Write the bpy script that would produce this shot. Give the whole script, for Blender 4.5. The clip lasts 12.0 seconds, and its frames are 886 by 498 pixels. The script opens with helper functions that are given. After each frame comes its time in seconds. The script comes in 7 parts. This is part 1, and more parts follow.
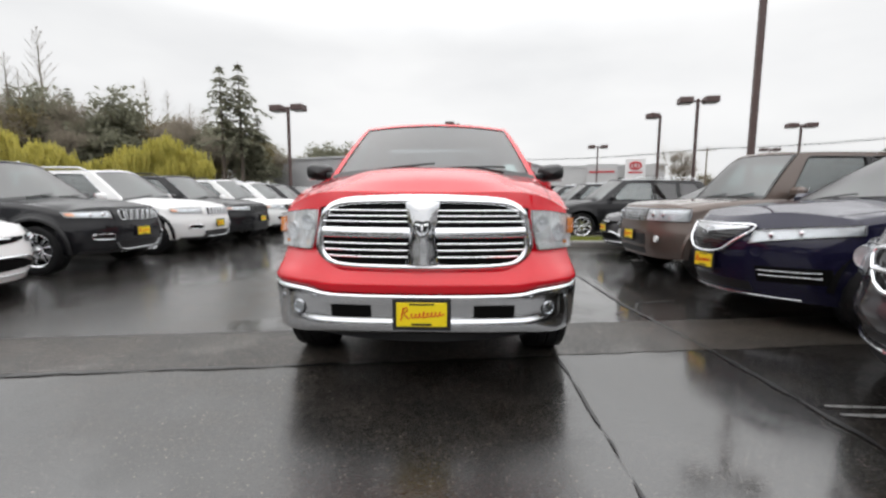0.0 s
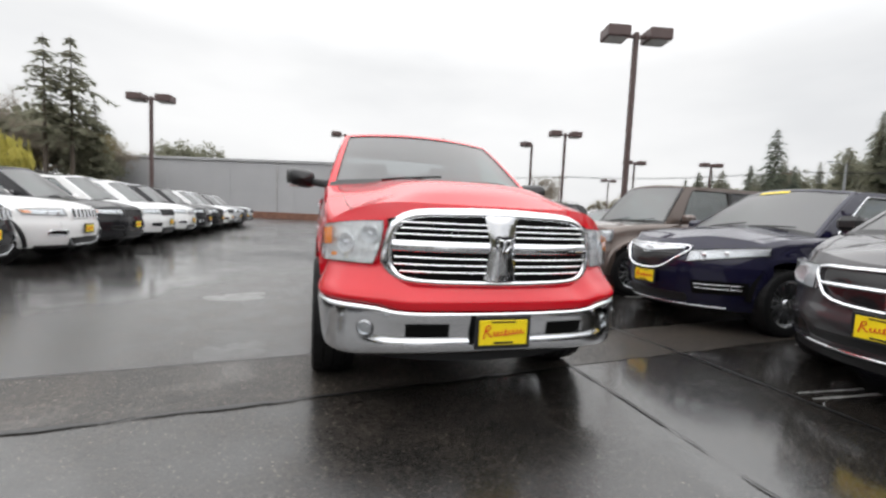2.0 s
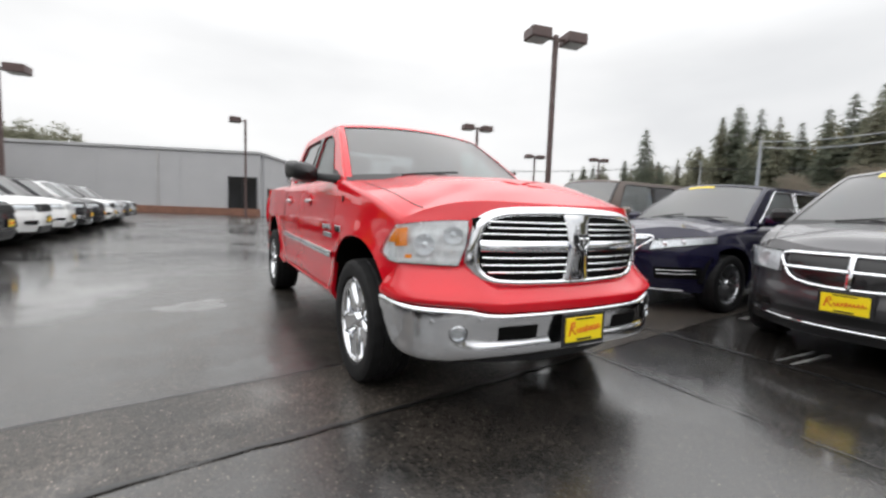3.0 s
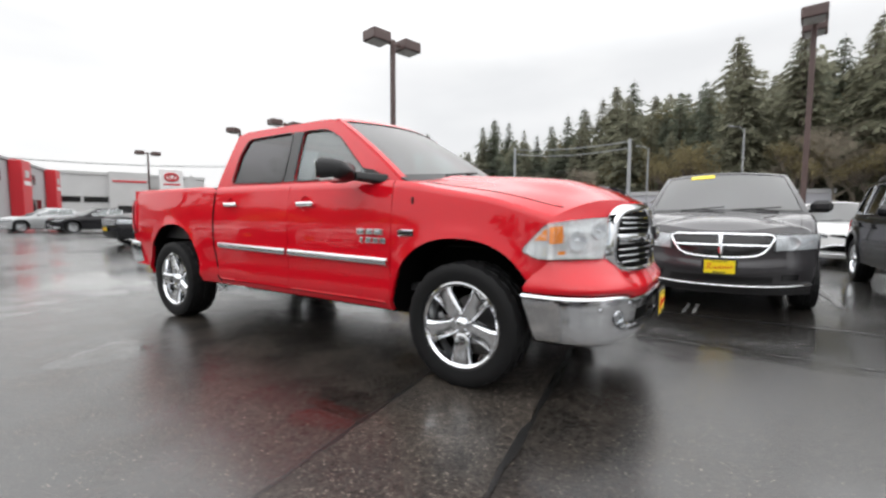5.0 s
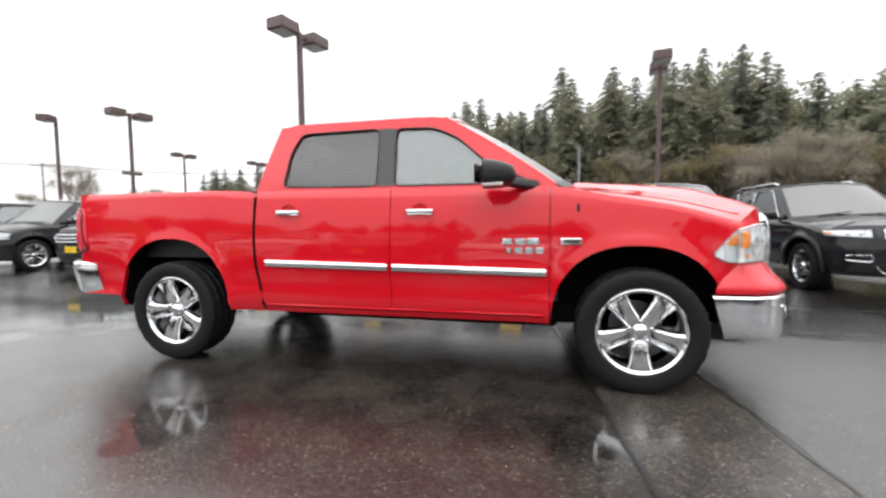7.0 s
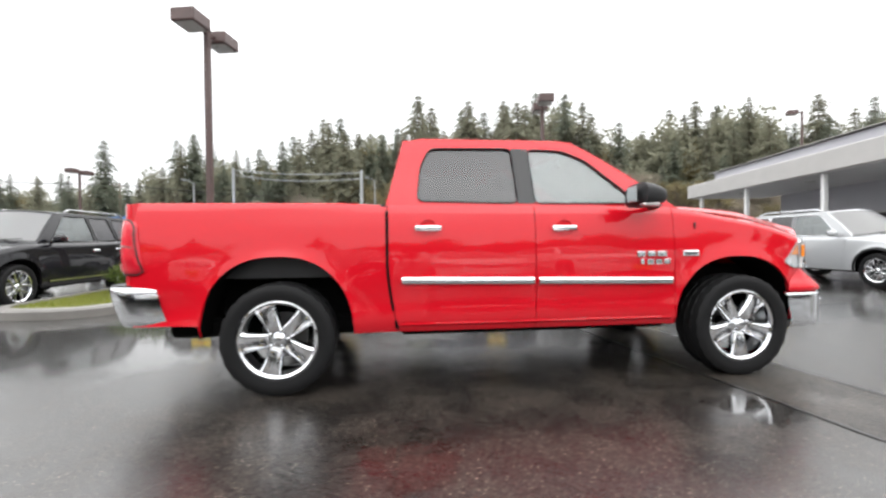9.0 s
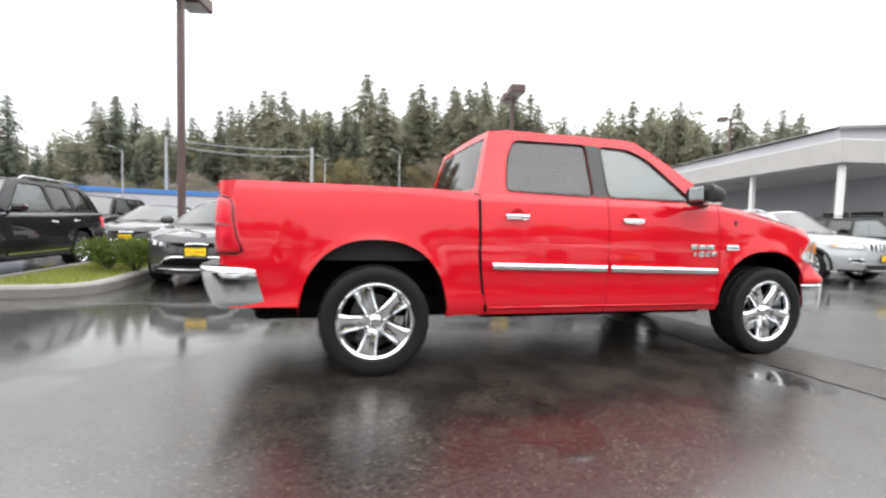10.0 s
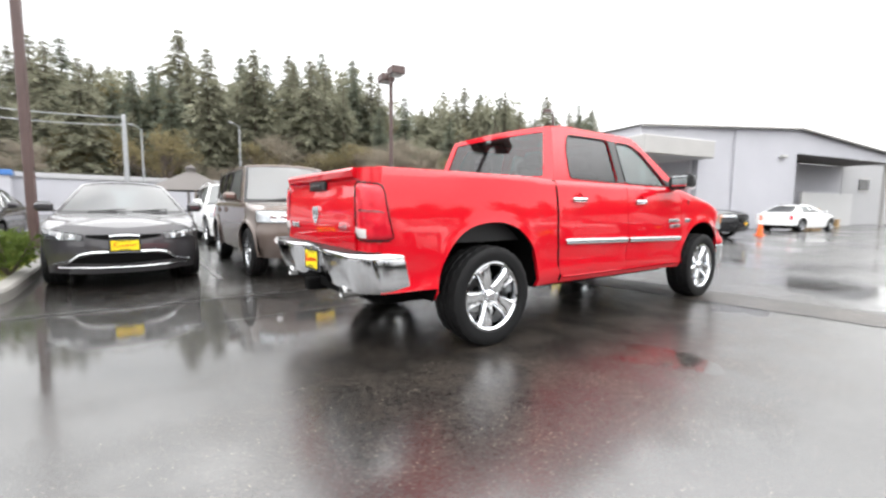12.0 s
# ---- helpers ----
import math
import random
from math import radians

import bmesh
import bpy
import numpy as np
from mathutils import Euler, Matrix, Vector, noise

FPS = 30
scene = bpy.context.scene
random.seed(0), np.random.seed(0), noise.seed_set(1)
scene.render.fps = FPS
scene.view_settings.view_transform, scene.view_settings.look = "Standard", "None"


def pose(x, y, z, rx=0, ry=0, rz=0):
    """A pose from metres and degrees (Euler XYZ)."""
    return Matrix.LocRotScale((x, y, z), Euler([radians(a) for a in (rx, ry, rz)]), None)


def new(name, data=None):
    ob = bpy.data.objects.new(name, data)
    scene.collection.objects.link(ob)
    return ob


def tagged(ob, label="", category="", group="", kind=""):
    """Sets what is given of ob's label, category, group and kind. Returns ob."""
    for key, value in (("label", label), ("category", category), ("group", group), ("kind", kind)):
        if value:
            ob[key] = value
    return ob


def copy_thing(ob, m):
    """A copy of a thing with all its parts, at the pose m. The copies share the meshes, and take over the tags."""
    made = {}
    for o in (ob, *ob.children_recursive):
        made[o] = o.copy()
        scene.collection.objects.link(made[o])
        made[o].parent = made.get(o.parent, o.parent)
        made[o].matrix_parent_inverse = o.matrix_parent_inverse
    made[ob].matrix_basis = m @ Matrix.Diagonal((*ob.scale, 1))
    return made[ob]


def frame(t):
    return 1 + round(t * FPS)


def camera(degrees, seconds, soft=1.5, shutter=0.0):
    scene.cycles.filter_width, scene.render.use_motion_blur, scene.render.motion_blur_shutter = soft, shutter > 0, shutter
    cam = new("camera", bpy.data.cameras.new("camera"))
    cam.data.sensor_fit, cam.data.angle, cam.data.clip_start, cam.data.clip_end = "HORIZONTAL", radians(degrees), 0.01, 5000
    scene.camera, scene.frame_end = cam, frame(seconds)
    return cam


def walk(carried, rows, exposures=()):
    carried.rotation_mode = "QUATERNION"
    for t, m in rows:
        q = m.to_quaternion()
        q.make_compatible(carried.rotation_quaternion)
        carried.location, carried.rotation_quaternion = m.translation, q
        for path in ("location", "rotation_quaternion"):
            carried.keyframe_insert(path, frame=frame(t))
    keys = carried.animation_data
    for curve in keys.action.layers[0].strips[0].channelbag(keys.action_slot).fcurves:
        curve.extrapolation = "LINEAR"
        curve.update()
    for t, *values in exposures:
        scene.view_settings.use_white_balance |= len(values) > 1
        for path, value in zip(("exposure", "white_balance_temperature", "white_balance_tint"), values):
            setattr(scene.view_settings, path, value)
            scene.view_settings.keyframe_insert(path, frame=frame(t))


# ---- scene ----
cam = camera(91.5, 12.0, 2.5, 0.5)
METRES, EYE, TILT, LEAN, TURN = 11.7, 1.16, 0.0, 0.0, 1.0
ROWS = [
    (0.0, 0.0, 0.0, 0.0, 0.03, -6.6, -0.23),
    (0.5, -0.0102, 0.0001, -0.0004, -2.21, -5.77, -2.8),
    (1.0, -0.0369, -0.0015, -0.0011, -6.01, -5.71, -3.46),
    (1.5, -0.0653, 0.0068, -0.0026, -12.84, -4.46, -1.14),
    (2.0, -0.0977, 0.0208, -0.0021, -17.01, -4.36, -2.63),
    (2.5, -0.1373, 0.037, -0.0019, -23.15, -5.31, -1.89),
    (3.0, -0.1723, 0.0616, -0.0018, -30.18, -4.97, -2.07),
    (5.0, -0.2948, 0.1792, -0.0047, -58.26, -4.45, -0.22),
    (5.5, -0.3112, 0.2205, -0.0038, -61.88, -4.17, -1.21),
    (6.0, -0.3289, 0.2621, -0.0028, -67.65, -5.0, -0.96),
    (6.5, -0.3362, 0.3052, -0.0026, -72.48, -4.43, 0.02),
    (8.5, -0.3594, 0.4846, -0.0046, -93.71, -1.69, 0.34),
    (9.0, -0.3596, 0.5326, -0.0047, -97.24, -1.15, 0.53),
    (9.5, -0.3596, 0.5822, -0.0042, -101.15, -2.53, -0.64),
    (10.0, -0.3527, 0.6296, -0.0036, -105.03, -3.2, -1.64),
    (10.5, -0.3473, 0.6784, -0.0037, -108.61, -4.17, -1.39),
    (11.0, -0.3323, 0.7217, -0.0037, -112.77, -5.4, -1.14),
    (11.5, -0.321, 0.7655, -0.0046, -120.19, -5.71, -0.69),
    (12.0, -0.3021, 0.8021, -0.004, -126.56, -5.51, -0.59),
]
EXPOSURES = [(0, -0.60), (3, -0.52), (5.5, -0.36), (6.5, -0.14), (9.5, 0.16), (10.5, 0.28), (12, 0.45)]
walk(cam, [(t, pose(0, 0, EYE, TILT, LEAN, TURN) @ pose(METRES * x, METRES * y, METRES * z, 90 + pitch, roll, yaw)) for t, x, y, z, yaw, pitch, roll in ROWS], EXPOSURES)

# ---------- world, sun ----------
world = bpy.data.worlds.new("overcast")
scene.world = world
world.use_nodes = True
wn, wl = world.node_tree.nodes, world.node_tree.links
wn.clear()
w_out = wn.new("ShaderNodeOutputWorld")
w_bg = wn.new("ShaderNodeBackground")
w_sky = wn.new("ShaderNodeTexSky")
w_sky.sky_type, w_sky.sun_disc = "NISHITA", False
w_sky.sun_elevation, w_sky.sun_rotation = radians(48), radians(200)
w_sky.air_density, w_sky.dust_density = 1.0, 4.0
w_coord = wn.new("ShaderNodeTexCoord")
w_map = wn.new("ShaderNodeMapping")
w_map.inputs["Scale"].default_value = (1, 1, 3.2)
w_noise = wn.new("ShaderNodeTexNoise")
w_noise.inputs["Scale"].default_value, w_noise.inputs["Detail"].default_value = 1.6, 5
w_ramp = wn.new("ShaderNodeValToRGB")
w_ramp.color_ramp.elements[0].position, w_ramp.color_ramp.elements[0].color = 0.32, (0.88, 0.89, 0.905, 1)
w_ramp.color_ramp.elements[1].position, w_ramp.color_ramp.elements[1].color = 0.68, (1.10, 1.10, 1.10, 1)
w_mix = wn.new("ShaderNodeMix")
w_mix.data_type = "RGBA"
w_mix.inputs[0].default_value = 0.93
wl.new(w_coord.outputs["Generated"], w_map.inputs["Vector"])
wl.new(w_map.outputs["Vector"], w_noise.inputs["Vector"])
wl.new(w_noise.outputs["Fac"], w_ramp.inputs["Fac"])
wl.new(w_sky.outputs["Color"], w_mix.inputs[6])
w_sep = wn.new("ShaderNodeSeparateXYZ")
wl.new(w_coord.outputs["Generated"], w_sep.inputs[0])
w_up = wn.new("ShaderNodeMapRange")  # overcast: the zenith is about twice as bright as the horizon
w_up.interpolation_type = "SMOOTHSTEP"
w_up.inputs["From Min"].default_value, w_up.inputs["From Max"].default_value = 0.30, 0.56
w_up.inputs["To Min"].default_value, w_up.inputs["To Max"].default_value = 14.0, 34.0
wl.new(w_sep.outputs["Z"], w_up.inputs["Value"])
w_mul = wn.new("ShaderNodeVectorMath")
w_mul.operation = "SCALE"
wl.new(w_ramp.outputs["Color"], w_mul.inputs[0])
wl.new(w_up.outputs[0], w_mul.inputs["Scale"])
wl.new(w_mul.outputs["Vector"], w_mix.inputs[7])
wl.new(w_mix.outputs[2], w_bg.inputs["Color"])
w_bg.inputs["Strength"].default_value = 0.1
wl.new(w_bg.outputs["Background"], w_out.inputs["Surface"])
sun = new("sun", bpy.data.lights.new("sun", "SUN"))
sun.data.energy, sun.data.angle, sun.data.color = 0.5, radians(175), (1, 0.98, 0.95)
sun.matrix_basis = pose(0, 0, 60, 42, 0, 200)


# ---------- materials ----------
def nodes_of(name):
    m = bpy.data.materials.new(name)
    m.use_nodes = True
    return m, m.node_tree.nodes, m.node_tree.links, m.node_tree.nodes["Principled BSDF"]


def surface(name, col, rough=0.5, metal=0.0, coat=0.0, var=0.15, scale=6.0, fine=90.0, bump=0.15, depth=0.004, rvar=0.1, island=0.0, stretch=(1, 1, 1), col2=None, spec=0.5):
    """A surface with variation at two scales and fine relief."""
    m, n, l, b = nodes_of(name)
    tc, mp = n.new("ShaderNodeTexCoord"), n.new("ShaderNodeMapping")
    mp.inputs["Scale"].default_value = stretch
    l.new(tc.outputs["Object"], mp.inputs["Vector"])
    n1, n2 = n.new("ShaderNodeTexNoise"), n.new("ShaderNodeTexNoise")
    for k, s, d in ((n1, scale, 4), (n2, fine, 3)):
        k.inputs["Scale"].default_value, k.inputs["Detail"].default_value = s, d
        l.new(mp.outputs["Vector"], k.inputs["Vector"])
    mx = n.new("ShaderNodeMix")
    mx.data_type = "RGBA"
    lo = [c * (1 - var) for c in col]
    hi = list(col2) if col2 else [min(1, c * (1 + var)) for c in col]
    mx.inputs[6].default_value, mx.inputs[7].default_value = (*lo, 1), (*hi, 1)
    ad = n.new("ShaderNodeMath")
    ad.operation = "MULTIPLY_ADD"
    l.new(n2.outputs["Fac"], ad.inputs[0])
    ad.inputs[1].default_value = 0.5
    sb = n.new("ShaderNodeMath")
    sb.operation = "MULTIPLY_ADD"
    l.new(n1.outputs["Fac"], sb.inputs[0])
    sb.inputs[1].default_value, sb.inputs[2].default_value = 1.6, -0.55
    l.new(sb.outputs[0], ad.inputs[2])
    fac = ad.outputs[0]
    if island:
        g = n.new("ShaderNodeNewGeometry")
        ad2 = n.new("ShaderNodeMath")
        ad2.operation = "MULTIPLY_ADD"
        l.new(g.outputs["Random Per Island"], ad2.inputs[0])
        ad2.inputs[1].default_value = island
        l.new(fac, ad2.inputs[2])
        fac = ad2.outputs[0]
    cl = n.new("ShaderNodeClamp")
    l.new(fac, cl.inputs["Value"])
    l.new(cl.outputs[0], mx.inputs[0])
    l.new(mx.outputs[2], b.inputs["Base Color"])
    rr = n.new("ShaderNodeMapRange")
    rr.inputs["To Min"].default_value, rr.inputs["To Max"].default_value = max(0.02, rough - rvar), min(1, rough + rvar)
    l.new(n1.outputs["Fac"], rr.inputs["Value"])
    l.new(rr.outputs[0], b.inputs["Roughness"])
    b.inputs["Metallic"].default_value = metal
    b.inputs["Coat Weight"].default_value, b.inputs["Coat Roughness"].default_value = coat, 0.03
    b.inputs["Specular IOR Level"].default_value = spec
    if bump:
        bp = n.new("ShaderNodeBump")
        bp.inputs["Strength"].default_value, bp.inputs["Distance"].default_value = bump, depth
        l.new(n2.outputs["Fac"], bp.inputs["Height"])
        l.new(bp.outputs[0], b.inputs["Normal"])
    return m


def paint(name, col, metal=0.0, rough=0.4, flake=0.08, coat=1.0):
    """Clear-coated car paint, wet with fine rain beads."""
    m, n, l, b = nodes_of(name)
    tc = n.new("ShaderNodeTexCoord")
    fl, bd = n.new("ShaderNodeTexNoise"), n.new("ShaderNodeTexVoronoi")
    fl.inputs["Scale"].default_value, bd.inputs["Scale"].default_value = 400, 90
    dirt = n.new("ShaderNodeTexNoise")
    dirt.inputs["Scale"].default_value, dirt.inputs["Detail"].default_value = 2.2, 4
    for k in (fl, bd, dirt):
        l.new(tc.outputs["Object"], k.inputs["Vector"])
    mx = n.new("ShaderNodeMix")
    mx.data_type = "RGBA"
    mx.inputs[6].default_value = (*[c * (1 - flake) for c in col], 1)
    mx.inputs[7].default_value = (*[min(1, c * (1 + flake) + 0.004) for c in col], 1)
    l.new(fl.outputs["Fac"], mx.inputs[0])
    l.new(mx.outputs[2], b.inputs["Base Color"])
    b.inputs["Metallic"].default_value, b.inputs["Roughness"].default_value = metal, rough
    b.inputs["Coat Weight"].default_value = coat
    b.inputs["Coat IOR"].default_value = 1.54
    b.inputs["Specular IOR Level"].default_value = 0.0
    rr = n.new("ShaderNodeMapRange")
    rr.inputs["From Min"].default_value, rr.inputs["From Max"].default_value = 0.35, 0.7
    rr.inputs["To Min"].default_value, rr.inputs["To Max"].default_value = 0.010, 0.035
    l.new(dirt.outputs["Fac"], rr.inputs["Value"])
    l.new(rr.outputs[0], b.inputs["Coat Roughness"])
    lt = n.new("ShaderNodeMath")
    lt.operation, lt.inputs[1].default_value = "LESS_THAN", 0.22
    l.new(bd.outputs["Distance"], lt.inputs[0])
    bp = n.new("ShaderNodeBump")
    bp.inputs["Strength"].default_value, bp.inputs["Distance"].default_value = 0.05, 0.0006
    l.new(lt.outputs[0], bp.inputs["Height"])
    l.new(bp.outputs[0], b.inputs["Coat Normal"])
    return m


def glass(name, tint, gloss=1.0, least=0.08, rough=0.02):
    m, n, l, b = nodes_of(name)
    n.remove(b)
    tr, gl, fr, mx = n.new("ShaderNodeBsdfTransparent"), n.new("ShaderNodeBsdfGlossy"), n.new("ShaderNodeLayerWeight"), n.new("ShaderNodeMixShader")
    tr.inputs["Color"].default_value = (*tint, 1)
    gl.inputs["Roughness"].default_value = rough
    gl.inputs["Color"].default_value = (gloss, gloss, gloss, 1)
    fr.inputs["Blend"].default_value = 0.5
    pw5 = n.new("ShaderNodeMath")
    pw5.operation, pw5.inputs[1].default_value = "POWER", 5.0
    sc = n.new("ShaderNodeMath")
    sc.operation, sc.use_clamp = "MULTIPLY_ADD", True
    sc.inputs[1].default_value, sc.inputs[2].default_value = 1.0 - least, least
    nz, bp, tc = n.new("ShaderNodeTexNoise"), n.new("ShaderNodeBump"), n.new("ShaderNodeTexCoord")
    nz.inputs["Scale"].default_value, bp.inputs["Strength"].default_value, bp.inputs["Distance"].default_value = 3, 0.05, 0.01
    l.new(tc.outputs["Object"], nz.inputs["Vector"])
    l.new(nz.outputs["Fac"], bp.inputs["Height"])
    l.new(bp.outputs[0], gl.inputs["Normal"])
    l.new(fr.outputs["Facing"], pw5.inputs[0])
    l.new(pw5.outputs[0], sc.inputs[0])
    l.new(sc.outputs[0], mx.inputs[0])
    l.new(tr.outputs[0], mx.inputs[1])
    l.new(gl.outputs[0], mx.inputs[2])
    out = mx.outputs[0]
    l.new(out, n["Material Output"].inputs["Surface"])
    return m


def leaf(name, lo, hi, through_=0.45):
    """Thin foliage: matt, lets part of the light through, each piece a little different."""
    m, n, l, b = nodes_of(name)
    n.remove(b)
    g, mx = n.new("ShaderNodeNewGeometry"), n.new("ShaderNodeMix")
    mx.data_type = "RGBA"
    mx.inputs[6].default_value, mx.inputs[7].default_value = (*lo, 1), (*hi, 1)
    tc, nz, ad = n.new("ShaderNodeTexCoord"), n.new("ShaderNodeTexNoise"), n.new("ShaderNodeMath")
    nz.inputs["Scale"].default_value = 0.6
    l.new(tc.outputs["Object"], nz.inputs["Vector"])
    ad.operation, ad.use_clamp = "MULTIPLY_ADD", True
    ad.inputs[1].default_value = 0.7
    sh = n.new("ShaderNodeMath")
    sh.operation, sh.inputs[1].default_value = "SUBTRACT", 0.25
    l.new(nz.outputs["Fac"], sh.inputs[0])
    l.new(g.outputs["Random Per Island"], ad.inputs[0])
    l.new(sh.outputs[0], ad.inputs[2])
    l.new(ad.outputs[0], mx.inputs[0])
    df, tl, ms = n.new("ShaderNodeBsdfDiffuse"), n.new("ShaderNodeBsdfTranslucent"), n.new("ShaderNodeMixShader")
    l.new(mx.outputs[2], df.inputs["Color"])
    l.new(mx.outputs[2], tl.inputs["Color"])
    ms.inputs[0].default_value = through_
    l.new(df.outputs[0], ms.inputs[1])
    l.new(tl.outputs[0], ms.inputs[2])
    l.new(ms.outputs[0], n["Material Output"].inputs["Surface"])
    return m


RED = paint("red_paint", (0.57, 0.0045, 0.014))
BLACKP = paint("black_paint", (0.010, 0.010, 0.012), flake=0.3, coat=0.75)
WHITEP = paint("white_paint", (0.80, 0.80, 0.80), flake=0.02)
GREYP = paint("graphite_paint", (0.047, 0.045, 0.049), metal=0.4, flake=0.3)
BROWNP = paint("bronze_paint", (0.125, 0.096, 0.083), metal=0.45, flake=0.2)
NAVYP = paint("navy_paint", (0.008, 0.0075, 0.027), metal=0.15, flake=0.3)
SILVERP = paint("silver_paint", (0.40, 0.41, 0.42), metal=0.3, flake=0.08)
BLUEP = paint("blue_paint", (0.02, 0.04, 0.16), metal=0.2)
CHROME = surface("chrome", (0.80, 0.81, 0.83), 0.07, 1.0, var=0.04, bump=0.02, rvar=0.03)
SATIN = surface("satin_metal", (0.55, 0.56, 0.58), 0.25, 1.0, var=0.06, bump=0.05)
PLASTIC = surface("black_plastic", (0.015, 0.015, 0.016), 0.45, spec=0.35, fine=300, bump=0.1, depth=0.001)
GLOSSBLACK = surface("gloss_black", (0.012, 0.012, 0.013), 0.12, bump=0.0)
RUBBER = surface("rubber", (0.009, 0.009, 0.0095), 0.6, spec=0.2, fine=60, bump=0.15, depth=0.002)
CLOTH = surface("seat_cloth", (0.10, 0.10, 0.105), 0.9, fine=200)
DARKIN = surface("cabin_trim", (0.035, 0.035, 0.038), 0.75, fine=150)
CLEAR = glass("clear_lens", (0.93, 0.95, 0.96))
WINDOW = glass("window_glass", (0.62, 0.70, 0.70), 0.48, 0.27, 0.28)
WETGLASS = glass("rainy_windshield", (0.48, 0.59, 0.58), 0.57, 0.27, 0.28)
TINTED = glass("privacy_glass", (0.34, 0.33, 0.35), 0.9)
REFLECTOR = surface("lamp_reflector", (0.88, 0.89, 0.90), 0.25, 0.3, var=0.35, scale=14, fine=60, bump=0.35, depth=0.008, stretch=(1, 1, 0.35))
CARLAMP = surface("car_lamp_reflector", (0.55, 0.56, 0.58), 0.32, 0.5, var=0.3, scale=16, fine=40, bump=0.5, depth=0.01)
DARKLAMP = surface("smoked_lamp_bowl", (0.12, 0.12, 0.125), 0.25, 0.6, var=0.4, scale=16, bump=0.3)
LAMPBOWL = surface("lamp_bowl_mirror", (0.72, 0.73, 0.75), 0.28, 0.45, var=0.1, bump=0.05)
BUMPER = surface("bumper_chrome", (0.74, 0.75, 0.77), 0.06, 1.0, var=0.06, scale=5, bump=0.06, rvar=0.05)
CRIMSON = surface("dark_red_lens", (0.2, 0.004, 0.01), 0.2, coat=1.0)
AMBER = surface("amber_lens", (0.85, 0.25, 0.02), 0.15, coat=1.0, bump=0.1)
REDLENS = surface("red_lens", (0.60, 0.006, 0.022), 0.2, coat=0.3, var=0.25, scale=18, bump=0.2)
WHITELENS = surface("white_lens", (0.75, 0.72, 0.72), 0.15, coat=1.0, bump=0.2)
YELLOW = surface("plate_yellow", (0.86, 0.66, 0.01), 0.4, var=0.05)
SCRIPT = surface("plate_red", (0.60, 0.02, 0.01), 0.45, var=0.05)
STEEL = surface("exhaust_steel", (0.5, 0.5, 0.5), 0.2, 1.0)
UNDER = surface("underbody", (0.005, 0.005, 0.005), 0.9, spec=0.05)
DISC = surface("brake_disc", (0.28, 0.28, 0.28), 0.35, 1.0)
STICKER = surface("sticker_paper", (0.82, 0.84, 0.84), 0.6, var=0.04)


# ---------- mesh helpers ----------
def spline(pts):
    """Smooth curve through points, flat outside them."""
    xs, ys = np.array([p[0] for p in pts], float), np.array([p[1] for p in pts], float)
    d = np.diff(ys) / np.diff(xs)
    m = np.concatenate([[d[0]], [0 if a * b <= 0 else 2 * a * b / (a + b) for a, b in zip(d[:-1], d[1:])], [d[-1]]])

    def at(x):
        x = min(max(x, xs[0]), xs[-1])
        i = min(int(np.searchsorted(xs, x, "right")) - 1, len(xs) - 2)
        h = xs[i + 1] - xs[i]
        t = (x - xs[i]) / h
        return float((2 * t**3 - 3 * t**2 + 1) * ys[i] + (t**3 - 2 * t**2 + t) * h * m[i] + (-2 * t**3 + 3 * t**2) * ys[i + 1] + (t**3 - t**2) * h * m[i + 1])
    return at


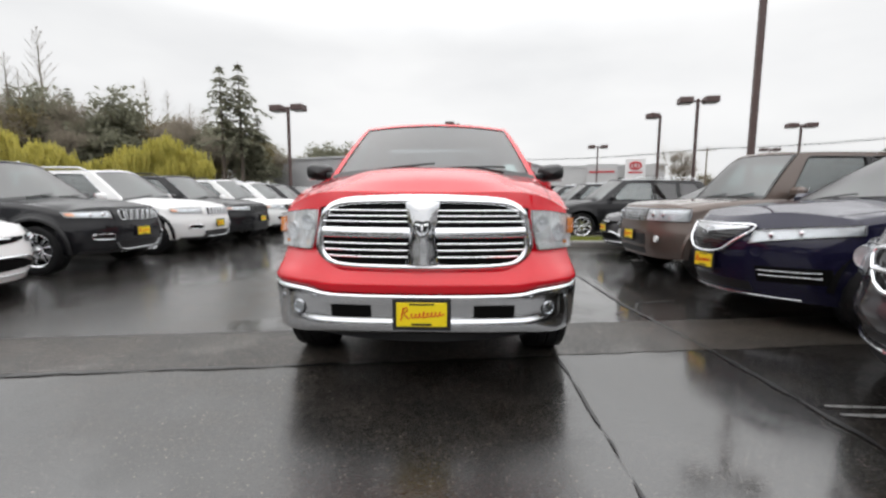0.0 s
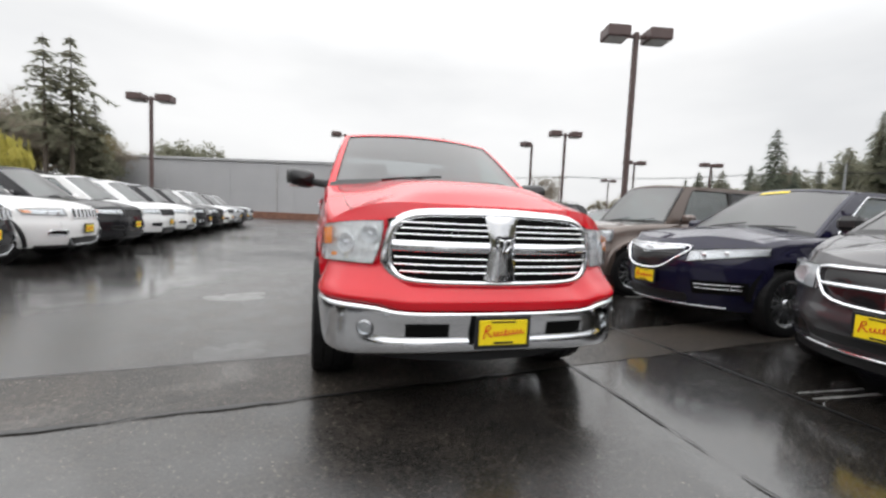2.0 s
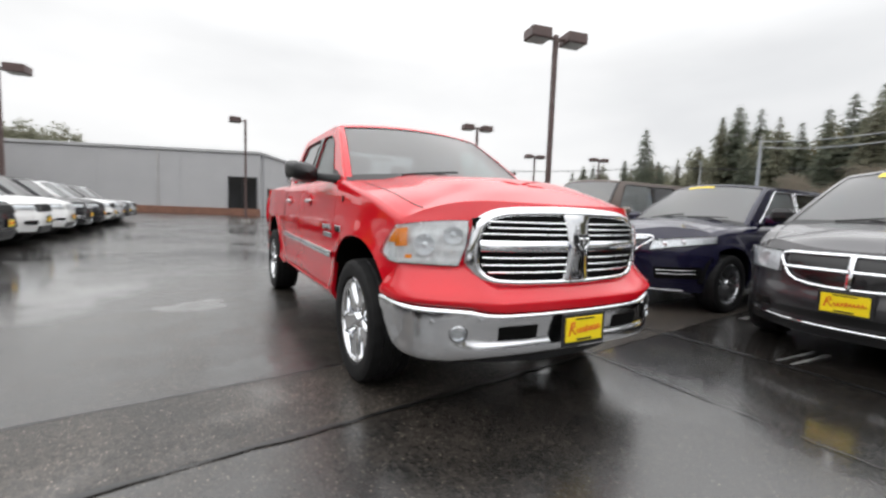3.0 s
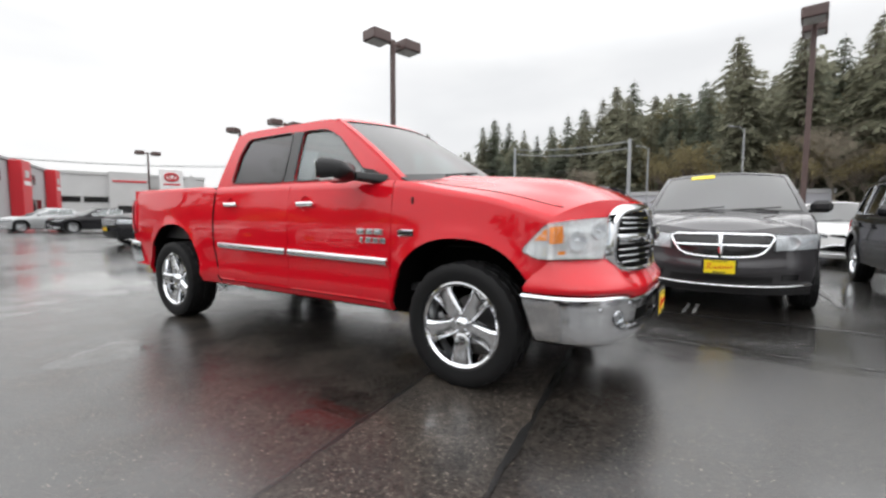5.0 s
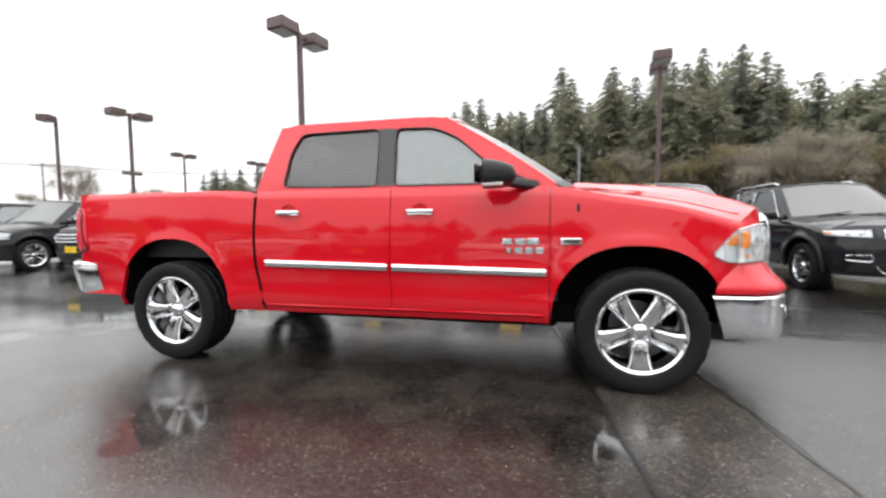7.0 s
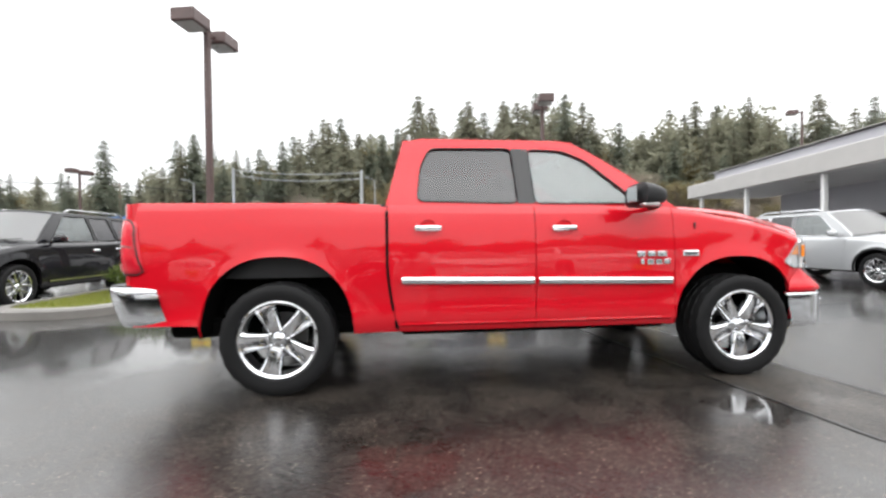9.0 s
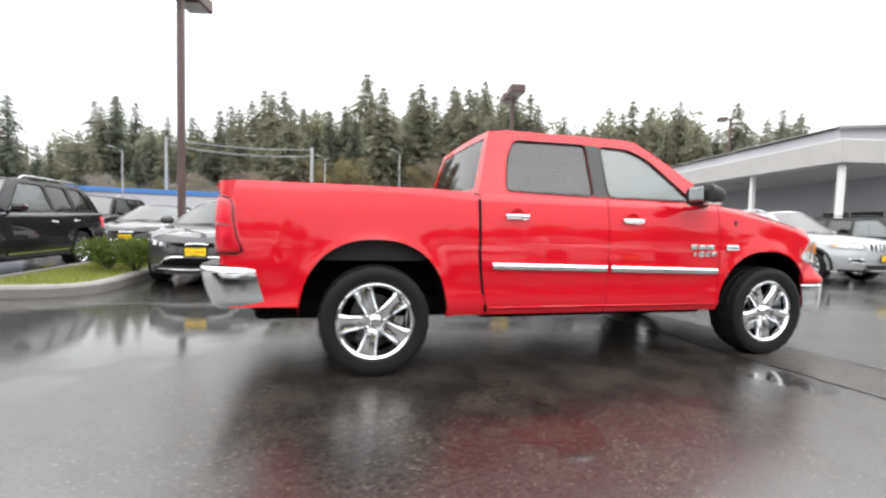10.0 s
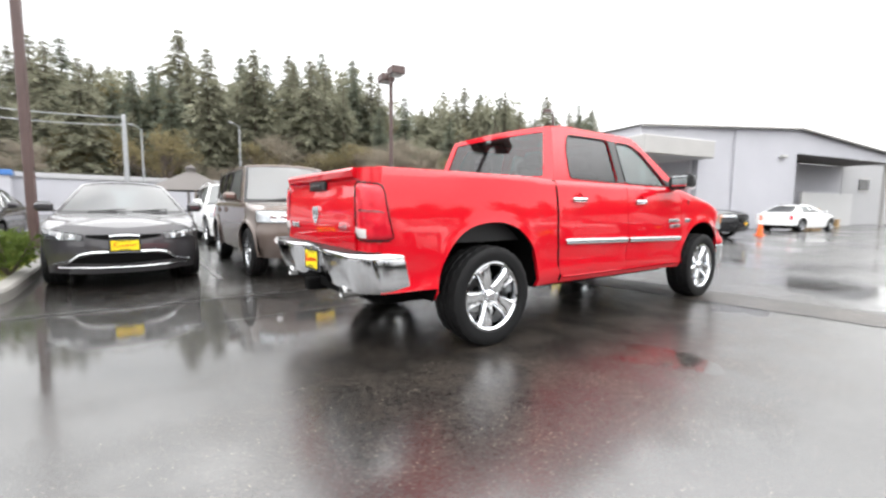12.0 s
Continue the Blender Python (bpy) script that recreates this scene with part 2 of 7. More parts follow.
class Geo:
    """Points and faces of one mesh."""

    def __init__(self):
        self.v, self.f = [], []

    def add(self, v, f):
        k = len(self.v)
        self.v += [tuple(p) for p in v]
        self.f += [tuple(i + k for i in q) for q in f]
        return self

    def grid(self, rows, flip=False, thick=None):
        """A sheet through rows of points; thick: a vector or function that gives the way of its back edge."""
        n, m = len(rows), len(rows[0])
        v = [p for r in rows for p in r]
        f = [(i * m + j, i * m + j + 1, (i + 1) * m + j + 1, (i + 1) * m + j) for i in range(n - 1) for j in range(m - 1)]
        if thick is not None:
            rim = [j for j in range(m)] + [i * m + m - 1 for i in range(1, n)] + [(n - 1) * m + j for j in range(m - 2, -1, -1)] + [i * m for i in range(n - 2, 0, -1)]
            k = len(v)
            v = v + [tuple(Vector(v[i]) + Vector(thick(v[i]) if callable(thick) else thick)) for i in rim]
            f += [(rim[(a + 1) % len(rim)], rim[a], k + a, k + (a + 1) % len(rim)) for a in range(len(rim))]
        if flip:
            f = [q[::-1] for q in f]
        return self.add(v, f)

    def box(self, c, s, b=0.0, m=None):
        """A box with chamfered edges: centre, sizes."""
        hx, hy, hz = s[0] / 2, s[1] / 2, s[2] / 2
        b = min(b, 0.45 * min(s))
        pts, faces = [], []
        if b <= 0:
            pts = [(x, y, z) for x in (-hx, hx) for y in (-hy, hy) for z in (-hz, hz)]
            faces = [(0, 1, 3, 2), (4, 6, 7, 5), (0, 4, 5, 1), (2, 3, 7, 6), (0, 2, 6, 4), (1, 5, 7, 3)]
        else:
            idx = {}
            for sx in (-1, 1):
                for sy in (-1, 1):
                    for sz in (-1, 1):
                        for a in range(3):
                            p = [sx * (hx - b), sy * (hy - b), sz * (hz - b)]
                            p[a] = (sx, sy, sz)[a] * (hx, hy, hz)[a]
                            idx[(sx, sy, sz, a)] = len(pts)
                            pts.append(tuple(p))
            for a in range(3):
                o = [k for k in range(3) if k != a]
                for s1 in (-1, 1):
                    q = []
                    for u, w in ((-1, -1), (1, -1), (1, 1), (-1, 1)):
                        k = [0, 0, 0]
                        k[a], k[o[0]], k[o[1]] = s1, u, w
                        q.append(idx[(*k, a)])
                    faces.append(tuple(q if (s1 > 0) == (a != 1) else q[::-1]))
                for u in (-1, 1):
                    for w in (-1, 1):
                        k1, k2 = [0, 0, 0], [0, 0, 0]
                        k1[a], k2[a] = -1, 1
                        for k in (k1, k2):
                            k[o[0]], k[o[1]] = u, w
                        faces.append((idx[(*k1, o[0])], idx[(*k2, o[0])], idx[(*k2, o[1])], idx[(*k1, o[1])]))
            for sx in (-1, 1):
                for sy in (-1, 1):
                    for sz in (-1, 1):
                        faces.append(tuple(idx[(sx, sy, sz, a)] for a in range(3)))
        m = m or Matrix()
        return self.add([tuple(Vector(c) + m.to_3x3() @ Vector(p)) for p in pts], faces)

    def tube(self, pts, r, n=8, closed=False, flat=1.0):
        """A rod along points; r: radius or one for each point; flat squeezes it along z."""
        pts = [Vector(p) for p in pts]
        k = len(pts)
        rings = []
        side = None
        for i, p in enumerate(pts):
            a, b = pts[(i - 1) % k] if closed or i else p, pts[(i + 1) % k] if closed or i < k - 1 else p
            t = (b - a).normalized()
            if side is None:
                side = t.cross(Vector((0, 0, 1)) if abs(t.z) < 0.9 else Vector((0, 1, 0))).normalized()
            side = (side - t * side.dot(t)).normalized()
            up = t.cross(side)
            q = r[i] if isinstance(r, (list, tuple)) else r
            rings.append([p + (side * math.cos(w) + up * math.sin(w) * flat) * q for w in (2 * math.pi * j / n for j in range(n))])
        v = [tuple(p) for g in rings for p in g]
        f = [(i * n + j, i * n + (j + 1) % n, ((i + 1) % k) * n + (j + 1) % n, ((i + 1) % k) * n + j) for i in range(k if closed else k - 1) for j in range(n)]
        if not closed:
            f += [tuple(range(n - 1, -1, -1)), tuple((k - 1) * n + j for j in range(n))]
        return self.add(v, f)

    def lathe(self, prof, n=32, c=(0, 0, 0), axis="x", wobble=None):
        """A profile of (along, radius) turned round an axis."""
        v = []
        for i, (a, r) in enumerate(prof):
            for j in range(n):
                w = 2 * math.pi * j / n
                q = r + (wobble(i, j) if wobble else 0)
                u, s = q * math.cos(w), q * math.sin(w)
                p = {"x": (a, u, s), "y": (u, a, s), "z": (u, s, a)}[axis]
                v.append((p[0] + c[0], p[1] + c[1], p[2] + c[2]))
        f = [(i * n + j, i * n + (j + 1) % n, (i + 1) * n + (j + 1) % n, (i + 1) * n + j) for i in range(len(prof) - 1) for j in range(n)]
        return self.add(v, f)

    def panel(self, loops, fn, t=0.01):
        """A plate with holes: 2D loops (outline, then holes), mapped by fn(a, b, off), t thick."""
        tri = tessellate([[Vector((a, b, 0)) for a, b in lp] for lp in loops])
        flat = [p for lp in loops for p in lp]
        k = len(flat)
        v = [fn(a, b, 0) for a, b in flat] + [fn(a, b, -t) for a, b in flat]
        f = [tuple(q) for q in tri] + [tuple(i + k for i in q[::-1]) for q in tri]
        s = 0
        for lp in loops:
            m = len(lp)
            f += [(s + i, s + (i + 1) % m, k + s + (i + 1) % m, k + s + i) for i in range(m)]
            s += m
        return self.add(v, f)


def tessellate(loops):
    from mathutils.geometry import tessellate_polygon
    return tessellate_polygon(loops)


def part(name, g, material, parent=None, label="", sharp=35, m=None):
    """Links a Geo as one mesh object under a thing or part."""
    me = bpy.data.meshes.new(name)
    me.from_pydata(g.v, [], g.f)
    bm = bmesh.new()
    bm.from_mesh(me)
    bmesh.ops.recalc_face_normals(bm, faces=bm.faces)
    bm.to_mesh(me)
    bm.free()
    if sharp:
        me.shade_smooth()
        me.set_sharp_from_angle(angle=radians(sharp))
    me.materials.append(material)
    ob = new(name, me)
    ob.parent = parent
    if m is not None:
        ob.matrix_basis = m
    return tagged(ob, label) if label else ob


def share(ob, parent, m):
    """Another object on the same mesh, with its own parts."""
    o = new(ob.name.split(".")[0], ob.data)
    o.parent, o.matrix_basis = parent, m
    if "label" in ob:
        o["label"] = ob["label"]
    for c in ob.children:
        share(c, o, c.matrix_basis.copy())
    return o


def thing(name, m, label, category, group="", kind=""):
    e = new(name)
    e.empty_display_size = 0.2
    e.matrix_basis = m
    return tagged(e, label, category, group, kind)


def rounded(pts, r=0.03, n=3):
    """Corners of a 2D loop rounded off."""
    out = []
    k = len(pts)
    for i in range(k):
        p, a, b = Vector(pts[i]), Vector(pts[i - 1]), Vector(pts[(i + 1) % k])
        da, db = (a - p), (b - p)
        s = min(r, da.length * 0.45, db.length * 0.45)
        p0, p1 = p + da.normalized() * s, p + db.normalized() * s
        for j in range(n + 1):
            t = j / n
            q = p0 * (1 - t) ** 2 + p * 2 * t * (1 - t) + p1 * t**2
            out.append((q.x, q.y))
    return out


def span(a, b, n):
    return [a + (b - a) * i / (n - 1) for i in range(n)]


# ---------- vehicles (front at y = 0, facing -y, wheels on z = 0) ----------
def wheel_set(root, s):
    """Four wheels, each with tyre, rim, spokes and hub."""
    rt, rr, wd, n = s["rt"], s["rr"], s["tyre_w"], s["spokes"]
    mat_rim = s["rim_mat"]
    hub = Geo().lathe([(-0.10, 0.02), (-0.10, rr * 0.62), (-0.085, rr * 0.62), (-0.085, 0.02)], 24)
    first = part("wheel", hub, DISC, root)
    prof = [(-wd * 0.40, rr - 0.012), (-wd * 0.5, rr + 0.015), (-wd * 0.53, (rr + rt) / 2), (-wd * 0.525, rt - 0.034), (-wd * 0.475, rt - 0.008), (-wd * 0.27, rt), (-wd * 0.25, rt - 0.010), (-wd * 0.22, rt), (-0.01, rt + 0.002), (0, rt - 0.010), (0.01, rt + 0.002),
            (wd * 0.22, rt), (wd * 0.25, rt - 0.010), (wd * 0.27, rt), (wd * 0.475, rt - 0.008), (wd * 0.525, rt - 0.034), (wd * 0.53, (rr + rt) / 2), (wd * 0.515, rr + 0.035), (wd * 0.5, rr + 0.015), (wd * 0.44, rr + 0.008), (wd * 0.40, rr - 0.012)]
    tread = (3, 4, 5, 7, 8, 10, 11, 13, 14, 15)
    part("tyre", Geo().lathe(prof, 72, wobble=lambda i, j: -0.007 if i in tread and (j + i // 3) % 3 == 0 else 0.0), RUBBER, first, sharp=28)
    rim = Geo().lathe([(wd * 0.40, rr - 0.006), (wd * 0.46, rr + 0.006), (wd * 0.47, rr - 0.004), (wd * 0.43, rr - 0.018), (wd * 0.2, rr - 0.035), (-wd * 0.4, rr - 0.03)], 48)
    part("rim", rim, mat_rim, first)
    sp = Geo()
    if s.get("bold"):
        for k in range(n):
            c, q = math.cos(2 * math.pi * k / n + math.pi / 2), math.sin(2 * math.pi * k / n + math.pi / 2)

            def at(r, w, x):
                return (x, r * c - w * q, r * q + w * c)
            rows = []
            for r, w, x in ((0.030, 0.040, wd * 0.31), (0.070, 0.050, wd * 0.36), (0.105, 0.056, wd * 0.40), (rr * 0.58, 0.062, wd * 0.425), (rr * 0.78, 0.070, wd * 0.44), (rr * 0.90, 0.084, wd * 0.435), (rr - 0.006, 0.112, wd * 0.41)):
                dip = 0.007 * min(1, max(0, (r - 0.08) / 0.05)) * min(1, max(0, (rr - r) / 0.03))
                rows.append([at(r, -w * 1.02, x - 0.055), at(r, -w, x - 0.024), at(r, -w * 0.86, x - 0.008), at(r, -w * 0.70, x), at(r, -w * 0.52, x - dip * 0.6), at(r, 0, x - dip), at(r, w * 0.52, x - dip * 0.6), at(r, w * 0.70, x), at(r, w * 0.86, x - 0.008), at(r, w, x - 0.024), at(r, w * 1.02, x - 0.055)])
            sp.grid(rows)
    else:
        for k in range(n):
            for dl in (-0.5, 0.5):
                a0, a1 = 2 * math.pi * (k + dl * 0.18) / n + math.pi / 2, 2 * math.pi * (k + dl * 0.55) / n + math.pi / 2
                rows = []
                for t, x in ((0.0, 0.30), (0.3, 0.37), (0.7, 0.41), (1.0, 0.39)):
                    a, r, w = a0 + (a1 - a0) * t, 0.04 + (rr - 0.045) * t, 0.018 - 0.004 * t
                    c, q = math.cos(a), math.sin(a)
                    rows.append([(wd * x + dx, r * c - w * e * q, r * q + w * e * c) for e, dx in ((-1, -0.04), (-1, -0.004), (-0.5, 0), (0.5, 0), (1, -0.004), (1, -0.04))])
                sp.grid(rows)
    part("spokes", sp, mat_rim, first)
    cap = Geo().lathe([(wd * 0.20, 0.090), (wd * 0.33, 0.086), (wd * 0.345, 0.060), (wd * 0.34, 0.050), (wd * 0.40, 0.043), (wd * 0.43, 0.036), (wd * 0.445, 0.022), (wd * 0.45, 0.001)], 24)
    cap = part("hub_cap", cap, mat_rim, first)
    for k in range(5):
        a = 2 * math.pi * (k + 0.5) / 5 + math.pi / 2
        at_ = (0, 0.070 * math.cos(a), 0.070 * math.sin(a))
        nut = Geo().lathe([(wd * 0.30, 0.017), (wd * 0.35, 0.017), (wd * 0.352, 0.011), (wd * 0.385, 0.010), (wd * 0.395, 0.006), (wd * 0.397, 0.0005)], 8, at_)
        if s.get("bold"):
            part("lug_nut", nut, mat_rim, cap)
    tr = s["track"]
    fwd = s.get("wheel_fwd", 0.0)
    first.matrix_basis = pose(tr, s["yf"] - fwd, rt)
    share(first, root, pose(tr, s["yr"], rt))
    for k, y in enumerate((s["yf"] - fwd, s["yr"])):
        share(first, root, pose(-tr, y, rt, 0, 0, 180) @ pose(0, 0, 0, s.get("spin", (14, 34))[k]))


def vehicle(m, s, label, category, group=""):
    """A car from its spec; returns the root and the maps of its surfaces."""
    root = thing(s["name"], m, label, category, group)
    body = s["paint"]
    hy, hz, shoulder = spline(s["width_y"]), spline(s["width_z"]), spline(s["shoulder"])
    R, zw, d0 = s["arch"], s["rt"] + 0.01, s["dfront"]
    ends = s["sill"]
    RV = {s["yf"]: s.get("arch_f", R), s["yr"]: s.get("arch_r", R)}

    def half(y, z):
        w = hy(y) + hz(z)
        for yc in (s["yf"], s["yr"]):
            r = math.hypot(y - yc, z - zw)
            if r < R + 0.35:
                w += s["flare"] * math.exp(-((max(0, r - R)) / 0.08) ** 2)
        d = shoulder(y) - z
        roll = s["roll"]
        if d < roll:
            w -= 0.55 * roll * (1 - max(d, 0) / roll) ** 2
        return w

    def arch_z(y, yc):
        return zw + RV[yc] * (1 - min(1, abs(y - yc) / R) ** 2.3) ** (1 / 2.3)

    def low(y):
        z = ends
        for yc in (s["yf"], s["yr"]):
            if abs(y - yc) < R:
                z = max(z, arch_z(y, yc))
        if y < s["yf"] - R:
            z = max(z, s["front_low"])
        if y > s["yr"] + R:
            z = max(z, s["rear_low"])
        return z

    lean = s.get("gap_lean")

    def side(sg, y, z, off=0.0):
        if lean and abs(y - lean) < 0.22 and z < 0.95:
            y -= 0.075 * ((0.95 - z) / 0.5) ** 1.6 * (1 - abs(y - lean) / 0.22)
        return (sg * (half(y, z) + off), y, z)

    def ys_of(a, b):
        ys = set(span(a, b, max(4, int((b - a) / 0.07))))
        for yc in (s["yf"], s["yr"]):
            for k in range(33):
                y = yc - R * 0.9999 * math.cos(math.pi * k / 32)
                if a < y < b:
                    ys.add(y)
            for y in (yc - R - 0.002, yc + R + 0.002):
                if a < y < b:
                    ys.add(y)
        return sorted(ys)

    nz = 15

    def strip(sg, a, b, top=None):
        rows = []
        for y in ys_of(a, b):
            z0, z1 = low(y), (top or shoulder)(y)
            zz = [z0 + (z1 - z0) * (1 - (1 - t) ** 1.35) for t in span(0, 1, nz)]
            rows.append([side(sg, y, z) for z in zz])
        return rows

    cuts = s["cuts"]  # front edge, front door, rear door, quarter, end
    names = s["cut_names"]
    for sg in (-1, 1):
        for nm, a, b in zip(names, cuts[:-1], cuts[1:]):
            g = Geo().grid(strip(sg, a + 0.003, b - 0.003), thick=(-sg * 0.03, 0, 0))
            p = part(nm, g, body, root)
            if nm == "door":
                yh, zh = b - s.get("handle_back", {}).get(b, 0.17), shoulder((a + b) / 2) - s.get("handle_drop", 0.16)
                part("handle_bowl", Geo().lathe([(-0.002, 0.001), (0.0005, 0.05), (0.001, 0.056), (-0.01, 0.062)], 16, side(sg, yh, zh, 0.0)), body, p)
                part("door_handle", Geo().box(side(sg, yh, zh, 0.022), (0.022, 0.20, 0.034), 0.009).box(side(sg, yh - 0.085, zh, 0.008), (0.02, 0.02, 0.024), 0.004).box(side(sg, yh + 0.085, zh, 0.008), (0.02, 0.02, 0.024), 0.004), s["handle_mat"], p)
        for yc in (s["yf"], s["yr"]):
            rows = []
            for k in range(25):
                a = math.pi * k / 24
                y, z = yc - (R + 0.012) * math.cos(a), max(zw + (RV[yc] + 0.012) * math.sin(a) ** 0.9, 0.2)
                rows.append([(sg * (half(y, max(z, ends)) - 0.012), y, z), (sg * (s["track"] - 0.28), y, z)])
            part("wheel_liner", Geo().grid(rows), UNDER, root)
            part("wheel_well", Geo().box((sg * (s["track"] - 0.30), yc, zw + 0.235), (0.02, 2 * R - 0.04, 0.45), 0.005), UNDER, root)
            if s.get("trim"):
                rows = []
                for k in range(25):
                    a = math.radians(-12) + math.radians(204) * k / 24
                    pts = []
                    for rr, off in ((R - 0.004, -0.01), (R - 0.004, 0.012), (R + 0.03, 0.016), (R + 0.055, 0.003)):
                        y, z = yc - rr * math.cos(a), max(zw + rr * math.sin(a), ends - 0.03)
                        pts.append(side(sg, y, z, off))
                    rows.append(pts)
                part("arch_trim", Geo().grid(rows), s["trim"], root)
    # front face
    yb, pw = s["nose"], s["nose_p"]
    bulge = spline(s["bulge"])
    zc, cw = spline(s["hood_mid"]), s["cowl"]
    zb = s["front_low"]
    n_h = s["hood_n"]

    def y_front(u):
        return yb + (d0 - yb) * abs(u) ** pw

    def z_hood(u, y):
        ysh = max(y, d0)
        zs = shoulder(ysh)
        return zs + (zc(y) - zs) * (1 - abs(u) ** n_h) + s["dome"] * math.exp(-(abs(u) / s.get("dome_w", 0.5)) ** s.get("dome_p", 4)) * min(1, max(0, (y - 0.2) * 3)) - s["dome"] * min(1, max(0, (y - 0.2) * 3)) * math.exp(-16)

    def front(x, z, off=0.0):
        w = half(d0, min(z, shoulder(d0)))
        u = max(-1, min(1, x / w))
        zt = z_hood(u, y_front(u))
        t = max(0, min(1, (z - zb) / (zt - zb)))
        slope = (d0 - yb) * pw * abs(u) ** (pw - 1) / w
        k = 1 / math.hypot(1, slope)
        nx, ny = math.copysign(slope * k, u), -k
        return (x + off * nx, y_front(u) - bulge(t) * (1 - abs(u) ** 8) + off * ny, z)

    rows = []
    us = [math.copysign(1 - (1 - abs(q)) ** 1.5, q) for q in span(-1, 1, 37)]
    for u in us:
        zt = z_hood(u, y_front(u))
        r = []
        for t in span(0, 1, 17):
            z = zb + (zt - zb) * t
            w = half(d0, min(z, shoulder(d0)))
            slope = 1 - abs(u) ** 8
            r.append((u * w, y_front(u) - bulge(t) * slope, z))
        rows.append(r)
    part("front_bumper" if not s.get("truck") else "front_panel", Geo().grid(rows, thick=(0, 0.05, 0)), body, root)
    # hood
    rows = []
    for u in us:
        r = []
        y0, y1 = y_front(u) + 0.002, cw + s["cowl_sweep"] * u * u
        for t in span(0, 1, 22):
            y = y0 + (y1 - y0) * t
            r.append((u * half(max(y, d0), shoulder(max(y, d0))) if y >= d0 else u * half(d0, shoulder(d0)), y, z_hood(u, y)))
        rows.append(r)
    part("hood", Geo().grid(rows, thick=(0, 0, -0.02)), body, root)
    for sg in (-1, 1):
        u = sg * (1 - (2 / 9) ** 1.5)
        line = []
        for t in span(0, 1, 22)[1:-2]:
            y = y_front(u) + 0.002 + (cw + s["cowl_sweep"] * u * u - y_front(u) - 0.002) * t
            line.append((u * half(max(y, d0), shoulder(max(y, d0))), y, z_hood(u, y) + 0.001))
        part("hood_gap", Geo().tube(line, 0.0032, 5), GLOSSBLACK, root)
    # cabin top
    ya, yr0, yr1, yt, zr, zre, hr = s["ya"], s["yr0"], s["yr1"], s["yt"], s["zr"], s["zre"], s["hr"]
    hrr = s.get("hr_rear", hr)

    def x_side(y, z):
        zbelt = shoulder(y)
        hb = half(y, zbelt)
        ht = hr + (hrr - hr) * max(0, min(1, (y - yr0) / (yr1 - yr0)))
        t = max(0, min(1.1, (z - zbelt) / (zre - zbelt)))
        return hb + (ht - hb) * t**1.12

    def glasshouse(sg):
        return lambda y, z, off: (sg * (x_side(y, z) + off), y, z)

    top = [(ya, shoulder(ya))] + [(ya + (yr0 - ya) * t, shoulder(ya) + (zre - shoulder(ya)) * (t + 0.10 * t * (1 - t))) for t in span(0.12, 0.94, 8)]
    top += [(yr0 + 0.06, zre + 0.006)] + [(yr0 + (yr1 - yr0) * t, zre + 0.012 + 0.0 * t) for t in span(0.15, 0.9, 6)] + [(yr1, zre + s.get("tail_dz", 0.0))]
    back = [(yr1 + (yt - yr1) * t, zre + s.get("tail_dz", 0.0) + (shoulder(yt) - zre - s.get("tail_dz", 0.0)) * t) for t in span(0.15, 1, 6)]
    base = [(y, shoulder(y)) for y in span(yt - 0.05, ya + 0.05, 14)]
    for sg in (-1, 1):
        loops = [top + back + base] + [rounded(w, 0.05) for w in s["windows"]]
        part("cab_side", Geo().panel(loops, glasshouse(sg), 0.035), body, root, sharp=50)
        if s.get("pillar"):
            for q in s["pillar"]:
                part("pillar_trim", Geo().panel([q], lambda y, z, off, sg=sg: (sg * (x_side(y, z) + 0.004 + off), y, z), 0.008), GLOSSBLACK, root)
        for k, w in enumerate(s["windows"]):
            g = Geo().panel([rounded([(y, z) for y, z in w], 0.05)], lambda y, z, off, sg=sg: (sg * (x_side(y, z) - 0.012 + off), y, z), 0.005)
            pane = part("side_window", g, WINDOW if k == 0 else s["rear_glass"], root)
            loop = [glasshouse(sg)(y, z, 0.003) for y, z in rounded(w, 0.05)]
            part("window_seal", Geo().tube(loop, s.get("seal_r", 0.008), 6, True), s["seal"], pane)

    def edge(u, y, z, yin, hw_):
        return (u * hw_, y - yin * (1 - u * u), z)

    hb_a = x_side(ya, shoulder(ya))
    us2 = span(-1, 1, 17)

    def ws_pt(u, t):
        b = Vector((u * (hb_a - 0.015), (cw + 0.03) + (ya - cw - 0.03) * u * u, z_hood(0, cw) - 0.03 + (shoulder(ya) - z_hood(0, cw) + 0.03) * u * u))
        e = Vector((u * (hr - 0.015), yr0 - s["ws_bow"] * (1 - u * u), zre + (zr - zre) * (1 - u * u) * 0.85))
        p = b.lerp(e, t)
        p.z += 0.10 * t * (1 - t) * (shoulder(ya) * 0 + 0.5)
        p.y -= 0.05 * t * (1 - t)
        return p
    ws = part("windshield", Geo().grid([[tuple(ws_pt(u, t)) for t in span(0, 1, 9)] for u in us2]), WETGLASS, root)
    ws.visible_shadow = False
    part("windshield_border", Geo().tube([ws_pt(u * 0.955, 0.95) for u in us2], 0.006, 6).tube([ws_pt(-0.955, t) for t in span(0, 0.95, 7)], 0.007, 6).tube([ws_pt(0.955, t) for t in span(0, 0.95, 7)], 0.007, 6), PLASTIC, root)
    lift = Vector((0, -0.006, 0.006))
    part("roof_header", Geo().grid([[tuple(ws_pt(u, t) + lift) for t in (0.952, 0.98, 1.003)] for u in us2], thick=(0, 0.012, -0.012)), body, root)
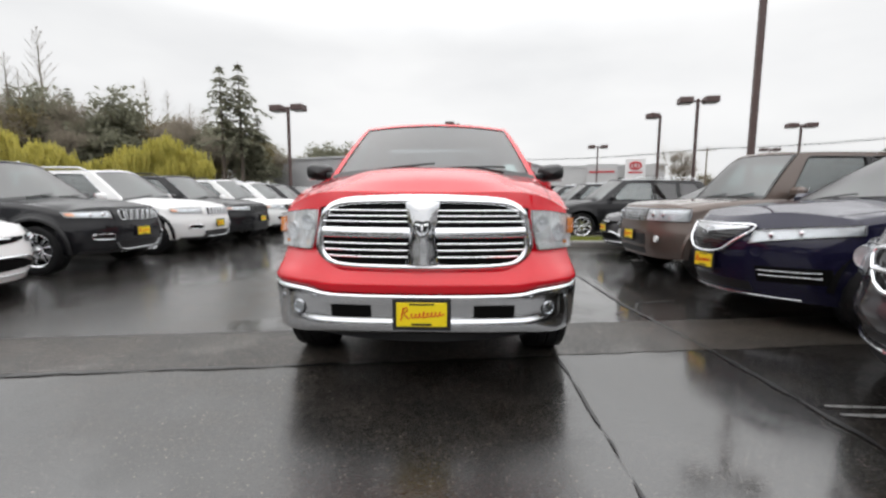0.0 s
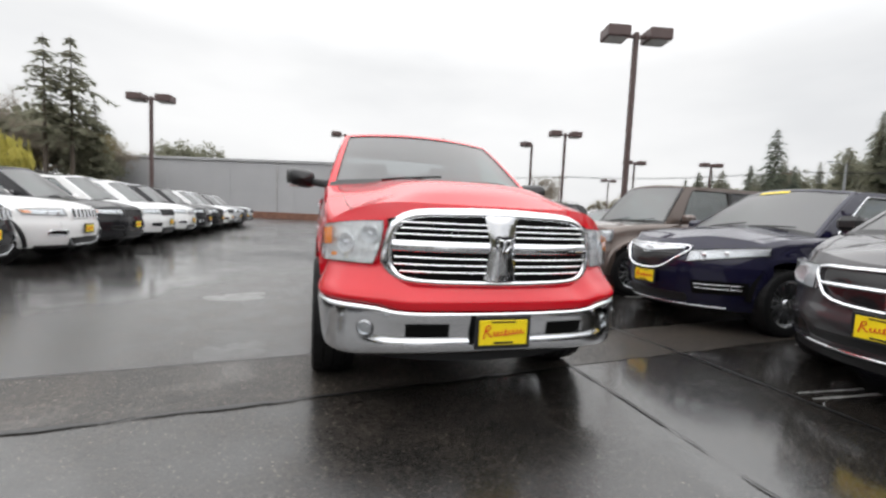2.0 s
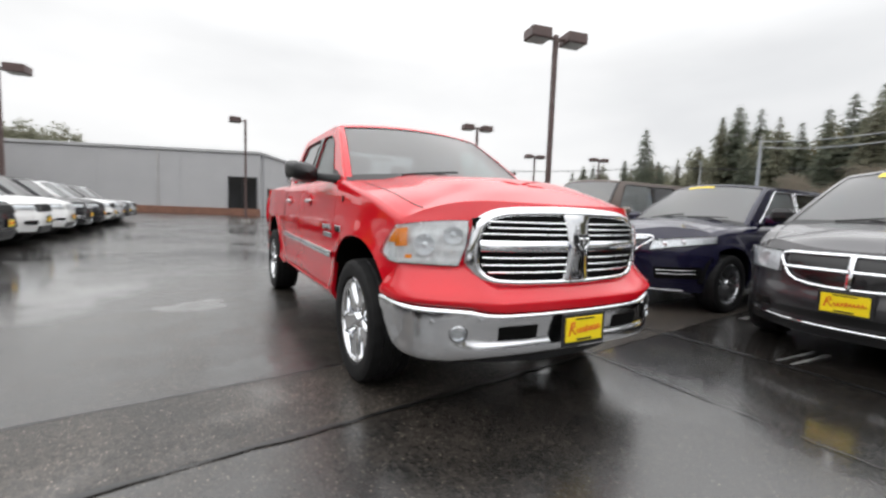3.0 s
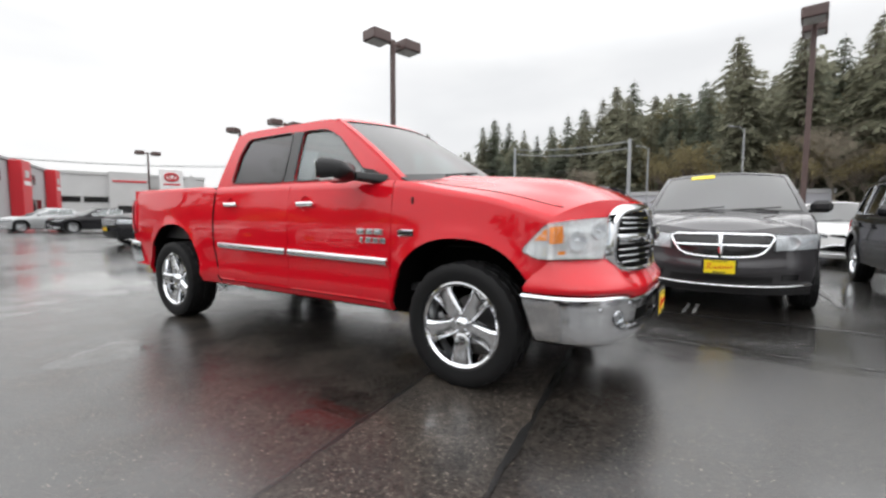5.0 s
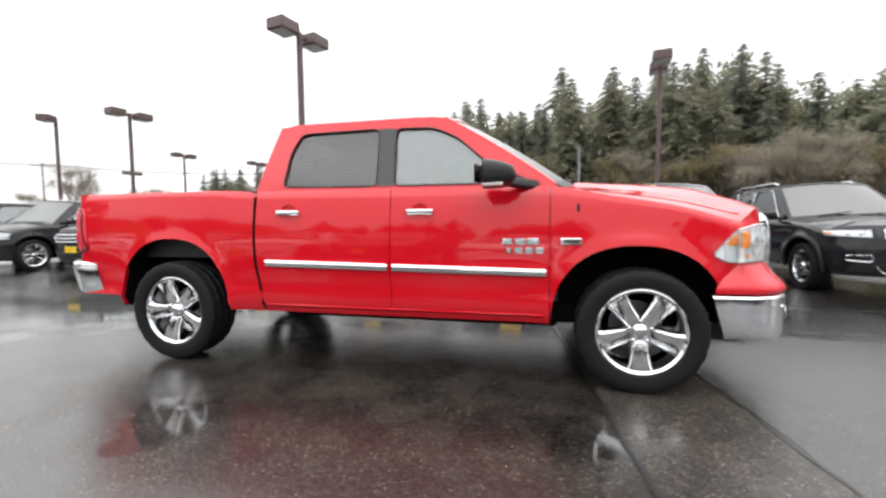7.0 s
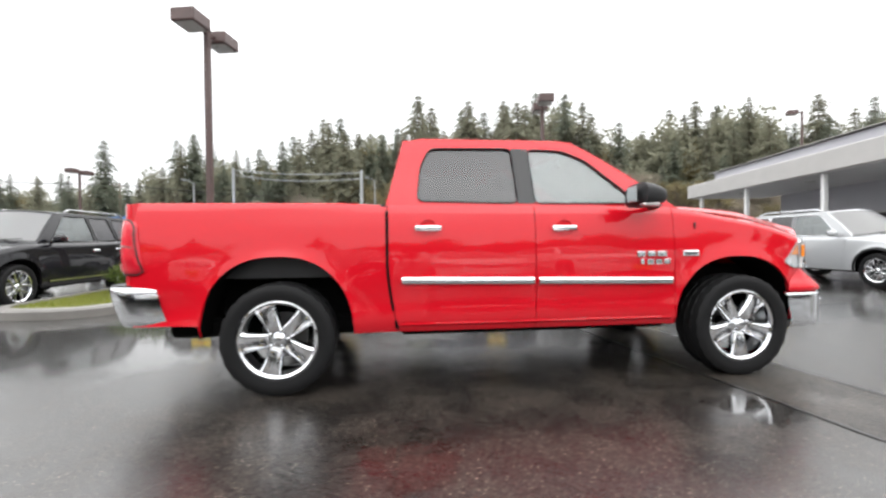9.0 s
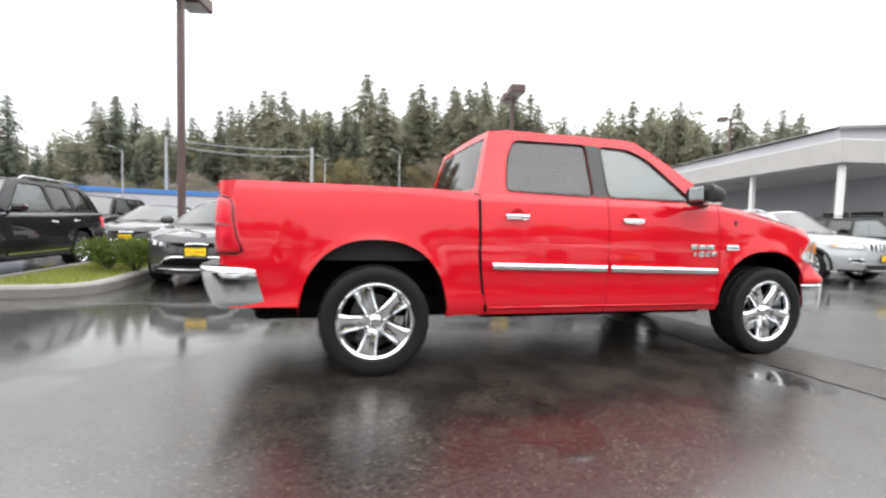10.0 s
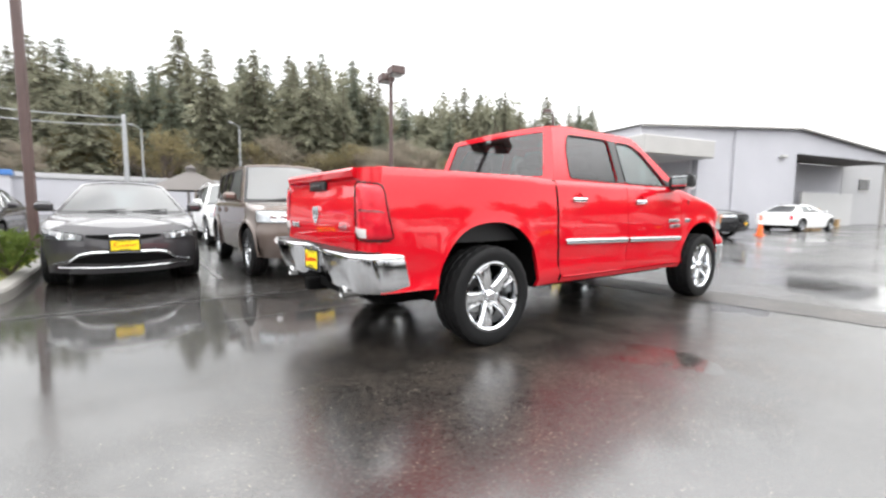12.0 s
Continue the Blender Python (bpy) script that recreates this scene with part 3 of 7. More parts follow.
    for sg in (-1, 1):
        part("windshield_pillar", Geo().grid([[tuple(ws_pt(sg * u, t) + lift) for u in (0.957, 0.98, 1.003)] for t in span(0.03, 0.96, 9)], thick=(0, 0.012, -0.012)), s.get("pillar_mat", body), root)
    # cowl and wipers
    part("cowl", Geo().grid([[tuple(ws_pt(u, 0.07) + Vector((0, -0.004, 0.004))), tuple(ws_pt(u, -0.03) + Vector((0, -0.05, -0.01)))] for u in us2], thick=(0, 0, -0.02)), PLASTIC, root)
    for u0, u1 in ((-0.55, 0.02), (0.12, 0.72)):
        g = Geo()
        g.tube([ws_pt(u0 + (u1 - u0) * t, 0.04 + 0.07 * t) + Vector((0, -0.02, 0.012)) for t in span(0, 1, 8)], 0.008, 6)
        g.tube([ws_pt(u1 - 0.04, 0.0) + Vector((0, -0.02, 0.02)), ws_pt((u0 + u1) / 2, 0.055) + Vector((0, -0.03, 0.02))], 0.010, 6)
        part("wiper", g, PLASTIC, root)
    roof_rows = []
    for u in us2:
        r = [tuple(ws_pt(u, 1))]
        for t in span(0.06, 1, 12):
            y = yr0 + (yr1 - yr0) * t - s["ws_bow"] * (1 - u * u) * (1 - t)
            hw_ = (hr + (hrr - hr) * t) - 0.004
            r.append((u * hw_, y, zre + 0.012 * min(1, t * 5) + s.get("tail_dz", 0) * t**3 + (zr - zre - 0.01) * (1 - abs(u) ** 2.5) * (1 - 0.25 * t**3)))
        roof_rows.append(r)
    part("roof", Geo().grid(roof_rows, thick=(0, 0, -0.02)), s.get("roof_paint", body), root)
    # rear window
    hb_t = x_side(yt, shoulder(yt))
    zt2 = zre + s.get("tail_dz", 0) + 0.012

    def rw_pt(u, t):
        a = Vector((u * (hrr - 0.005), yr1, zt2 + (zr - zre - 0.02) * 0.75 * (1 - abs(u) ** 2.5)))
        b = Vector((u * (hb_t - 0.01), yt + s.get("tail_bow", 0.06) * (1 - u * u), shoulder(yt)))
        return a.lerp(b, t)
    part("rear_window_surround", Geo().grid([[tuple(rw_pt(u, t)) for t in (0, 0.10)] for u in us2], thick=(0, -0.02, 0)).grid([[tuple(rw_pt(u, t)) for t in (0.92, 1.0)] for u in us2], thick=(0, -0.02, 0))
         .grid([[tuple(rw_pt(u, t)) for t in span(0.08, 0.94, 4)] for u in (-1, -0.88)], thick=(0, -0.02, 0)).grid([[tuple(rw_pt(u, t)) for t in span(0.08, 0.94, 4)] for u in (0.88, 1)], thick=(0, -0.02, 0)), body, root)
    part("rear_window", Geo().grid([[tuple(rw_pt(u * 0.9, t) + Vector((0, -0.008, 0))) for t in span(0.08, 0.94, 5)] for u in us2]), s["rear_glass"], root)
    # tail
    L = s["L"]

    def rear(x, z, off=0.0):
        w = half(cuts[-1] - 0.003, min(z, shoulder(cuts[-1])))
        u = max(-1, min(1, x / w))
        return (x, cuts[-1] + (L - cuts[-1]) * (1 - abs(u) ** s.get("tail_p", 6)) + off, z)
    if not s.get("truck"):
        rows = []
        for u in us:
            z1 = shoulder(cuts[-1])
            rows.append([(lambda z: rear(u * half(cuts[-1], min(z, z1)), z))(z) for z in span(s["rear_low"], z1, 8)])
        part("tailgate", Geo().grid(rows, thick=(0, -0.04, 0)), body, root)
        part("rear_deck", Geo().grid([[(u * hb_t, yt + s.get("tail_bow", 0.06) * (1 - u * u) - 0.004, shoulder(yt) - 0.002), rear(u * half(cuts[-1], shoulder(cuts[-1])), shoulder(cuts[-1]))] for u in us2], thick=(0, 0, -0.02)), body, root)
        for sg in (-1, 1):
            rows = [[side(sg, y, z, 0.006) for z in span(shoulder(L) - 0.30, shoulder(L) - 0.06, 4)] for y in span(cuts[-1] - 0.22, cuts[-1] - 0.004, 4)]
            part("tail_light", Geo().grid(rows, thick=(-sg * 0.02, 0, 0)), REDLENS, root)
    # underside and cabin
    part("underbody", Geo().box((0, (d0 + L) / 2, ends + 0.02), (2 * s["track"] - 0.30, L - d0 - 0.4, 0.14), 0.03).box((0, d0 + 0.25, ends + 0.15), (1.3, 0.4, 0.3), 0.05), UNDER, root)
    zf = ends + 0.12
    yd = ya + 0.25
    zd = shoulder(ya) - 0.04
    part("dashboard", Geo().box((0, yd, zd - 0.14), (1.45, 0.42, 0.26), 0.07), DARKIN, root)
    wh = [(0.38 + 0.18 * math.cos(a), yd + 0.34 + 0.05 * math.sin(a), zd - 0.06 + 0.17 * math.sin(a)) for a in (2 * math.pi * k / 20 for k in range(20))]
    part("steering_wheel", Geo().tube(wh, 0.016, 6, True).tube([(0.38, yd + 0.15, zd - 0.12), (0.38, yd + 0.33, zd - 0.06)], 0.035, 8).tube([(0.21, yd + 0.34, zd - 0.06), (0.55, yd + 0.34, zd - 0.06)], 0.02, 6), DARKIN, root)
    for row, (yy, xs) in enumerate(((yd + 0.85, (-0.38, 0.38)), (min(yd + 1.75, yr1 - 0.38), (-0.40, 0.40)))):
        if yy + 0.3 > yr1 + 0.15:
            continue
        for x in xs:
            tilt = pose(0, 0, 0, -12)
            seat = part("seat", Geo().box((x, yy - 0.2, zf + 0.36), (0.52, 0.52, 0.16), 0.06), CLOTH, root)
            part("backrest", Geo().box((x, yy + 0.12, zf + 0.66), (0.50, 0.15, 0.62), 0.06, tilt), CLOTH, seat)
            part("headrest", Geo().box((x, yy + 0.22, zf + 1.06), (0.28, 0.11, 0.18), 0.05, tilt).tube([(x - 0.06, yy + 0.2, zf + 0.92), (x - 0.06, yy + 0.22, zf + 1.02)], 0.008, 6).tube([(x + 0.06, yy + 0.2, zf + 0.92), (x + 0.06, yy + 0.22, zf + 1.02)], 0.008, 6), CLOTH, seat)
    part("cabin_floor", Geo().box((0, (ya + yt) / 2, zf + 0.02), (1.5, yt - ya, 0.05)).grid([[(-0.88, ya + 0.1, zf), (-0.88, ya + 0.1, zd - 0.05)], [(0.88, ya + 0.1, zf), (0.88, ya + 0.1, zd - 0.05)]]), DARKIN, root)
    part("rear_view_mirror", Geo().box(tuple(ws_pt(0, 0.84) + Vector((0, 0.12, -0.03))), (0.24, 0.04, 0.07), 0.015).tube([ws_pt(0, 0.92), ws_pt(0, 0.84) + Vector((0, 0.12, -0.01))], 0.01, 6), PLASTIC, root)
    # door mirrors
    if not s.get("truck"):
        for sg in (-1, 1):
            ym, zm = ya + s.get("mirror_y", 0.32), shoulder(ya + 0.3) + 0.09
            xm = half(ym, shoulder(ym))
            mir = part("door_mirror", Geo().box((sg * (xm + 0.15), ym, zm), (0.22, 0.13, 0.15), 0.045).tube([(sg * (xm - 0.03), ym + 0.02, zm - 0.07), (sg * (xm + 0.09), ym, zm - 0.05)], 0.022, 8), s["mirror_mat"], root)
            part("mirror_glass", Geo().box((sg * (xm + 0.15), ym + 0.066, zm), (0.17, 0.006, 0.10), 0.002), CHROME, mir)
    wheel_set(root, s)
    return root, front, side, shoulder, rear, half, ws_pt, x_side


def patch(fn, x0, x1, z0, z1, off=0.01, nx=12, nz=6, back=0.02):
    """A plate that follows a curved face between two heights."""
    z0f, z1f = (z0 if callable(z0) else (lambda x: z0)), (z1 if callable(z1) else (lambda x: z1))
    rows = [[fn(x, z0f(x) + (z1f(x) - z0f(x)) * t, off) for t in span(0, 1, nz)] for x in span(x0, x1, nx)]
    return Geo().grid(rows, thick=(0, back, 0))


def lamp_unit(root, front, sg, x0, x1, z0, z1, marker=False, projector=True, bowl=None):
    """A headlight: bright reflector, projectors, amber marker and a clear lens."""
    h = part("headlight", patch(front, sg * x0, sg * x1, z0, z1, 0.004, 14, 6), bowl or CARLAMP, root)
    f0, f1 = (z0 if callable(z0) else (lambda x: z0)), (z1 if callable(z1) else (lambda x: z1))
    if projector:
        for t in (0.25, 0.55):
            x = sg * (x0 + (x1 - x0) * t)
            c = Vector(front(x, (f0(x) + f1(x)) / 2, 0.012))
            r = 0.36 * (f1(x) - f0(x))
            part("projector", Geo().lathe([(-0.004, r), (-0.012, r * 0.95), (-0.006, r * 0.7), (-0.014, r * 0.4), (-0.016, 0.001)], 16, c, "y"), CHROME, h)
    if marker:
        a, b = x0 + (x1 - x0) * 0.86, x0 + (x1 - x0) * 0.97
        part("marker_lamp", patch(front, sg * a, sg * b, lambda x: f0(x) + 0.25 * (f1(x) - f0(x)), lambda x: f0(x) + 0.75 * (f1(x) - f0(x)), 0.012, 5, 4), AMBER, h)
    part("lens", patch(front, sg * x0, sg * x1, z0, z1, 0.026, 14, 6), CLEAR, h)
    loop = [front(sg * (x0 + (x1 - x0) * t), f0(sg * (x0 + (x1 - x0) * t)), 0.02) for t in span(0, 1, 10)] + [front(sg * (x1 + (x0 - x1) * t), f1(sg * (x1 + (x0 - x1) * t)), 0.02) for t in span(0, 1, 10)]
    part("lamp_seal", Geo().tube(loop, 0.006, 5, True), PLASTIC, h)
    return h


def dealer_plate(root, at, tilt=0.0, w=0.305, h=0.152, turn=0.0, holder=True):
    """A yellow plate with a red script and small bars in a dark holder."""
    e = part("number_plate", Geo().box((0, 0, 0), (w, 0.006, h), 0.004), YELLOW, root, "yellow plate with red lettering", m=pose(*at, tilt, 0, turn))
    if holder:
        part("plate_holder", Geo().box((0, 0.006, 0), (w + 0.045, 0.014, h + 0.045), 0.006), PLASTIC, e)
    g = Geo()
    k = w / 0.30
    g.tube([(k * (x - 0.125), -0.005, k * z) for x, z in ((0.002, -0.034), (0.010, 0.0), (0.018, 0.038), (0.038, 0.044), (0.044, 0.026), (0.020, 0.008), (0.036, -0.012), (0.052, -0.026))], w * 0.014, 5)
    wave = []
    for q in span(0, 1, 71):
        tall = 1.7 if 0.36 < q < 0.47 else 1.0
        wave.append((k * (-0.066 + 0.19 * q + 0.008 * math.sin(2 * math.pi * 8 * q + 1.2)), -0.005, k * (0.013 * tall * math.sin(2 * math.pi * 8 * q) - 0.008 + 0.016 * q)))
    g.tube(wave, w * 0.011, 5)
    part("script", g, SCRIPT, e)
    part("top_bar", Geo().box((0, -0.004, h * 0.42), (w * 0.5, 0.003, h * 0.06)), PLASTIC, e)
    part("bottom_bar", Geo().box((0, -0.004, -h * 0.40), (w * 0.4, 0.003, h * 0.08)), PLASTIC, e)
    return e


# ---------- ground ----------
def asphalt(name, dark, wet_lo, wet_hi, gloss=0.03, film=1.0, zones=(), stone=(0.26, 0.215, 0.175), power=4.2, rough=0.24):
    """Wet asphalt: stones, worn patches and a film of water that pools in places."""
    m, n, l, b = nodes_of(name)
    tc = n.new("ShaderNodeTexCoord")

    def noise_at(scale, detail=4, rough=0.55):
        k = n.new("ShaderNodeTexNoise")
        k.inputs["Scale"].default_value, k.inputs["Detail"].default_value, k.inputs["Roughness"].default_value = scale, detail, rough
        l.new(tc.outputs["Object"], k.inputs["Vector"])
        return k.outputs["Fac"]
    big, mid, fine = noise_at(0.33, 6), noise_at(2.5, 5), noise_at(140, 3)
    st = n.new("ShaderNodeTexVoronoi")
    st.inputs["Scale"].default_value = 66
    l.new(tc.outputs["Object"], st.inputs["Vector"])
    ramp = n.new("ShaderNodeValToRGB")
    ramp.color_ramp.elements[0].position, ramp.color_ramp.elements[0].color = 0.35, (dark * 0.70, dark * 0.63, dark * 0.56, 1)
    ramp.color_ramp.elements[1].position, ramp.color_ramp.elements[1].color = 0.68, (dark * 1.4, dark * 1.17, dark * 0.98, 1)
    l.new(mid, ramp.inputs["Fac"])
    chip = n.new("ShaderNodeMapRange")
    chip.inputs["From Min"].default_value, chip.inputs["From Max"].default_value = 0.0, 0.35
    chip.inputs["To Min"].default_value, chip.inputs["To Max"].default_value = 1.0, 0.0
    l.new(st.outputs["Distance"], chip.inputs["Value"])
    sel = n.new("ShaderNodeMath")
    sel.operation, sel.inputs[1].default_value = "POWER", power
    sep = n.new("ShaderNodeSeparateColor")
    l.new(st.outputs["Color"], sep.inputs[0])
    l.new(sep.outputs[0], sel.inputs[0])
    pr = n.new("ShaderNodeMath")
    pr.operation = "MULTIPLY"
    l.new(sel.outputs[0], pr.inputs[0])
    l.new(chip.outputs[0], pr.inputs[1])
    mx = n.new("ShaderNodeMix")
    mx.data_type = "RGBA"
    mx.inputs[7].default_value = (*stone, 1)
    l.new(pr.outputs[0], mx.inputs[0])
    l.new(ramp.outputs["Color"], mx.inputs[6])
    # each stone of the worn top coat has its own tone
    tone = n.new("ShaderNodeMapRange")
    tone.inputs["To Min"].default_value, tone.inputs["To Max"].default_value = 0.35, 1.7
    l.new(sep.outputs[1], tone.inputs["Value"])
    mul = n.new("ShaderNodeVectorMath")
    mul.operation = "SCALE"
    l.new(mx.outputs[2], mul.inputs[0])
    l.new(tone.outputs[0], mul.inputs["Scale"])
    damp = n.new("ShaderNodeMapRange")  # standing water darkens the asphalt under it
    damp.inputs["To Min"].default_value, damp.inputs["To Max"].default_value = 1.0, 0.7
    soak = n.new("ShaderNodeVectorMath")
    soak.operation = "SCALE"
    l.new(mul.outputs["Vector"], soak.inputs[0])
    l.new(damp.outputs[0], soak.inputs["Scale"])
    l.new(soak.outputs["Vector"], b.inputs["Base Color"])
    wet = n.new("ShaderNodeMapRange")
    wet.interpolation_type = "SMOOTHSTEP"
    wet.inputs["From Min"].default_value, wet.inputs["From Max"].default_value = wet_lo, wet_hi
    b.inputs["Specular IOR Level"].default_value = 0.12
    mixn = n.new("ShaderNodeMath")
    mixn.operation = "MULTIPLY_ADD"
    l.new(mid, mixn.inputs[0])
    mixn.inputs[1].default_value = 0.34
    l.new(big, mixn.inputs[2])
    level = mixn.outputs[0]
    wob, off_ = n.new("ShaderNodeTexNoise"), n.new("ShaderNodeVectorMath")
    wob.inputs["Scale"].default_value, wob.inputs["Detail"].default_value = 2.2, 5
    l.new(tc.outputs["Object"], wob.inputs["Vector"])
    off_.operation = "MULTIPLY_ADD"
    off_.inputs[1].default_value = (0.9, 0.9, 0)
    l.new(wob.outputs["Color"], off_.inputs[0])
    l.new(tc.outputs["Object"], off_.inputs[2])
    worn = None
    for zone in zones:
        # each zone shifts the water level within an uneven ellipse
        mp = n.new("ShaderNodeMapping")
        mp.vector_type = "TEXTURE"
        mp.inputs["Location"].default_value, mp.inputs["Scale"].default_value = (zone[0] + 0.45, zone[1] + 0.45, 0), (zone[2], zone[3], 1)
        ln = n.new("ShaderNodeVectorMath")
        ln.operation = "LENGTH"
        l.new(off_.outputs[0], mp.inputs["Vector"])
        l.new(mp.outputs["Vector"], ln.inputs[0])
        zr = n.new("ShaderNodeMapRange")
        zr.interpolation_type = "SMOOTHSTEP"
        zr.inputs["From Min"].default_value, zr.inputs["From Max"].default_value = 0.55, 1.35
        zr.inputs["To Min"].default_value, zr.inputs["To Max"].default_value = zone[4], 0.0
        l.new(ln.outputs["Value"], zr.inputs["Value"])
        if len(zone) > 5:
            # a sixth value brightens the brown stones and thins the film here
            mk = n.new("ShaderNodeMapRange")
            mk.inputs["From Min"].default_value, mk.inputs["From Max"].default_value = 0.0, zone[4]
            l.new(zr.outputs[0], mk.inputs["Value"])
            mo = n.new("ShaderNodeMapRange")
            mo.inputs["From Min"].default_value, mo.inputs["From Max"].default_value = 0.36, 0.60
            mo.inputs["To Min"].default_value, mo.inputs["To Max"].default_value = 0.35, 1.0
            l.new(mid, mo.inputs["Value"])
            wm = n.new("ShaderNodeMath")
            wm.operation = "MULTIPLY"
            l.new(mk.outputs[0], wm.inputs[0])
            l.new(mo.outputs[0], wm.inputs[1])
            worn = wm.outputs[0]
        sm = n.new("ShaderNodeMath")
        l.new(level, sm.inputs[0])
        l.new(zr.outputs[0], sm.inputs[1])
        level = sm.outputs[0]
    l.new(level, wet.inputs["Value"])
    l.new(wet.outputs[0], damp.inputs["Value"])
    b.inputs["Roughness"].default_value = 0.45
    b.inputs["Coat IOR"].default_value = 1.8
    cw = n.new("ShaderNodeMapRange")
    cw.inputs["To Min"].default_value, cw.inputs["To Max"].default_value = film, 1.0
    l.new(wet.outputs[0], cw.inputs["Value"])
    l.new(cw.outputs[0], b.inputs["Coat Weight"])
    if worn is not None:
        thin, lift = n.new("ShaderNodeMapRange"), n.new("ShaderNodeMapRange")  # a thin film between the stones
        thin.inputs["To Min"].default_value, thin.inputs["To Max"].default_value = 1.8, 1.36
        lift.inputs["To Min"].default_value, lift.inputs["To Max"].default_value = 1.0, 2.0
        l.new(worn, thin.inputs["Value"])
        l.new(thin.outputs[0], b.inputs["Coat IOR"])
        l.new(worn, lift.inputs["Value"])
        brown = n.new("ShaderNodeVectorMath")
        brown.operation = "SCALE"
        l.new(soak.outputs["Vector"], brown.inputs[0])
        l.new(lift.outputs[0], brown.inputs["Scale"])
        l.new(brown.outputs["Vector"], b.inputs["Base Color"])
    cr = n.new("ShaderNodeMapRange")
    cr.inputs["To Min"].default_value, cr.inputs["To Max"].default_value = rough, gloss
    l.new(wet.outputs[0], cr.inputs["Value"])
    pool = n.new("ShaderNodeMapRange")  # deeper water lies still
    pool.inputs["From Min"].default_value, pool.inputs["From Max"].default_value = 0.74, 0.90
    pool.inputs["To Min"].default_value, pool.inputs["To Max"].default_value = 1.0, 0.25
    l.new(level, pool.inputs["Value"])
    still = n.new("ShaderNodeMath")
    still.operation = "MULTIPLY"
    l.new(cr.outputs[0], still.inputs[0])
    l.new(pool.outputs[0], still.inputs[1])
    l.new(still.outputs[0], b.inputs["Coat Roughness"])
    hm = n.new("ShaderNodeMath")
    hm.operation = "MULTIPLY_ADD"
    l.new(fine, hm.inputs[0])
    hm.inputs[1].default_value = 0.6
    l.new(chip.outputs[0], hm.inputs[2])
    for target, s0, s1, dist in (("Normal", 0.8, 0.4, 0.006), ("Coat Normal", 0.16, 0.04, 0.003)):
        bp = n.new("ShaderNodeBump")
        bp.inputs["Distance"].default_value = dist
        mr = n.new("ShaderNodeMapRange")
        mr.inputs["To Min"].default_value, mr.inputs["To Max"].default_value = s0, s1
        l.new(wet.outputs[0], mr.inputs["Value"])
        l.new(mr.outputs[0], bp.inputs["Strength"])
        l.new(hm.outputs[0], bp.inputs["Height"])
        l.new(bp.outputs[0], b.inputs[target])
    return m


ASPHALT = asphalt("wet_asphalt", 0.012, 0.60, 0.74, gloss=0.15, film=0.88, zones=((-1.5, 5.4, 1.35, 3.4, -0.22, 1), (0.4, 10.3, 3.4, 2.1, 0.10), (-0.2, 1.3, 0.8, 1.3, -0.16), (1.7, 0.9, 1.2, 2.1, 0.12), (-2.4, 1.2, 1.3, 0.9, 0.14), (-2.05, 6.1, 0.36, 0.30, 0.55), (-1.75, 3.9, 0.24, 0.20, 0.45), (2.2, 4.9, 0.75, 2.0, 0.20), (1.0, 9.1, 1.25, 1.6, 0.24)))
PATCH = asphalt("patch_asphalt", 0.036, 0.66, 0.90, 0.05, 0.34, stone=(0.42, 0.35, 0.29), power=2.0, rough=0.26)
SEAM = surface("tar_seam", (0.010, 0.010, 0.010), 0.35, bump=0.3)
LINE = surface("worn_line_paint", (0.16, 0.16, 0.155), 0.3, var=0.7, scale=9, bump=0.3)
CONCRETE = surface("concrete", (0.17, 0.162, 0.15), 0.5, var=0.25, scale=3, fine=60, bump=0.4)
GRASS = surface("grass", (0.10, 0.14, 0.03), 0.8, var=0.4, scale=8, fine=80, bump=0.6, col2=(0.22, 0.20, 0.05))
WALLGREY = surface("grey_wall_paint", (0.40, 0.40, 0.41), 0.7, var=0.06, scale=0.5, fine=20, bump=0.1)
WALLDULL = surface("dull_white_wall", (0.50, 0.50, 0.50), 0.65, var=0.08, scale=0.4, fine=18, bump=0.08)
WALLPALE = surface("pale_wall_paint", (0.43, 0.43, 0.465), 0.7, var=0.05, scale=0.6, fine=20, bump=0.1)
WALLWHITE = surface("white_wall_paint", (0.72, 0.72, 0.72), 0.6, var=0.05, scale=0.5, fine=20, bump=0.05)
FASCIA = surface("fascia_paint", (0.42, 0.41, 0.40), 0.6, var=0.08, scale=1.0)
BROWNPOLE = surface("brown_pole_paint", (0.085, 0.052, 0.048), 0.45, var=0.2, scale=4)
GALV = surface("galvanised_steel", (0.35, 0.36, 0.37), 0.45, 0.6)
WOODPOLE = surface("weathered_wood", (0.20, 0.16, 0.12), 0.85, var=0.3, stretch=(1, 1, 0.1), scale=20)
BRICKRED = surface("red_soil", (0.20, 0.10, 0.07), 0.9, var=0.3, scale=2)
ORANGE = surface("cone_orange", (0.75, 0.13, 0.02), 0.5, var=0.1)
SIGNRED = surface("sign_red", (0.55, 0.02, 0.03), 0.4, var=0.05)
ROOFBLUE = surface("blue_roof", (0.05, 0.16, 0.42), 0.5, var=0.1)
ROOFBROWN = surface("brown_roof", (0.10, 0.09, 0.085), 0.8, var=0.2)
LAMPGLASS = surface("lamp_diffuser", (0.45, 0.45, 0.43), 0.3, var=0.1)
WOOD = surface("crate_wood", (0.36, 0.24, 0.12), 0.7, var=0.3, scale=5)

ground = part("ground", Geo().grid([[(x, y, 0) for y in (-900, -60, -12, 40, 120, 900)] for x in (-900, -60, -14, 30, 120, 900)]), ASPHALT, None)
tagged(ground, "wet dark asphalt parking lot with puddles", "ground", kind="structure")


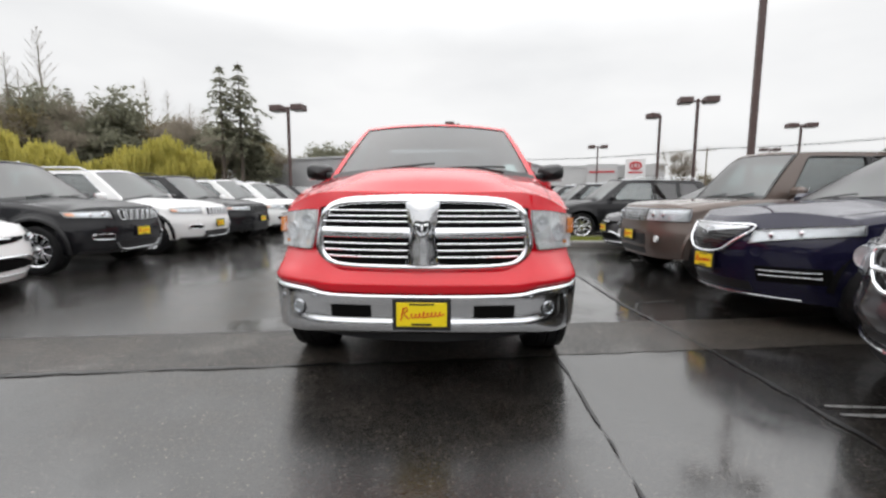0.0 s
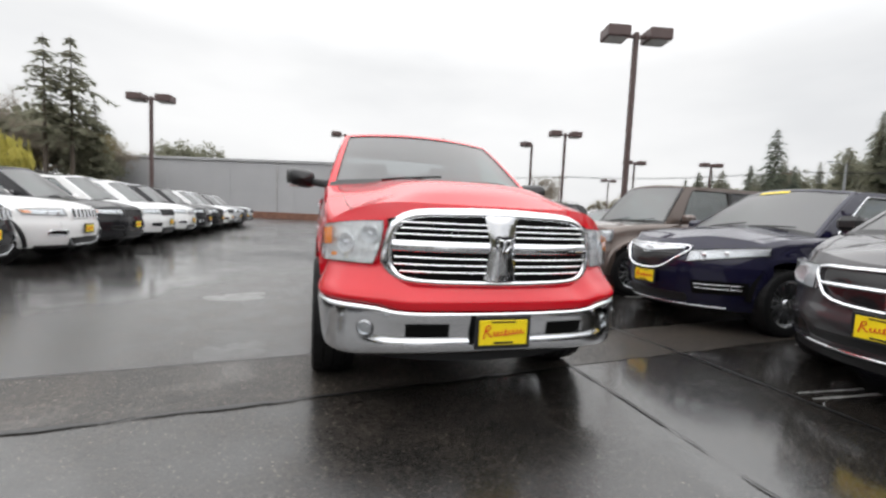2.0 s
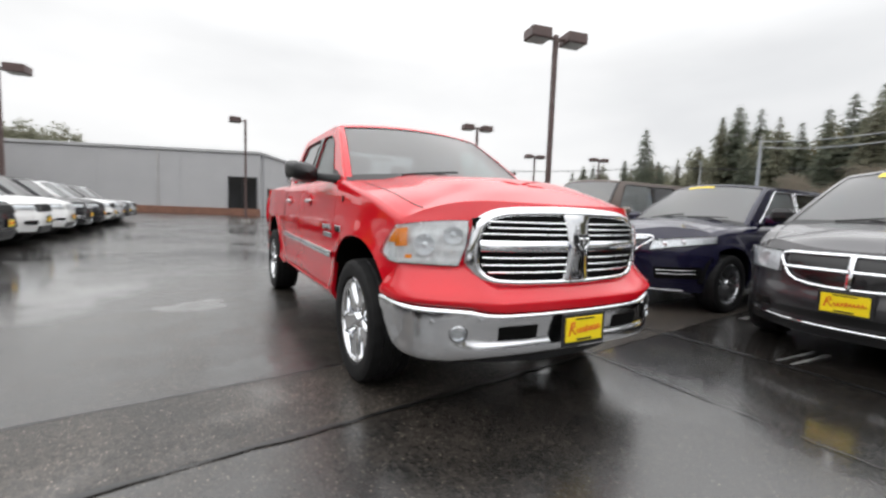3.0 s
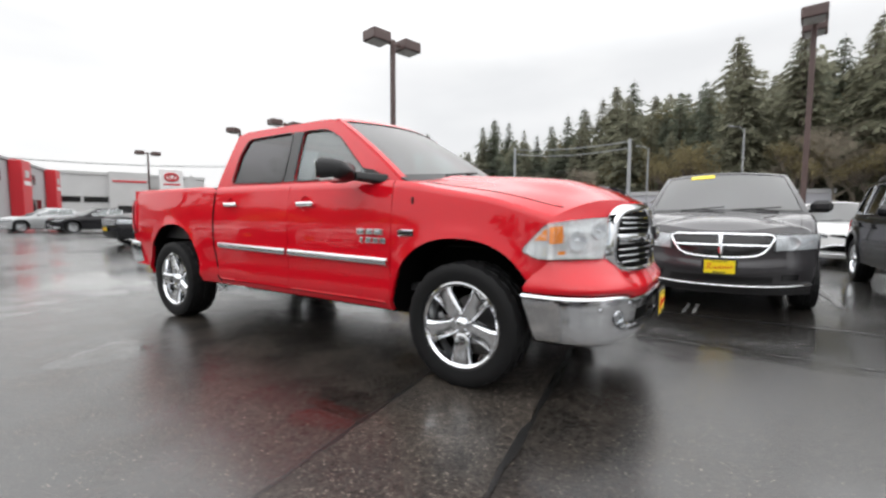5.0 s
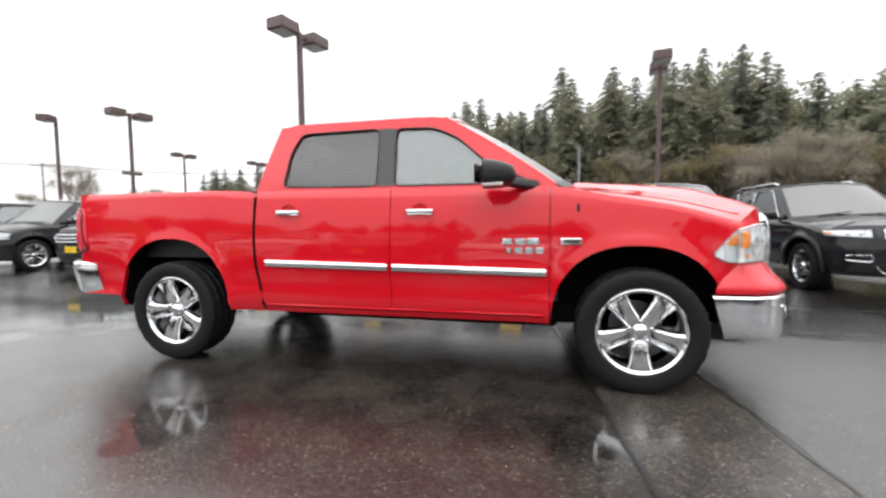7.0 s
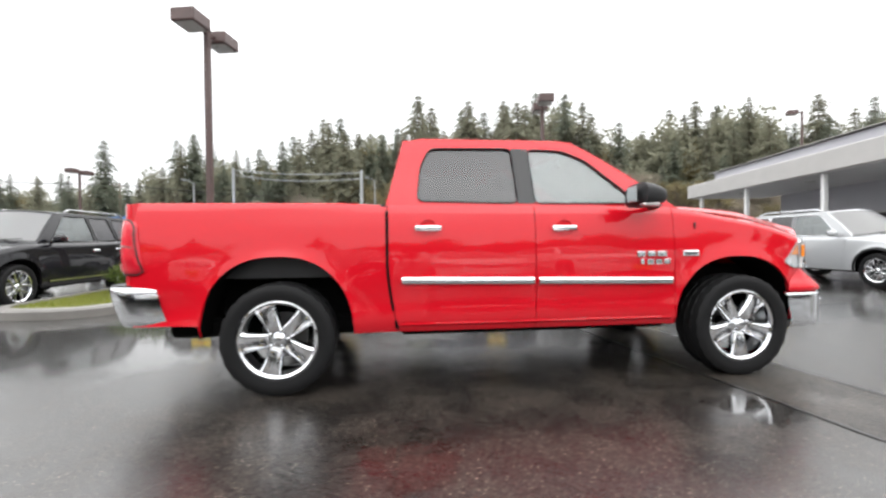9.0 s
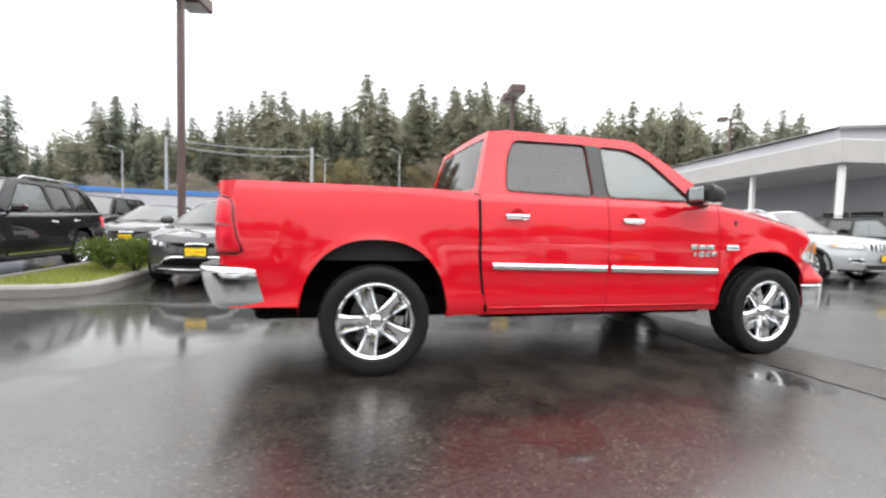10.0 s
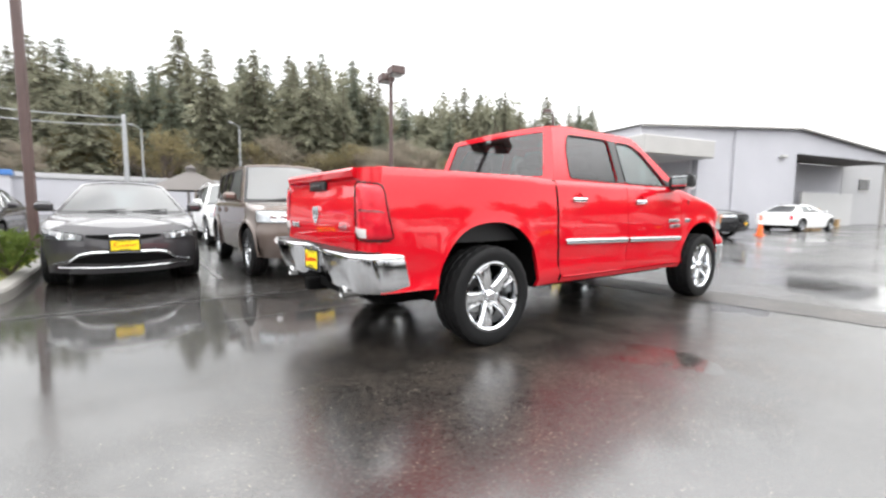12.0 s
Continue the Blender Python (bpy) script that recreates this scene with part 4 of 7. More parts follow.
def strip_on_ground(name, pts, width, material, z, label, wob=0.0, seed=1):
    """A thin band laid on the ground along points."""
    rng = random.Random(seed)
    g, rows = Geo(), []
    fine = []
    for (x0, y0), (x1, y1) in zip(pts[:-1], pts[1:]):
        n = max(2, int(math.hypot(x1 - x0, y1 - y0) / 0.12))
        fine += [(x0 + (x1 - x0) * k / n, y0 + (y1 - y0) * k / n) for k in range(n)]
    fine.append(pts[-1])
    for k, (x, y) in enumerate(fine):
        a, b = fine[max(0, k - 1)], fine[min(len(fine) - 1, k + 1)]
        d = Vector((b[0] - a[0], b[1] - a[1])).normalized()
        w0, w1 = width / 2 + rng.uniform(-wob, wob), width / 2 + rng.uniform(-wob, wob)
        rows.append([(x - d.y * w0, y + d.x * w0, z), (x + d.y * w1, y - d.x * w1, z)])
    return tagged(part(name, g.grid(rows), material, None, label, sharp=0), label, "ground", kind="structure")


strip_on_ground("pavement_patch", [(-14, 1.66), (-3.3, 3.02), (0.76, 3.53), (12, 4.95)], 0.80, PATCH, 0.004, "rough repaired strip of asphalt", 0.012)
strip_on_ground("seam", [(-14, 2.06), (-3.3, 3.42), (-1.2, 3.69), (0.76, 3.93)], 0.026, SEAM, 0.005, "dark tar seam", 0.011, 2)
strip_on_ground("seam", [(-14, 1.26), (-3.3, 2.60), (-1.7, 2.80), (0.76, 3.12)], 0.030, SEAM, 0.007, "dark tar seam", 0.014, 3)
strip_on_ground("seam", [(0.80, -6), (0.76, 1.58), (0.79, 2.55), (0.80, 9)], 0.012, SEAM, 0.008, "dark tar seam", 0.009, 4)

strip_on_ground("seam", [(2.10, -6), (2.04, 2.07), (2.03, 3.0), (1.92, 4.7), (2.0, 10.4)], 0.030, SEAM, 0.007, "dark tar seam", 0.013, 5)
strip_on_ground("crack", [(1.7, 4.35), (1.95, 4.5), (2.1, 4.8), (2.6, 4.95)], 0.02, SEAM, 0.0065, "wandering dark crack", 0.016, 6)

# parking bay lines, half worn
for y in (0.75, 3.3, 5.85, 8.3):
    strip_on_ground("bay_line", [(3.5, y), (7.2, y)], 0.08, LINE, 0.006, "worn painted parking line", 0.012, int(y * 10))

strip_on_ground("bay_line", [(2.12, 2.36), (2.75, 2.33)], 0.035, LINE, 0.009, "short double stub of worn white line", 0.008, 31)
strip_on_ground("bay_line", [(2.12, 2.26), (2.75, 2.23)], 0.035, LINE, 0.009, "short double stub of worn white line", 0.008, 32)

# ---------- buildings ----------
def hall(name, m, size, wall, label, ribs=0.0, roof=None, roof_h=0.3):
    """A plain box building: walls, ribs and a roof edge."""
    root = thing(name, m, label, "building")
    w, d, h = size
    for nm, c, sz in (("wall", (0, 0.15, h / 2), (w, 0.3, h)), ("wall", (0, d - 0.15, h / 2), (w, 0.3, h)), ("wall", (-w / 2 + 0.15, d / 2, h / 2), (0.3, d - 0.6, h)), ("wall", (w / 2 - 0.15, d / 2, h / 2), (0.3, d - 0.6, h))):
        part(nm, Geo().box(c, sz, 0.01), wall, root)
    part("roof", Geo().box((0, d / 2, h + roof_h / 2 - 0.02), (w + 0.3, d + 0.3, roof_h), 0.03), roof or wall, root)
    if ribs:
        n = int(w / ribs)
        for k in range(1, n):
            part("rib", Geo().box((-w / 2 + k * w / n, -0.012, h / 2), (0.10, 0.05, h - 0.02), 0.01), wall, root)
    return root


# long grey hall beyond the west row, and its east wing with red sign pillars
gh = hall("warehouse", pose(-10.9, 54.4, 0, 0, 0, -21.2), (30.4, 16, 6.25), WALLGREY, "long windowless grey hall", 7.6)
part("plinth", Geo().box((0, -0.06, 0.35), (30.5, 0.10, 0.7), 0.01), BRICKRED, gh)
gd = part("doorway", Geo().box((13.55, -0.06, 2.3), (2.7, 0.10, 3.2), 0.01), GLOSSBLACK, gh)
for x in (12.2, 13.55, 14.9):
    part("mullion", Geo().box((x, -0.13, 2.3), (0.10, 0.05, 3.3), 0.01), PLASTIC, gd)
part("downpipe", Geo().tube([(5.6, -0.08, 0.7), (5.6, -0.08, 6.2)], 0.06, 8), FASCIA, gh)
an = hall("warehouse_wing", pose(10.0, 61.2, 0, 0, 0, 62), (26.5, 5, 6.2), WALLGREY, "grey wing with dark windows and two red sign pillars", 0)
for x, z, w, h in ((-10.8, 1.7, 3.4, 2.4), (-7.0, 1.7, 3.4, 2.4), (-5.2, 4.6, 1.8, 1.1), (4.3, 4.8, 1.9, 1.1), (5.0, 1.6, 4.0, 2.2)):
    aw = part("window", Geo().box((x, -0.06, z), (w, 0.1, h), 0.01), GLOSSBLACK, an)
    part("window_frame", Geo().box((x, -0.12, z + h / 2), (w + 0.1, 0.06, 0.08)).box((x, -0.12, z - h / 2), (w + 0.1, 0.06, 0.08)).box((x, -0.12, z), (0.08, 0.06, h)), FASCIA, aw)
for x, w in ((-0.9, 2.6), (9.9, 1.9)):
    pl = part("sign_pillar", Geo().box((x, -0.55, 3.15), (w, 1.0, 6.3), 0.04), SIGNRED, an, "tall red sign pillar")
    part("sign_bar", Geo().box((x, -1.07, 4.1), (w * 0.66, 0.06, 0.42), 0.02), WALLWHITE, pl)
    part("sign_bar", Geo().box((x, -1.07, 5.0), (w * 0.40, 0.06, 0.7), 0.02), WALLDULL, pl)


# dealership: a low-pitched hall whose ground floor is set back under a deep canopy, with an open service bay
HALL_AT = pose(9.2, -11.8, 0, 0, 0, -12)


def dealership():
    root = thing("dealership", HALL_AT, "pale grey dealership hall with a deep flat canopy", "building")
    w, h0, h1, h2 = 14.2, 5.5, 6.4, 5.4

    def west(y, z, off):
        return (0.3 + off, y, z)
    part("wall", Geo().panel([[(-0.7, 4.80), (-0.7, h0), (-14.6, h1), (-14.6, 0), (-5.2, 0), (-5.2, 4.80)]], west, 0.3), WALLPALE, root, sharp=20)
    part("wall", Geo().box((w / 2 + 0.15, -5.05, 2.0), (w - 0.32, 0.3, 3.95), 0.01), WALLPALE, root)
    part("wall", Geo().box((w / 2 + 0.15, -0.85, 5.15), (w - 0.32, 0.3, 0.62), 0.01), WALLPALE, root)
    part("wall", Geo().panel([[(-0.7, 4.80), (-0.7, h0), (-14.6, h1), (-27, h2), (-27, 0), (-5.2, 0), (-5.2, 4.80)]], lambda y, z, off: (w + off, y, z), 0.3), WALLPALE, root, sharp=20)
    part("wall", Geo().box((w / 2 + 0.15, -14.45, 3.1), (w - 0.32, 0.3, 6.2), 0.01), WALLPALE, root)
    part("roof", Geo().grid([[(x, y, z) for y, z in ((-0.5, h0 + 0.03), (-7.5, (h0 + h1) / 2 + 0.03), (-14.6, h1 + 0.03), (-20.8, (h1 + h2) / 2 + 0.03), (-27.2, h2 + 0.03))] for x in (-0.22, w + 0.3)], thick=(0, 0, -0.03)), FASCIA, root)
    part("roof_trim", Geo().tube([(-0.24, -0.5, h0), (-0.24, -14.6, h1)], 0.09, 4).tube([(-0.24, -14.6, h1), (-0.24, -27.2, h2)], 0.09, 4), FASCIA, root)
    can = part("canopy", Geo().box((7.8, -2.62, 4.42), (17.4, 5.3, 0.92), 0.03), FASCIA, root, "thick flat canopy")
    part("soffit", Geo().box((7.8, -2.62, 3.945), (17.0, 4.9, 0.03)), WALLWHITE, can)
    for x in (-0.55, 4.1, 9.9, 15.2):
        part("column", Geo().box((x, -0.36, 1.97), (0.20, 0.20, 3.94), 0.02), WALLWHITE, can)
    for x in (0.6, 6.8, 12.4):
        part("ceiling_light", Geo().lathe([(3.93, 0.26), (3.88, 0.24), (3.86, 0.001)], 16, (x, -1.6, 0), "z"), LAMPGLASS, can)
    for x, wd_ in ((3.4, 3.0), (7.6, 3.0), (11.3, 2.4)):
        wn_ = part("window", Geo().box((x, -4.87, 1.75), (wd_, 0.06, 1.1), 0.01), GLOSSBLACK, root)
        part("window_head", Geo().box((x, -4.83, 2.33), (wd_ + 0.1, 0.08, 0.08)), FASCIA, wn_)
        part("window_sill", Geo().box((x, -4.83, 1.17), (wd_ + 0.1, 0.08, 0.08)), FASCIA, wn_)
        part("mullion", Geo().box((x, -4.83, 1.75), (0.07, 0.08, 1.1)), FASCIA, wn_)
    sg_ = part("notice_sign", Geo().box((13.4, -4.88, 2.2), (0.9, 0.05, 1.2), 0.01), WALLWHITE, root)
    part("notice_panel", Geo().box((13.4, -4.845, 2.2), (0.55, 0.03, 0.75), 0.01), ROOFBLUE, sg_)
    part("wall_lamp", Geo().box((-0.14, -12.9, 4.55), (0.28, 0.5, 0.16), 0.03), LAMPGLASS, root)
    part("downpipe", Geo().tube([(-0.07, -8.2, 0.1), (-0.07, -8.2, 5.8)], 0.045, 8), WALLPALE, root)
    # open service bay under the falling part of the roof
    part("bay_gable", Geo().panel([[(-14.63, 4.85), (-14.63, h1 - 0.04), (-27.0, h2 - 0.04), (-27.0, 4.85)]], lambda y, z, off: (0.1 + off, y, z), 0.08), WALLPALE, root)
    part("bay_soffit", Geo().box((1.6, -20.8, 4.83), (2.9, 12.3, 0.04)), ROOFBROWN, root)
    part("bay_wall", Geo().box((3.2, -20.8, 2.4), (0.3, 12.3, 4.8), 0.01), WALLPALE, root)
    part("annex_wall", Geo().box((3.2, -43.5, 2.65), (0.3, 33.0, 5.3), 0.01), WALLGREY, root)
    part("annex_coping", Geo().box((3.2, -43.5, 5.36), (0.5, 33.2, 0.14), 0.01), FASCIA, root)
    for y in (-30.5, -35.0, -39.5):
        aw = part("annex_window", Geo().box((3.02, y, 3.4), (0.08, 1.6, 0.9), 0.01), GLOSSBLACK, root)
        part("window_head", Geo().box((2.99, y, 3.9), (0.08, 1.8, 0.10), 0.01), FASCIA, aw)
        part("window_sill", Geo().box((2.99, y, 2.9), (0.08, 1.8, 0.10), 0.01), FASCIA, aw)
    part("bay_screen", Geo().box((1.9, -22.6, 1.25), (0.15, 7.0, 2.5), 0.01), WALLDULL, root)
    part("bay_door", Geo().box((0.95, -14.64, 1.65), (1.5, 0.08, 3.3), 0.01), GLOSSBLACK, root)
    part("bay_post", Geo().box((0.2, -26.7, 2.4), (0.25, 0.25, 4.8), 0.02), FASCIA, root)
    part("bay_window", Geo().box((3.02, -17.6, 2.9), (0.06, 1.2, 0.7), 0.01), GLOSSBLACK, root)
    return root


def crate(at, size, turn, label="stacked wooden crate by the service bay"):
    """A slatted wooden crate on two bearers."""
    w, d, h = size
    root = thing("crate", HALL_AT @ pose(*at, 0, 0, turn), label, "crate", "crates by the bay")
    part("box", Geo().box((0, 0, 0.10 + (h - 0.10) / 2), (w - 0.05, d - 0.05, h - 0.10), 0.01), WOOD, root)
    n = max(3, int(h / 0.16))
    for k in range(n):
        z = 0.14 + (h - 0.20) * k / (n - 1)
        for sy in (-1, 1):
            part("slat", Geo().box((0, sy * d / 2, z), (w, 0.022, 0.10), 0.004), WOOD, root)
    for sx in (-1, 1):
        part("bearer", Geo().box((sx * (w / 2 - 0.08), 0, 0.05), (0.10, d, 0.10), 0.006), WOOD, root)
    return root


dealership()
crate((0.2, -15.6, 0), (0.8, 1.6, 0.75), 6)
crate((0.5, -17.9, 0), (0.8, 1.0, 0.9), -8)
crate((0.5, -17.9, 0.905), (0.6, 0.7, 0.4), 4)
crate((0.0, -19.6, 0), (0.6, 0.8, 0.55), 15, "low wooden crate by the service bay")


# far white showroom with a red band and a sign panel
def showroom():
    root = hall("showroom", pose(24.5, 84, 0, 0, 0, -17), (29.6, 18, 7.2), WALLDULL, "dull white car showroom with a red roof band and sign", 0, WALLDULL, 0.5)
    part("bay_front", Geo().box((4.0, -0.45, 3.9), (5.4, 0.9, 7.8), 0.04), WALLDULL, root)
    part("red_band", Geo().box((4.0, -0.95, 6.3), (4.4, 0.12, 0.30), 0.02), SIGNRED, root)
    part("red_band", Geo().box((12.7, -0.10, 4.6), (3.4, 0.22, 0.35), 0.02), SIGNRED, root)
    part("sign_tower", Geo().box((9.7, -0.6, 4.3), (3.4, 1.3, 8.6), 0.05), WALLWHITE, root)
    part("sign_oval", Geo().tube([(9.7 + 0.95 * math.cos(a), -1.31, 7.3 + 0.62 * math.sin(a)) for a in (2 * math.pi * k / 28 for k in range(28))], 0.14, 6, True).tube([(9.7 + 0.42 * math.cos(a), -1.33, 7.4 + 0.42 * math.sin(a)) for a in (2 * math.pi * k / 20 for k in range(20))], 0.1, 6, True), SIGNRED, root)
    part("sign_bar", Geo().box((9.7, -1.27, 6.1), (2.4, 0.06, 0.3), 0.02), SIGNRED, root)
    for x, z, w, h in ((-4.2, 3.4, 4.0, 0.9), (-0.3, 3.4, 3.0, 0.9), (7.4, 4.4, 1.0, 1.8), (12.7, 3.5, 2.8, 1.6), (-11, 1.7, 3.0, 2.4), (4.0, 1.4, 3.4, 2.2)):
        wd_ = part("window", Geo().box((x, -0.04 if x != 4.0 else -0.92, z), (w, 0.12, h), 0.02), GLOSSBLACK, root)
        part("window_frame", Geo().box((x, -0.12 if x != 4.0 else -1.0, z + h / 2), (w + 0.2, 0.08, 0.1)), FASCIA, wd_)
    part("porch_roof", Geo().panel([[(10.9, 5.6), (14.7, 5.3), (14.7, 5.6), (12.7, 7.9), (10.9, 6.0)]], lambda x, z, off: (x, -0.55 + off, z), 0.3), WALLDULL, root)
    return root


showroom()

# low sheds in front of the woods
for x, y, w, mt, rf, lab in ((49, 29, 22, WALLPALE, ROOFBLUE, "low shed with a blue roof edge"), (55, 8, 32, WALLPALE, WALLGREY, "low pale shed before the woods"), (48, 48, 18, WALLWHITE, WALLGREY, "low white shed beyond the lot")):
    hall("shed", pose(x, y, 0, 0, 0, -82), (w, 9, 3.6), mt, lab, 0, rf, 0.5)


def pavilion(m):
    root = thing("pavilion", m, "small pavilion with a brown hipped roof", "building")
    part("roof", Geo().grid([[(4.2 * c, 4.2 * q, 2.6), (3.0 * c, 3.0 * q, 3.3), (0.5 * c, 0.5 * q, 4.5)] for c, q in ((math.cos(a), math.sin(a)) for a in (2 * math.pi * k / 8 for k in range(9)))]), ROOFBROWN, root)
    part("finial", Geo().lathe([(4.45, 0.5), (4.9, 0.45), (4.95, 0.6), (5.3, 0.02)], 8, axis="z"), ROOFBROWN, root)
    for k in range(8):
        a = 2 * math.pi * k / 8
        part("post", Geo().box((3.4 * math.cos(a), 3.4 * math.sin(a), 1.3), (0.2, 0.2, 2.6), 0.02), WOODPOLE, root)
    return root


pavilion(pose(46, 4.5, 0) @ Matrix.Scale(0.95, 4))


# ---------- the red pickup ----------
TRUCK_AT = pose(-0.16, 2.42, 0)


def closed_curve(pts, n):
    """A smooth closed curve through the points, n steps to each span."""
    res, c = [], len(pts)
    for k in range(c):
        a, b, d, e = (Vector(pts[(k + j) % c]) for j in (-1, 0, 1, 2))
        for q in range(n):
            t = q / n
            res.append(tuple(0.5 * (2 * b + (d - a) * t + (2 * a - 5 * b + 4 * d - e) * t * t + (3 * b - a - 3 * d + e) * t ** 3)))
    return res


def pickup():
    s = dict(name="pickup_truck", truck=True, gap_lean=3.80, seal_r=0.0055, paint=RED, L=5.64, rt=0.405, rr=0.275, tyre_w=0.27, spokes=5, bold=True, spin=(36, 22), wheel_fwd=0.03, rim_mat=CHROME, track=0.870, yf=1.02, yr=4.58, arch=0.535, arch_f=0.545, arch_r=0.585, sill=0.43, front_low=0.60, rear_low=0.52, flare=0.022, roll=0.032,
             dfront=0.42, nose=0.10, nose_p=2.65, hood_n=2.6, dome=0.034, dome_w=0.60, dome_p=10, cowl=1.32, cowl_sweep=0.18,
             width_y=[(0.42, 0.922), (0.5, 0.944), (0.75, 0.969), (1.02, 0.978), (1.6, 0.985), (2.7, 0.985), (3.8, 0.985), (4.6, 0.985), (5.2, 0.975), (5.6, 0.955)],
             width_z=[(0.40, -0.060), (0.47, -0.022), (0.505, -0.004), (0.53, -0.004), (0.56, -0.016), (0.63, -0.016), (0.80, 0.0), (0.98, 0.0), (1.08, -0.006), (1.18, -0.017), (1.28, -0.034), (1.40, -0.055)],
             shoulder=[(0.42, 1.105), (0.8, 1.215), (1.2, 1.29), (1.5, 1.345), (1.7, 1.36), (2.7, 1.365), (3.79, 1.37), (4.2, 1.385), (5.6, 1.385)],
             cuts=[0.42, 1.56, 2.68, 3.80, 5.56], cut_names=["front_fender", "door", "door", "bed_side"], handle_mat=CHROME, handle_drop=0.170, handle_back={2.68: 0.225, 3.80: 0.30},
             bulge=[(0, 0.075), (0.12, 0.08), (0.3, 0.045), (0.6, 0.04), (0.85, 0.03), (1, 0.0)],
             hood_mid=[(0.1, 1.20), (0.3, 1.285), (0.65, 1.345), (1.4, 1.395)],
             ya=1.50, yr0=2.32, yr1=3.675, yt=3.81, zr=1.932, zre=1.894, hr=0.75, ws_bow=0.13, tail_bow=0.02, tail_dz=-0.018,
             windows=[[(2.665, 1.385), (2.685, 1.825), (2.40, 1.815), (2.22, 1.735), (1.90, 1.46), (1.82, 1.385)], [(3.575, 1.40), (3.545, 1.67), (3.47, 1.822), (2.82, 1.83), (2.80, 1.385)]],
             pillar=[[(2.665, 1.385), (2.80, 1.385), (2.82, 1.83), (2.685, 1.825)]],
             rear_glass=TINTED, seal=PLASTIC, mirror_mat=PLASTIC)
    root, front, side, shoulder, rear, half, ws_pt, x_side = vehicle(TRUCK_AT, s, "bright red crew-cab pickup truck with chrome trim on wet asphalt", "truck")
    # grille: black backing, chrome surround, bars, centre post with a shield
    def g_lo(x):
        return 0.780 + 0.05 * max(0, (abs(x) - 0.42) / 0.22) ** 2

    def g_hi(x):
        return 1.165 - 0.045 * (abs(x) / 0.6) ** 3
    grille = part("grille", patch(front, -0.61, 0.61, lambda x: g_lo(x) + 0.01, lambda x: g_hi(x) - 0.01, 0.026, 60, 26), UNDER, root)
    rim_half = [(0, 1.192), (0.24, 1.188), (0.48, 1.172), (0.598, 1.115), (0.630, 1.05), (0.662, 0.90), (0.646, 0.828), (0.580, 0.766), (0.455, 0.748), (0.2, 0.744), (0, 0.743)]
    mesh_half = [(0, 1.131), (0.24, 1.128), (0.45, 1.115), (0.540, 1.072), (0.562, 1.02), (0.580, 0.91), (0.570, 0.850), (0.525, 0.810), (0.435, 0.794), (0.2, 0.790), (0, 0.789)]
    out, ins = (h_ + [(-x, z) for x, z in h_[-2:0:-1]] for h_ in (rim_half, mesh_half))
    out, ins = closed_curve(out, 4), closed_curve(ins, 4)
    rows = []
    for k in range(len(out) + 1):
        o, i = out[k % len(out)], ins[k % len(out)]
        row = []
        for t, off in ((0, -0.006), (0.08, 0.008), (0.22, 0.022), (0.42, 0.034), (0.66, 0.037), (0.88, 0.030), (1, 0.012)):
            row.append(front(o[0] + (i[0] - o[0]) * t, o[1] + (i[1] - o[1]) * t, off))
        rows.append(row)
    part("grille_surround", Geo().grid(rows), CHROME, grille, "polished chrome grille surround", sharp=60)
    part("crossbar", Geo().grid([[front(x, z, o) for z, o in ((0.938, 0.036), (0.944, 0.041), (0.956, 0.043), (0.980, 0.042), (0.996, 0.032), (1.002, 0.012))] for x in span(-0.585, 0.585, 30)]), CHROME, grille)
    for zz in (1.030, 1.062, 1.094, 0.828, 0.866, 0.904):
        for sg in (-1, 1):
            part("grille_bar", Geo().tube([front(sg * x, zz, 0.034) for x in span(0.085, 0.575 if 0.85 < zz < 1.05 else 0.545, 12)], 0.0052, 6), CHROME, grille)
    post_w = spline([(0.785, 0.098), (0.87, 0.084), (0.97, 0.074), (1.06, 0.084), (1.14, 0.098)])
    part("centre_post", Geo().grid([[front(q * post_w(z), z, 0.036 + 0.020 * (1 - abs(q) ** 2.2) + 0.006 * math.cos((z - 0.97) * 18)) for z in span(0.785, 1.145, 16)] for q in span(-1, 1, 13)], thick=(0, 0.03, 0)), CHROME, grille)
    sh = [(0, 0.935), (0.035, 0.965), (0.05, 1.0), (0.045, 1.035), (0.02, 1.04), (0, 1.03), (-0.02, 1.04), (-0.045, 1.035), (-0.05, 1.0), (-0.035, 0.965)]
    part("badge", Geo().panel([rounded(sh, 0.02)], lambda x, z, off: front(x, z, 0.072 + off), 0.014), PLASTIC, grille)
    part("badge_emblem", Geo().tube([front(-0.012, 0.955, 0.072), front(-0.036, 0.985, 0.078), front(-0.034, 1.018, 0.078), front(-0.012, 1.012, 0.078)], 0.009, 6).tube([front(0.012, 0.955, 0.072), front(0.036, 0.985, 0.078), front(0.034, 1.018, 0.078), front(0.012, 1.012, 0.078)], 0.009, 6).tube([front(0, 0.95, 0.074), front(0, 0.985, 0.08), front(0, 1.015, 0.074)], [0.008, 0.012, 0.01], 6), CHROME, grille)
    # headlights wrap the corners
    for sg in (-1, 1):
        def lens_at(q, t, off):
            z = 0.856 + (1.096 - 0.036 * q * q - 0.856) * t
            x_in = 0.684 - 0.048 * t - 0.012 * math.sin(math.pi * t)
            return front(sg * (x_in + (0.934 - x_in) * q), z, off)

        def top_z(y):
            return 1.060 - 0.150 * max(0, (y - 0.45) / 0.135)

        def low_z(y):
            return 0.856 + max(0, y - 0.50) * 0.50
        back = (0, 0.03, 0)
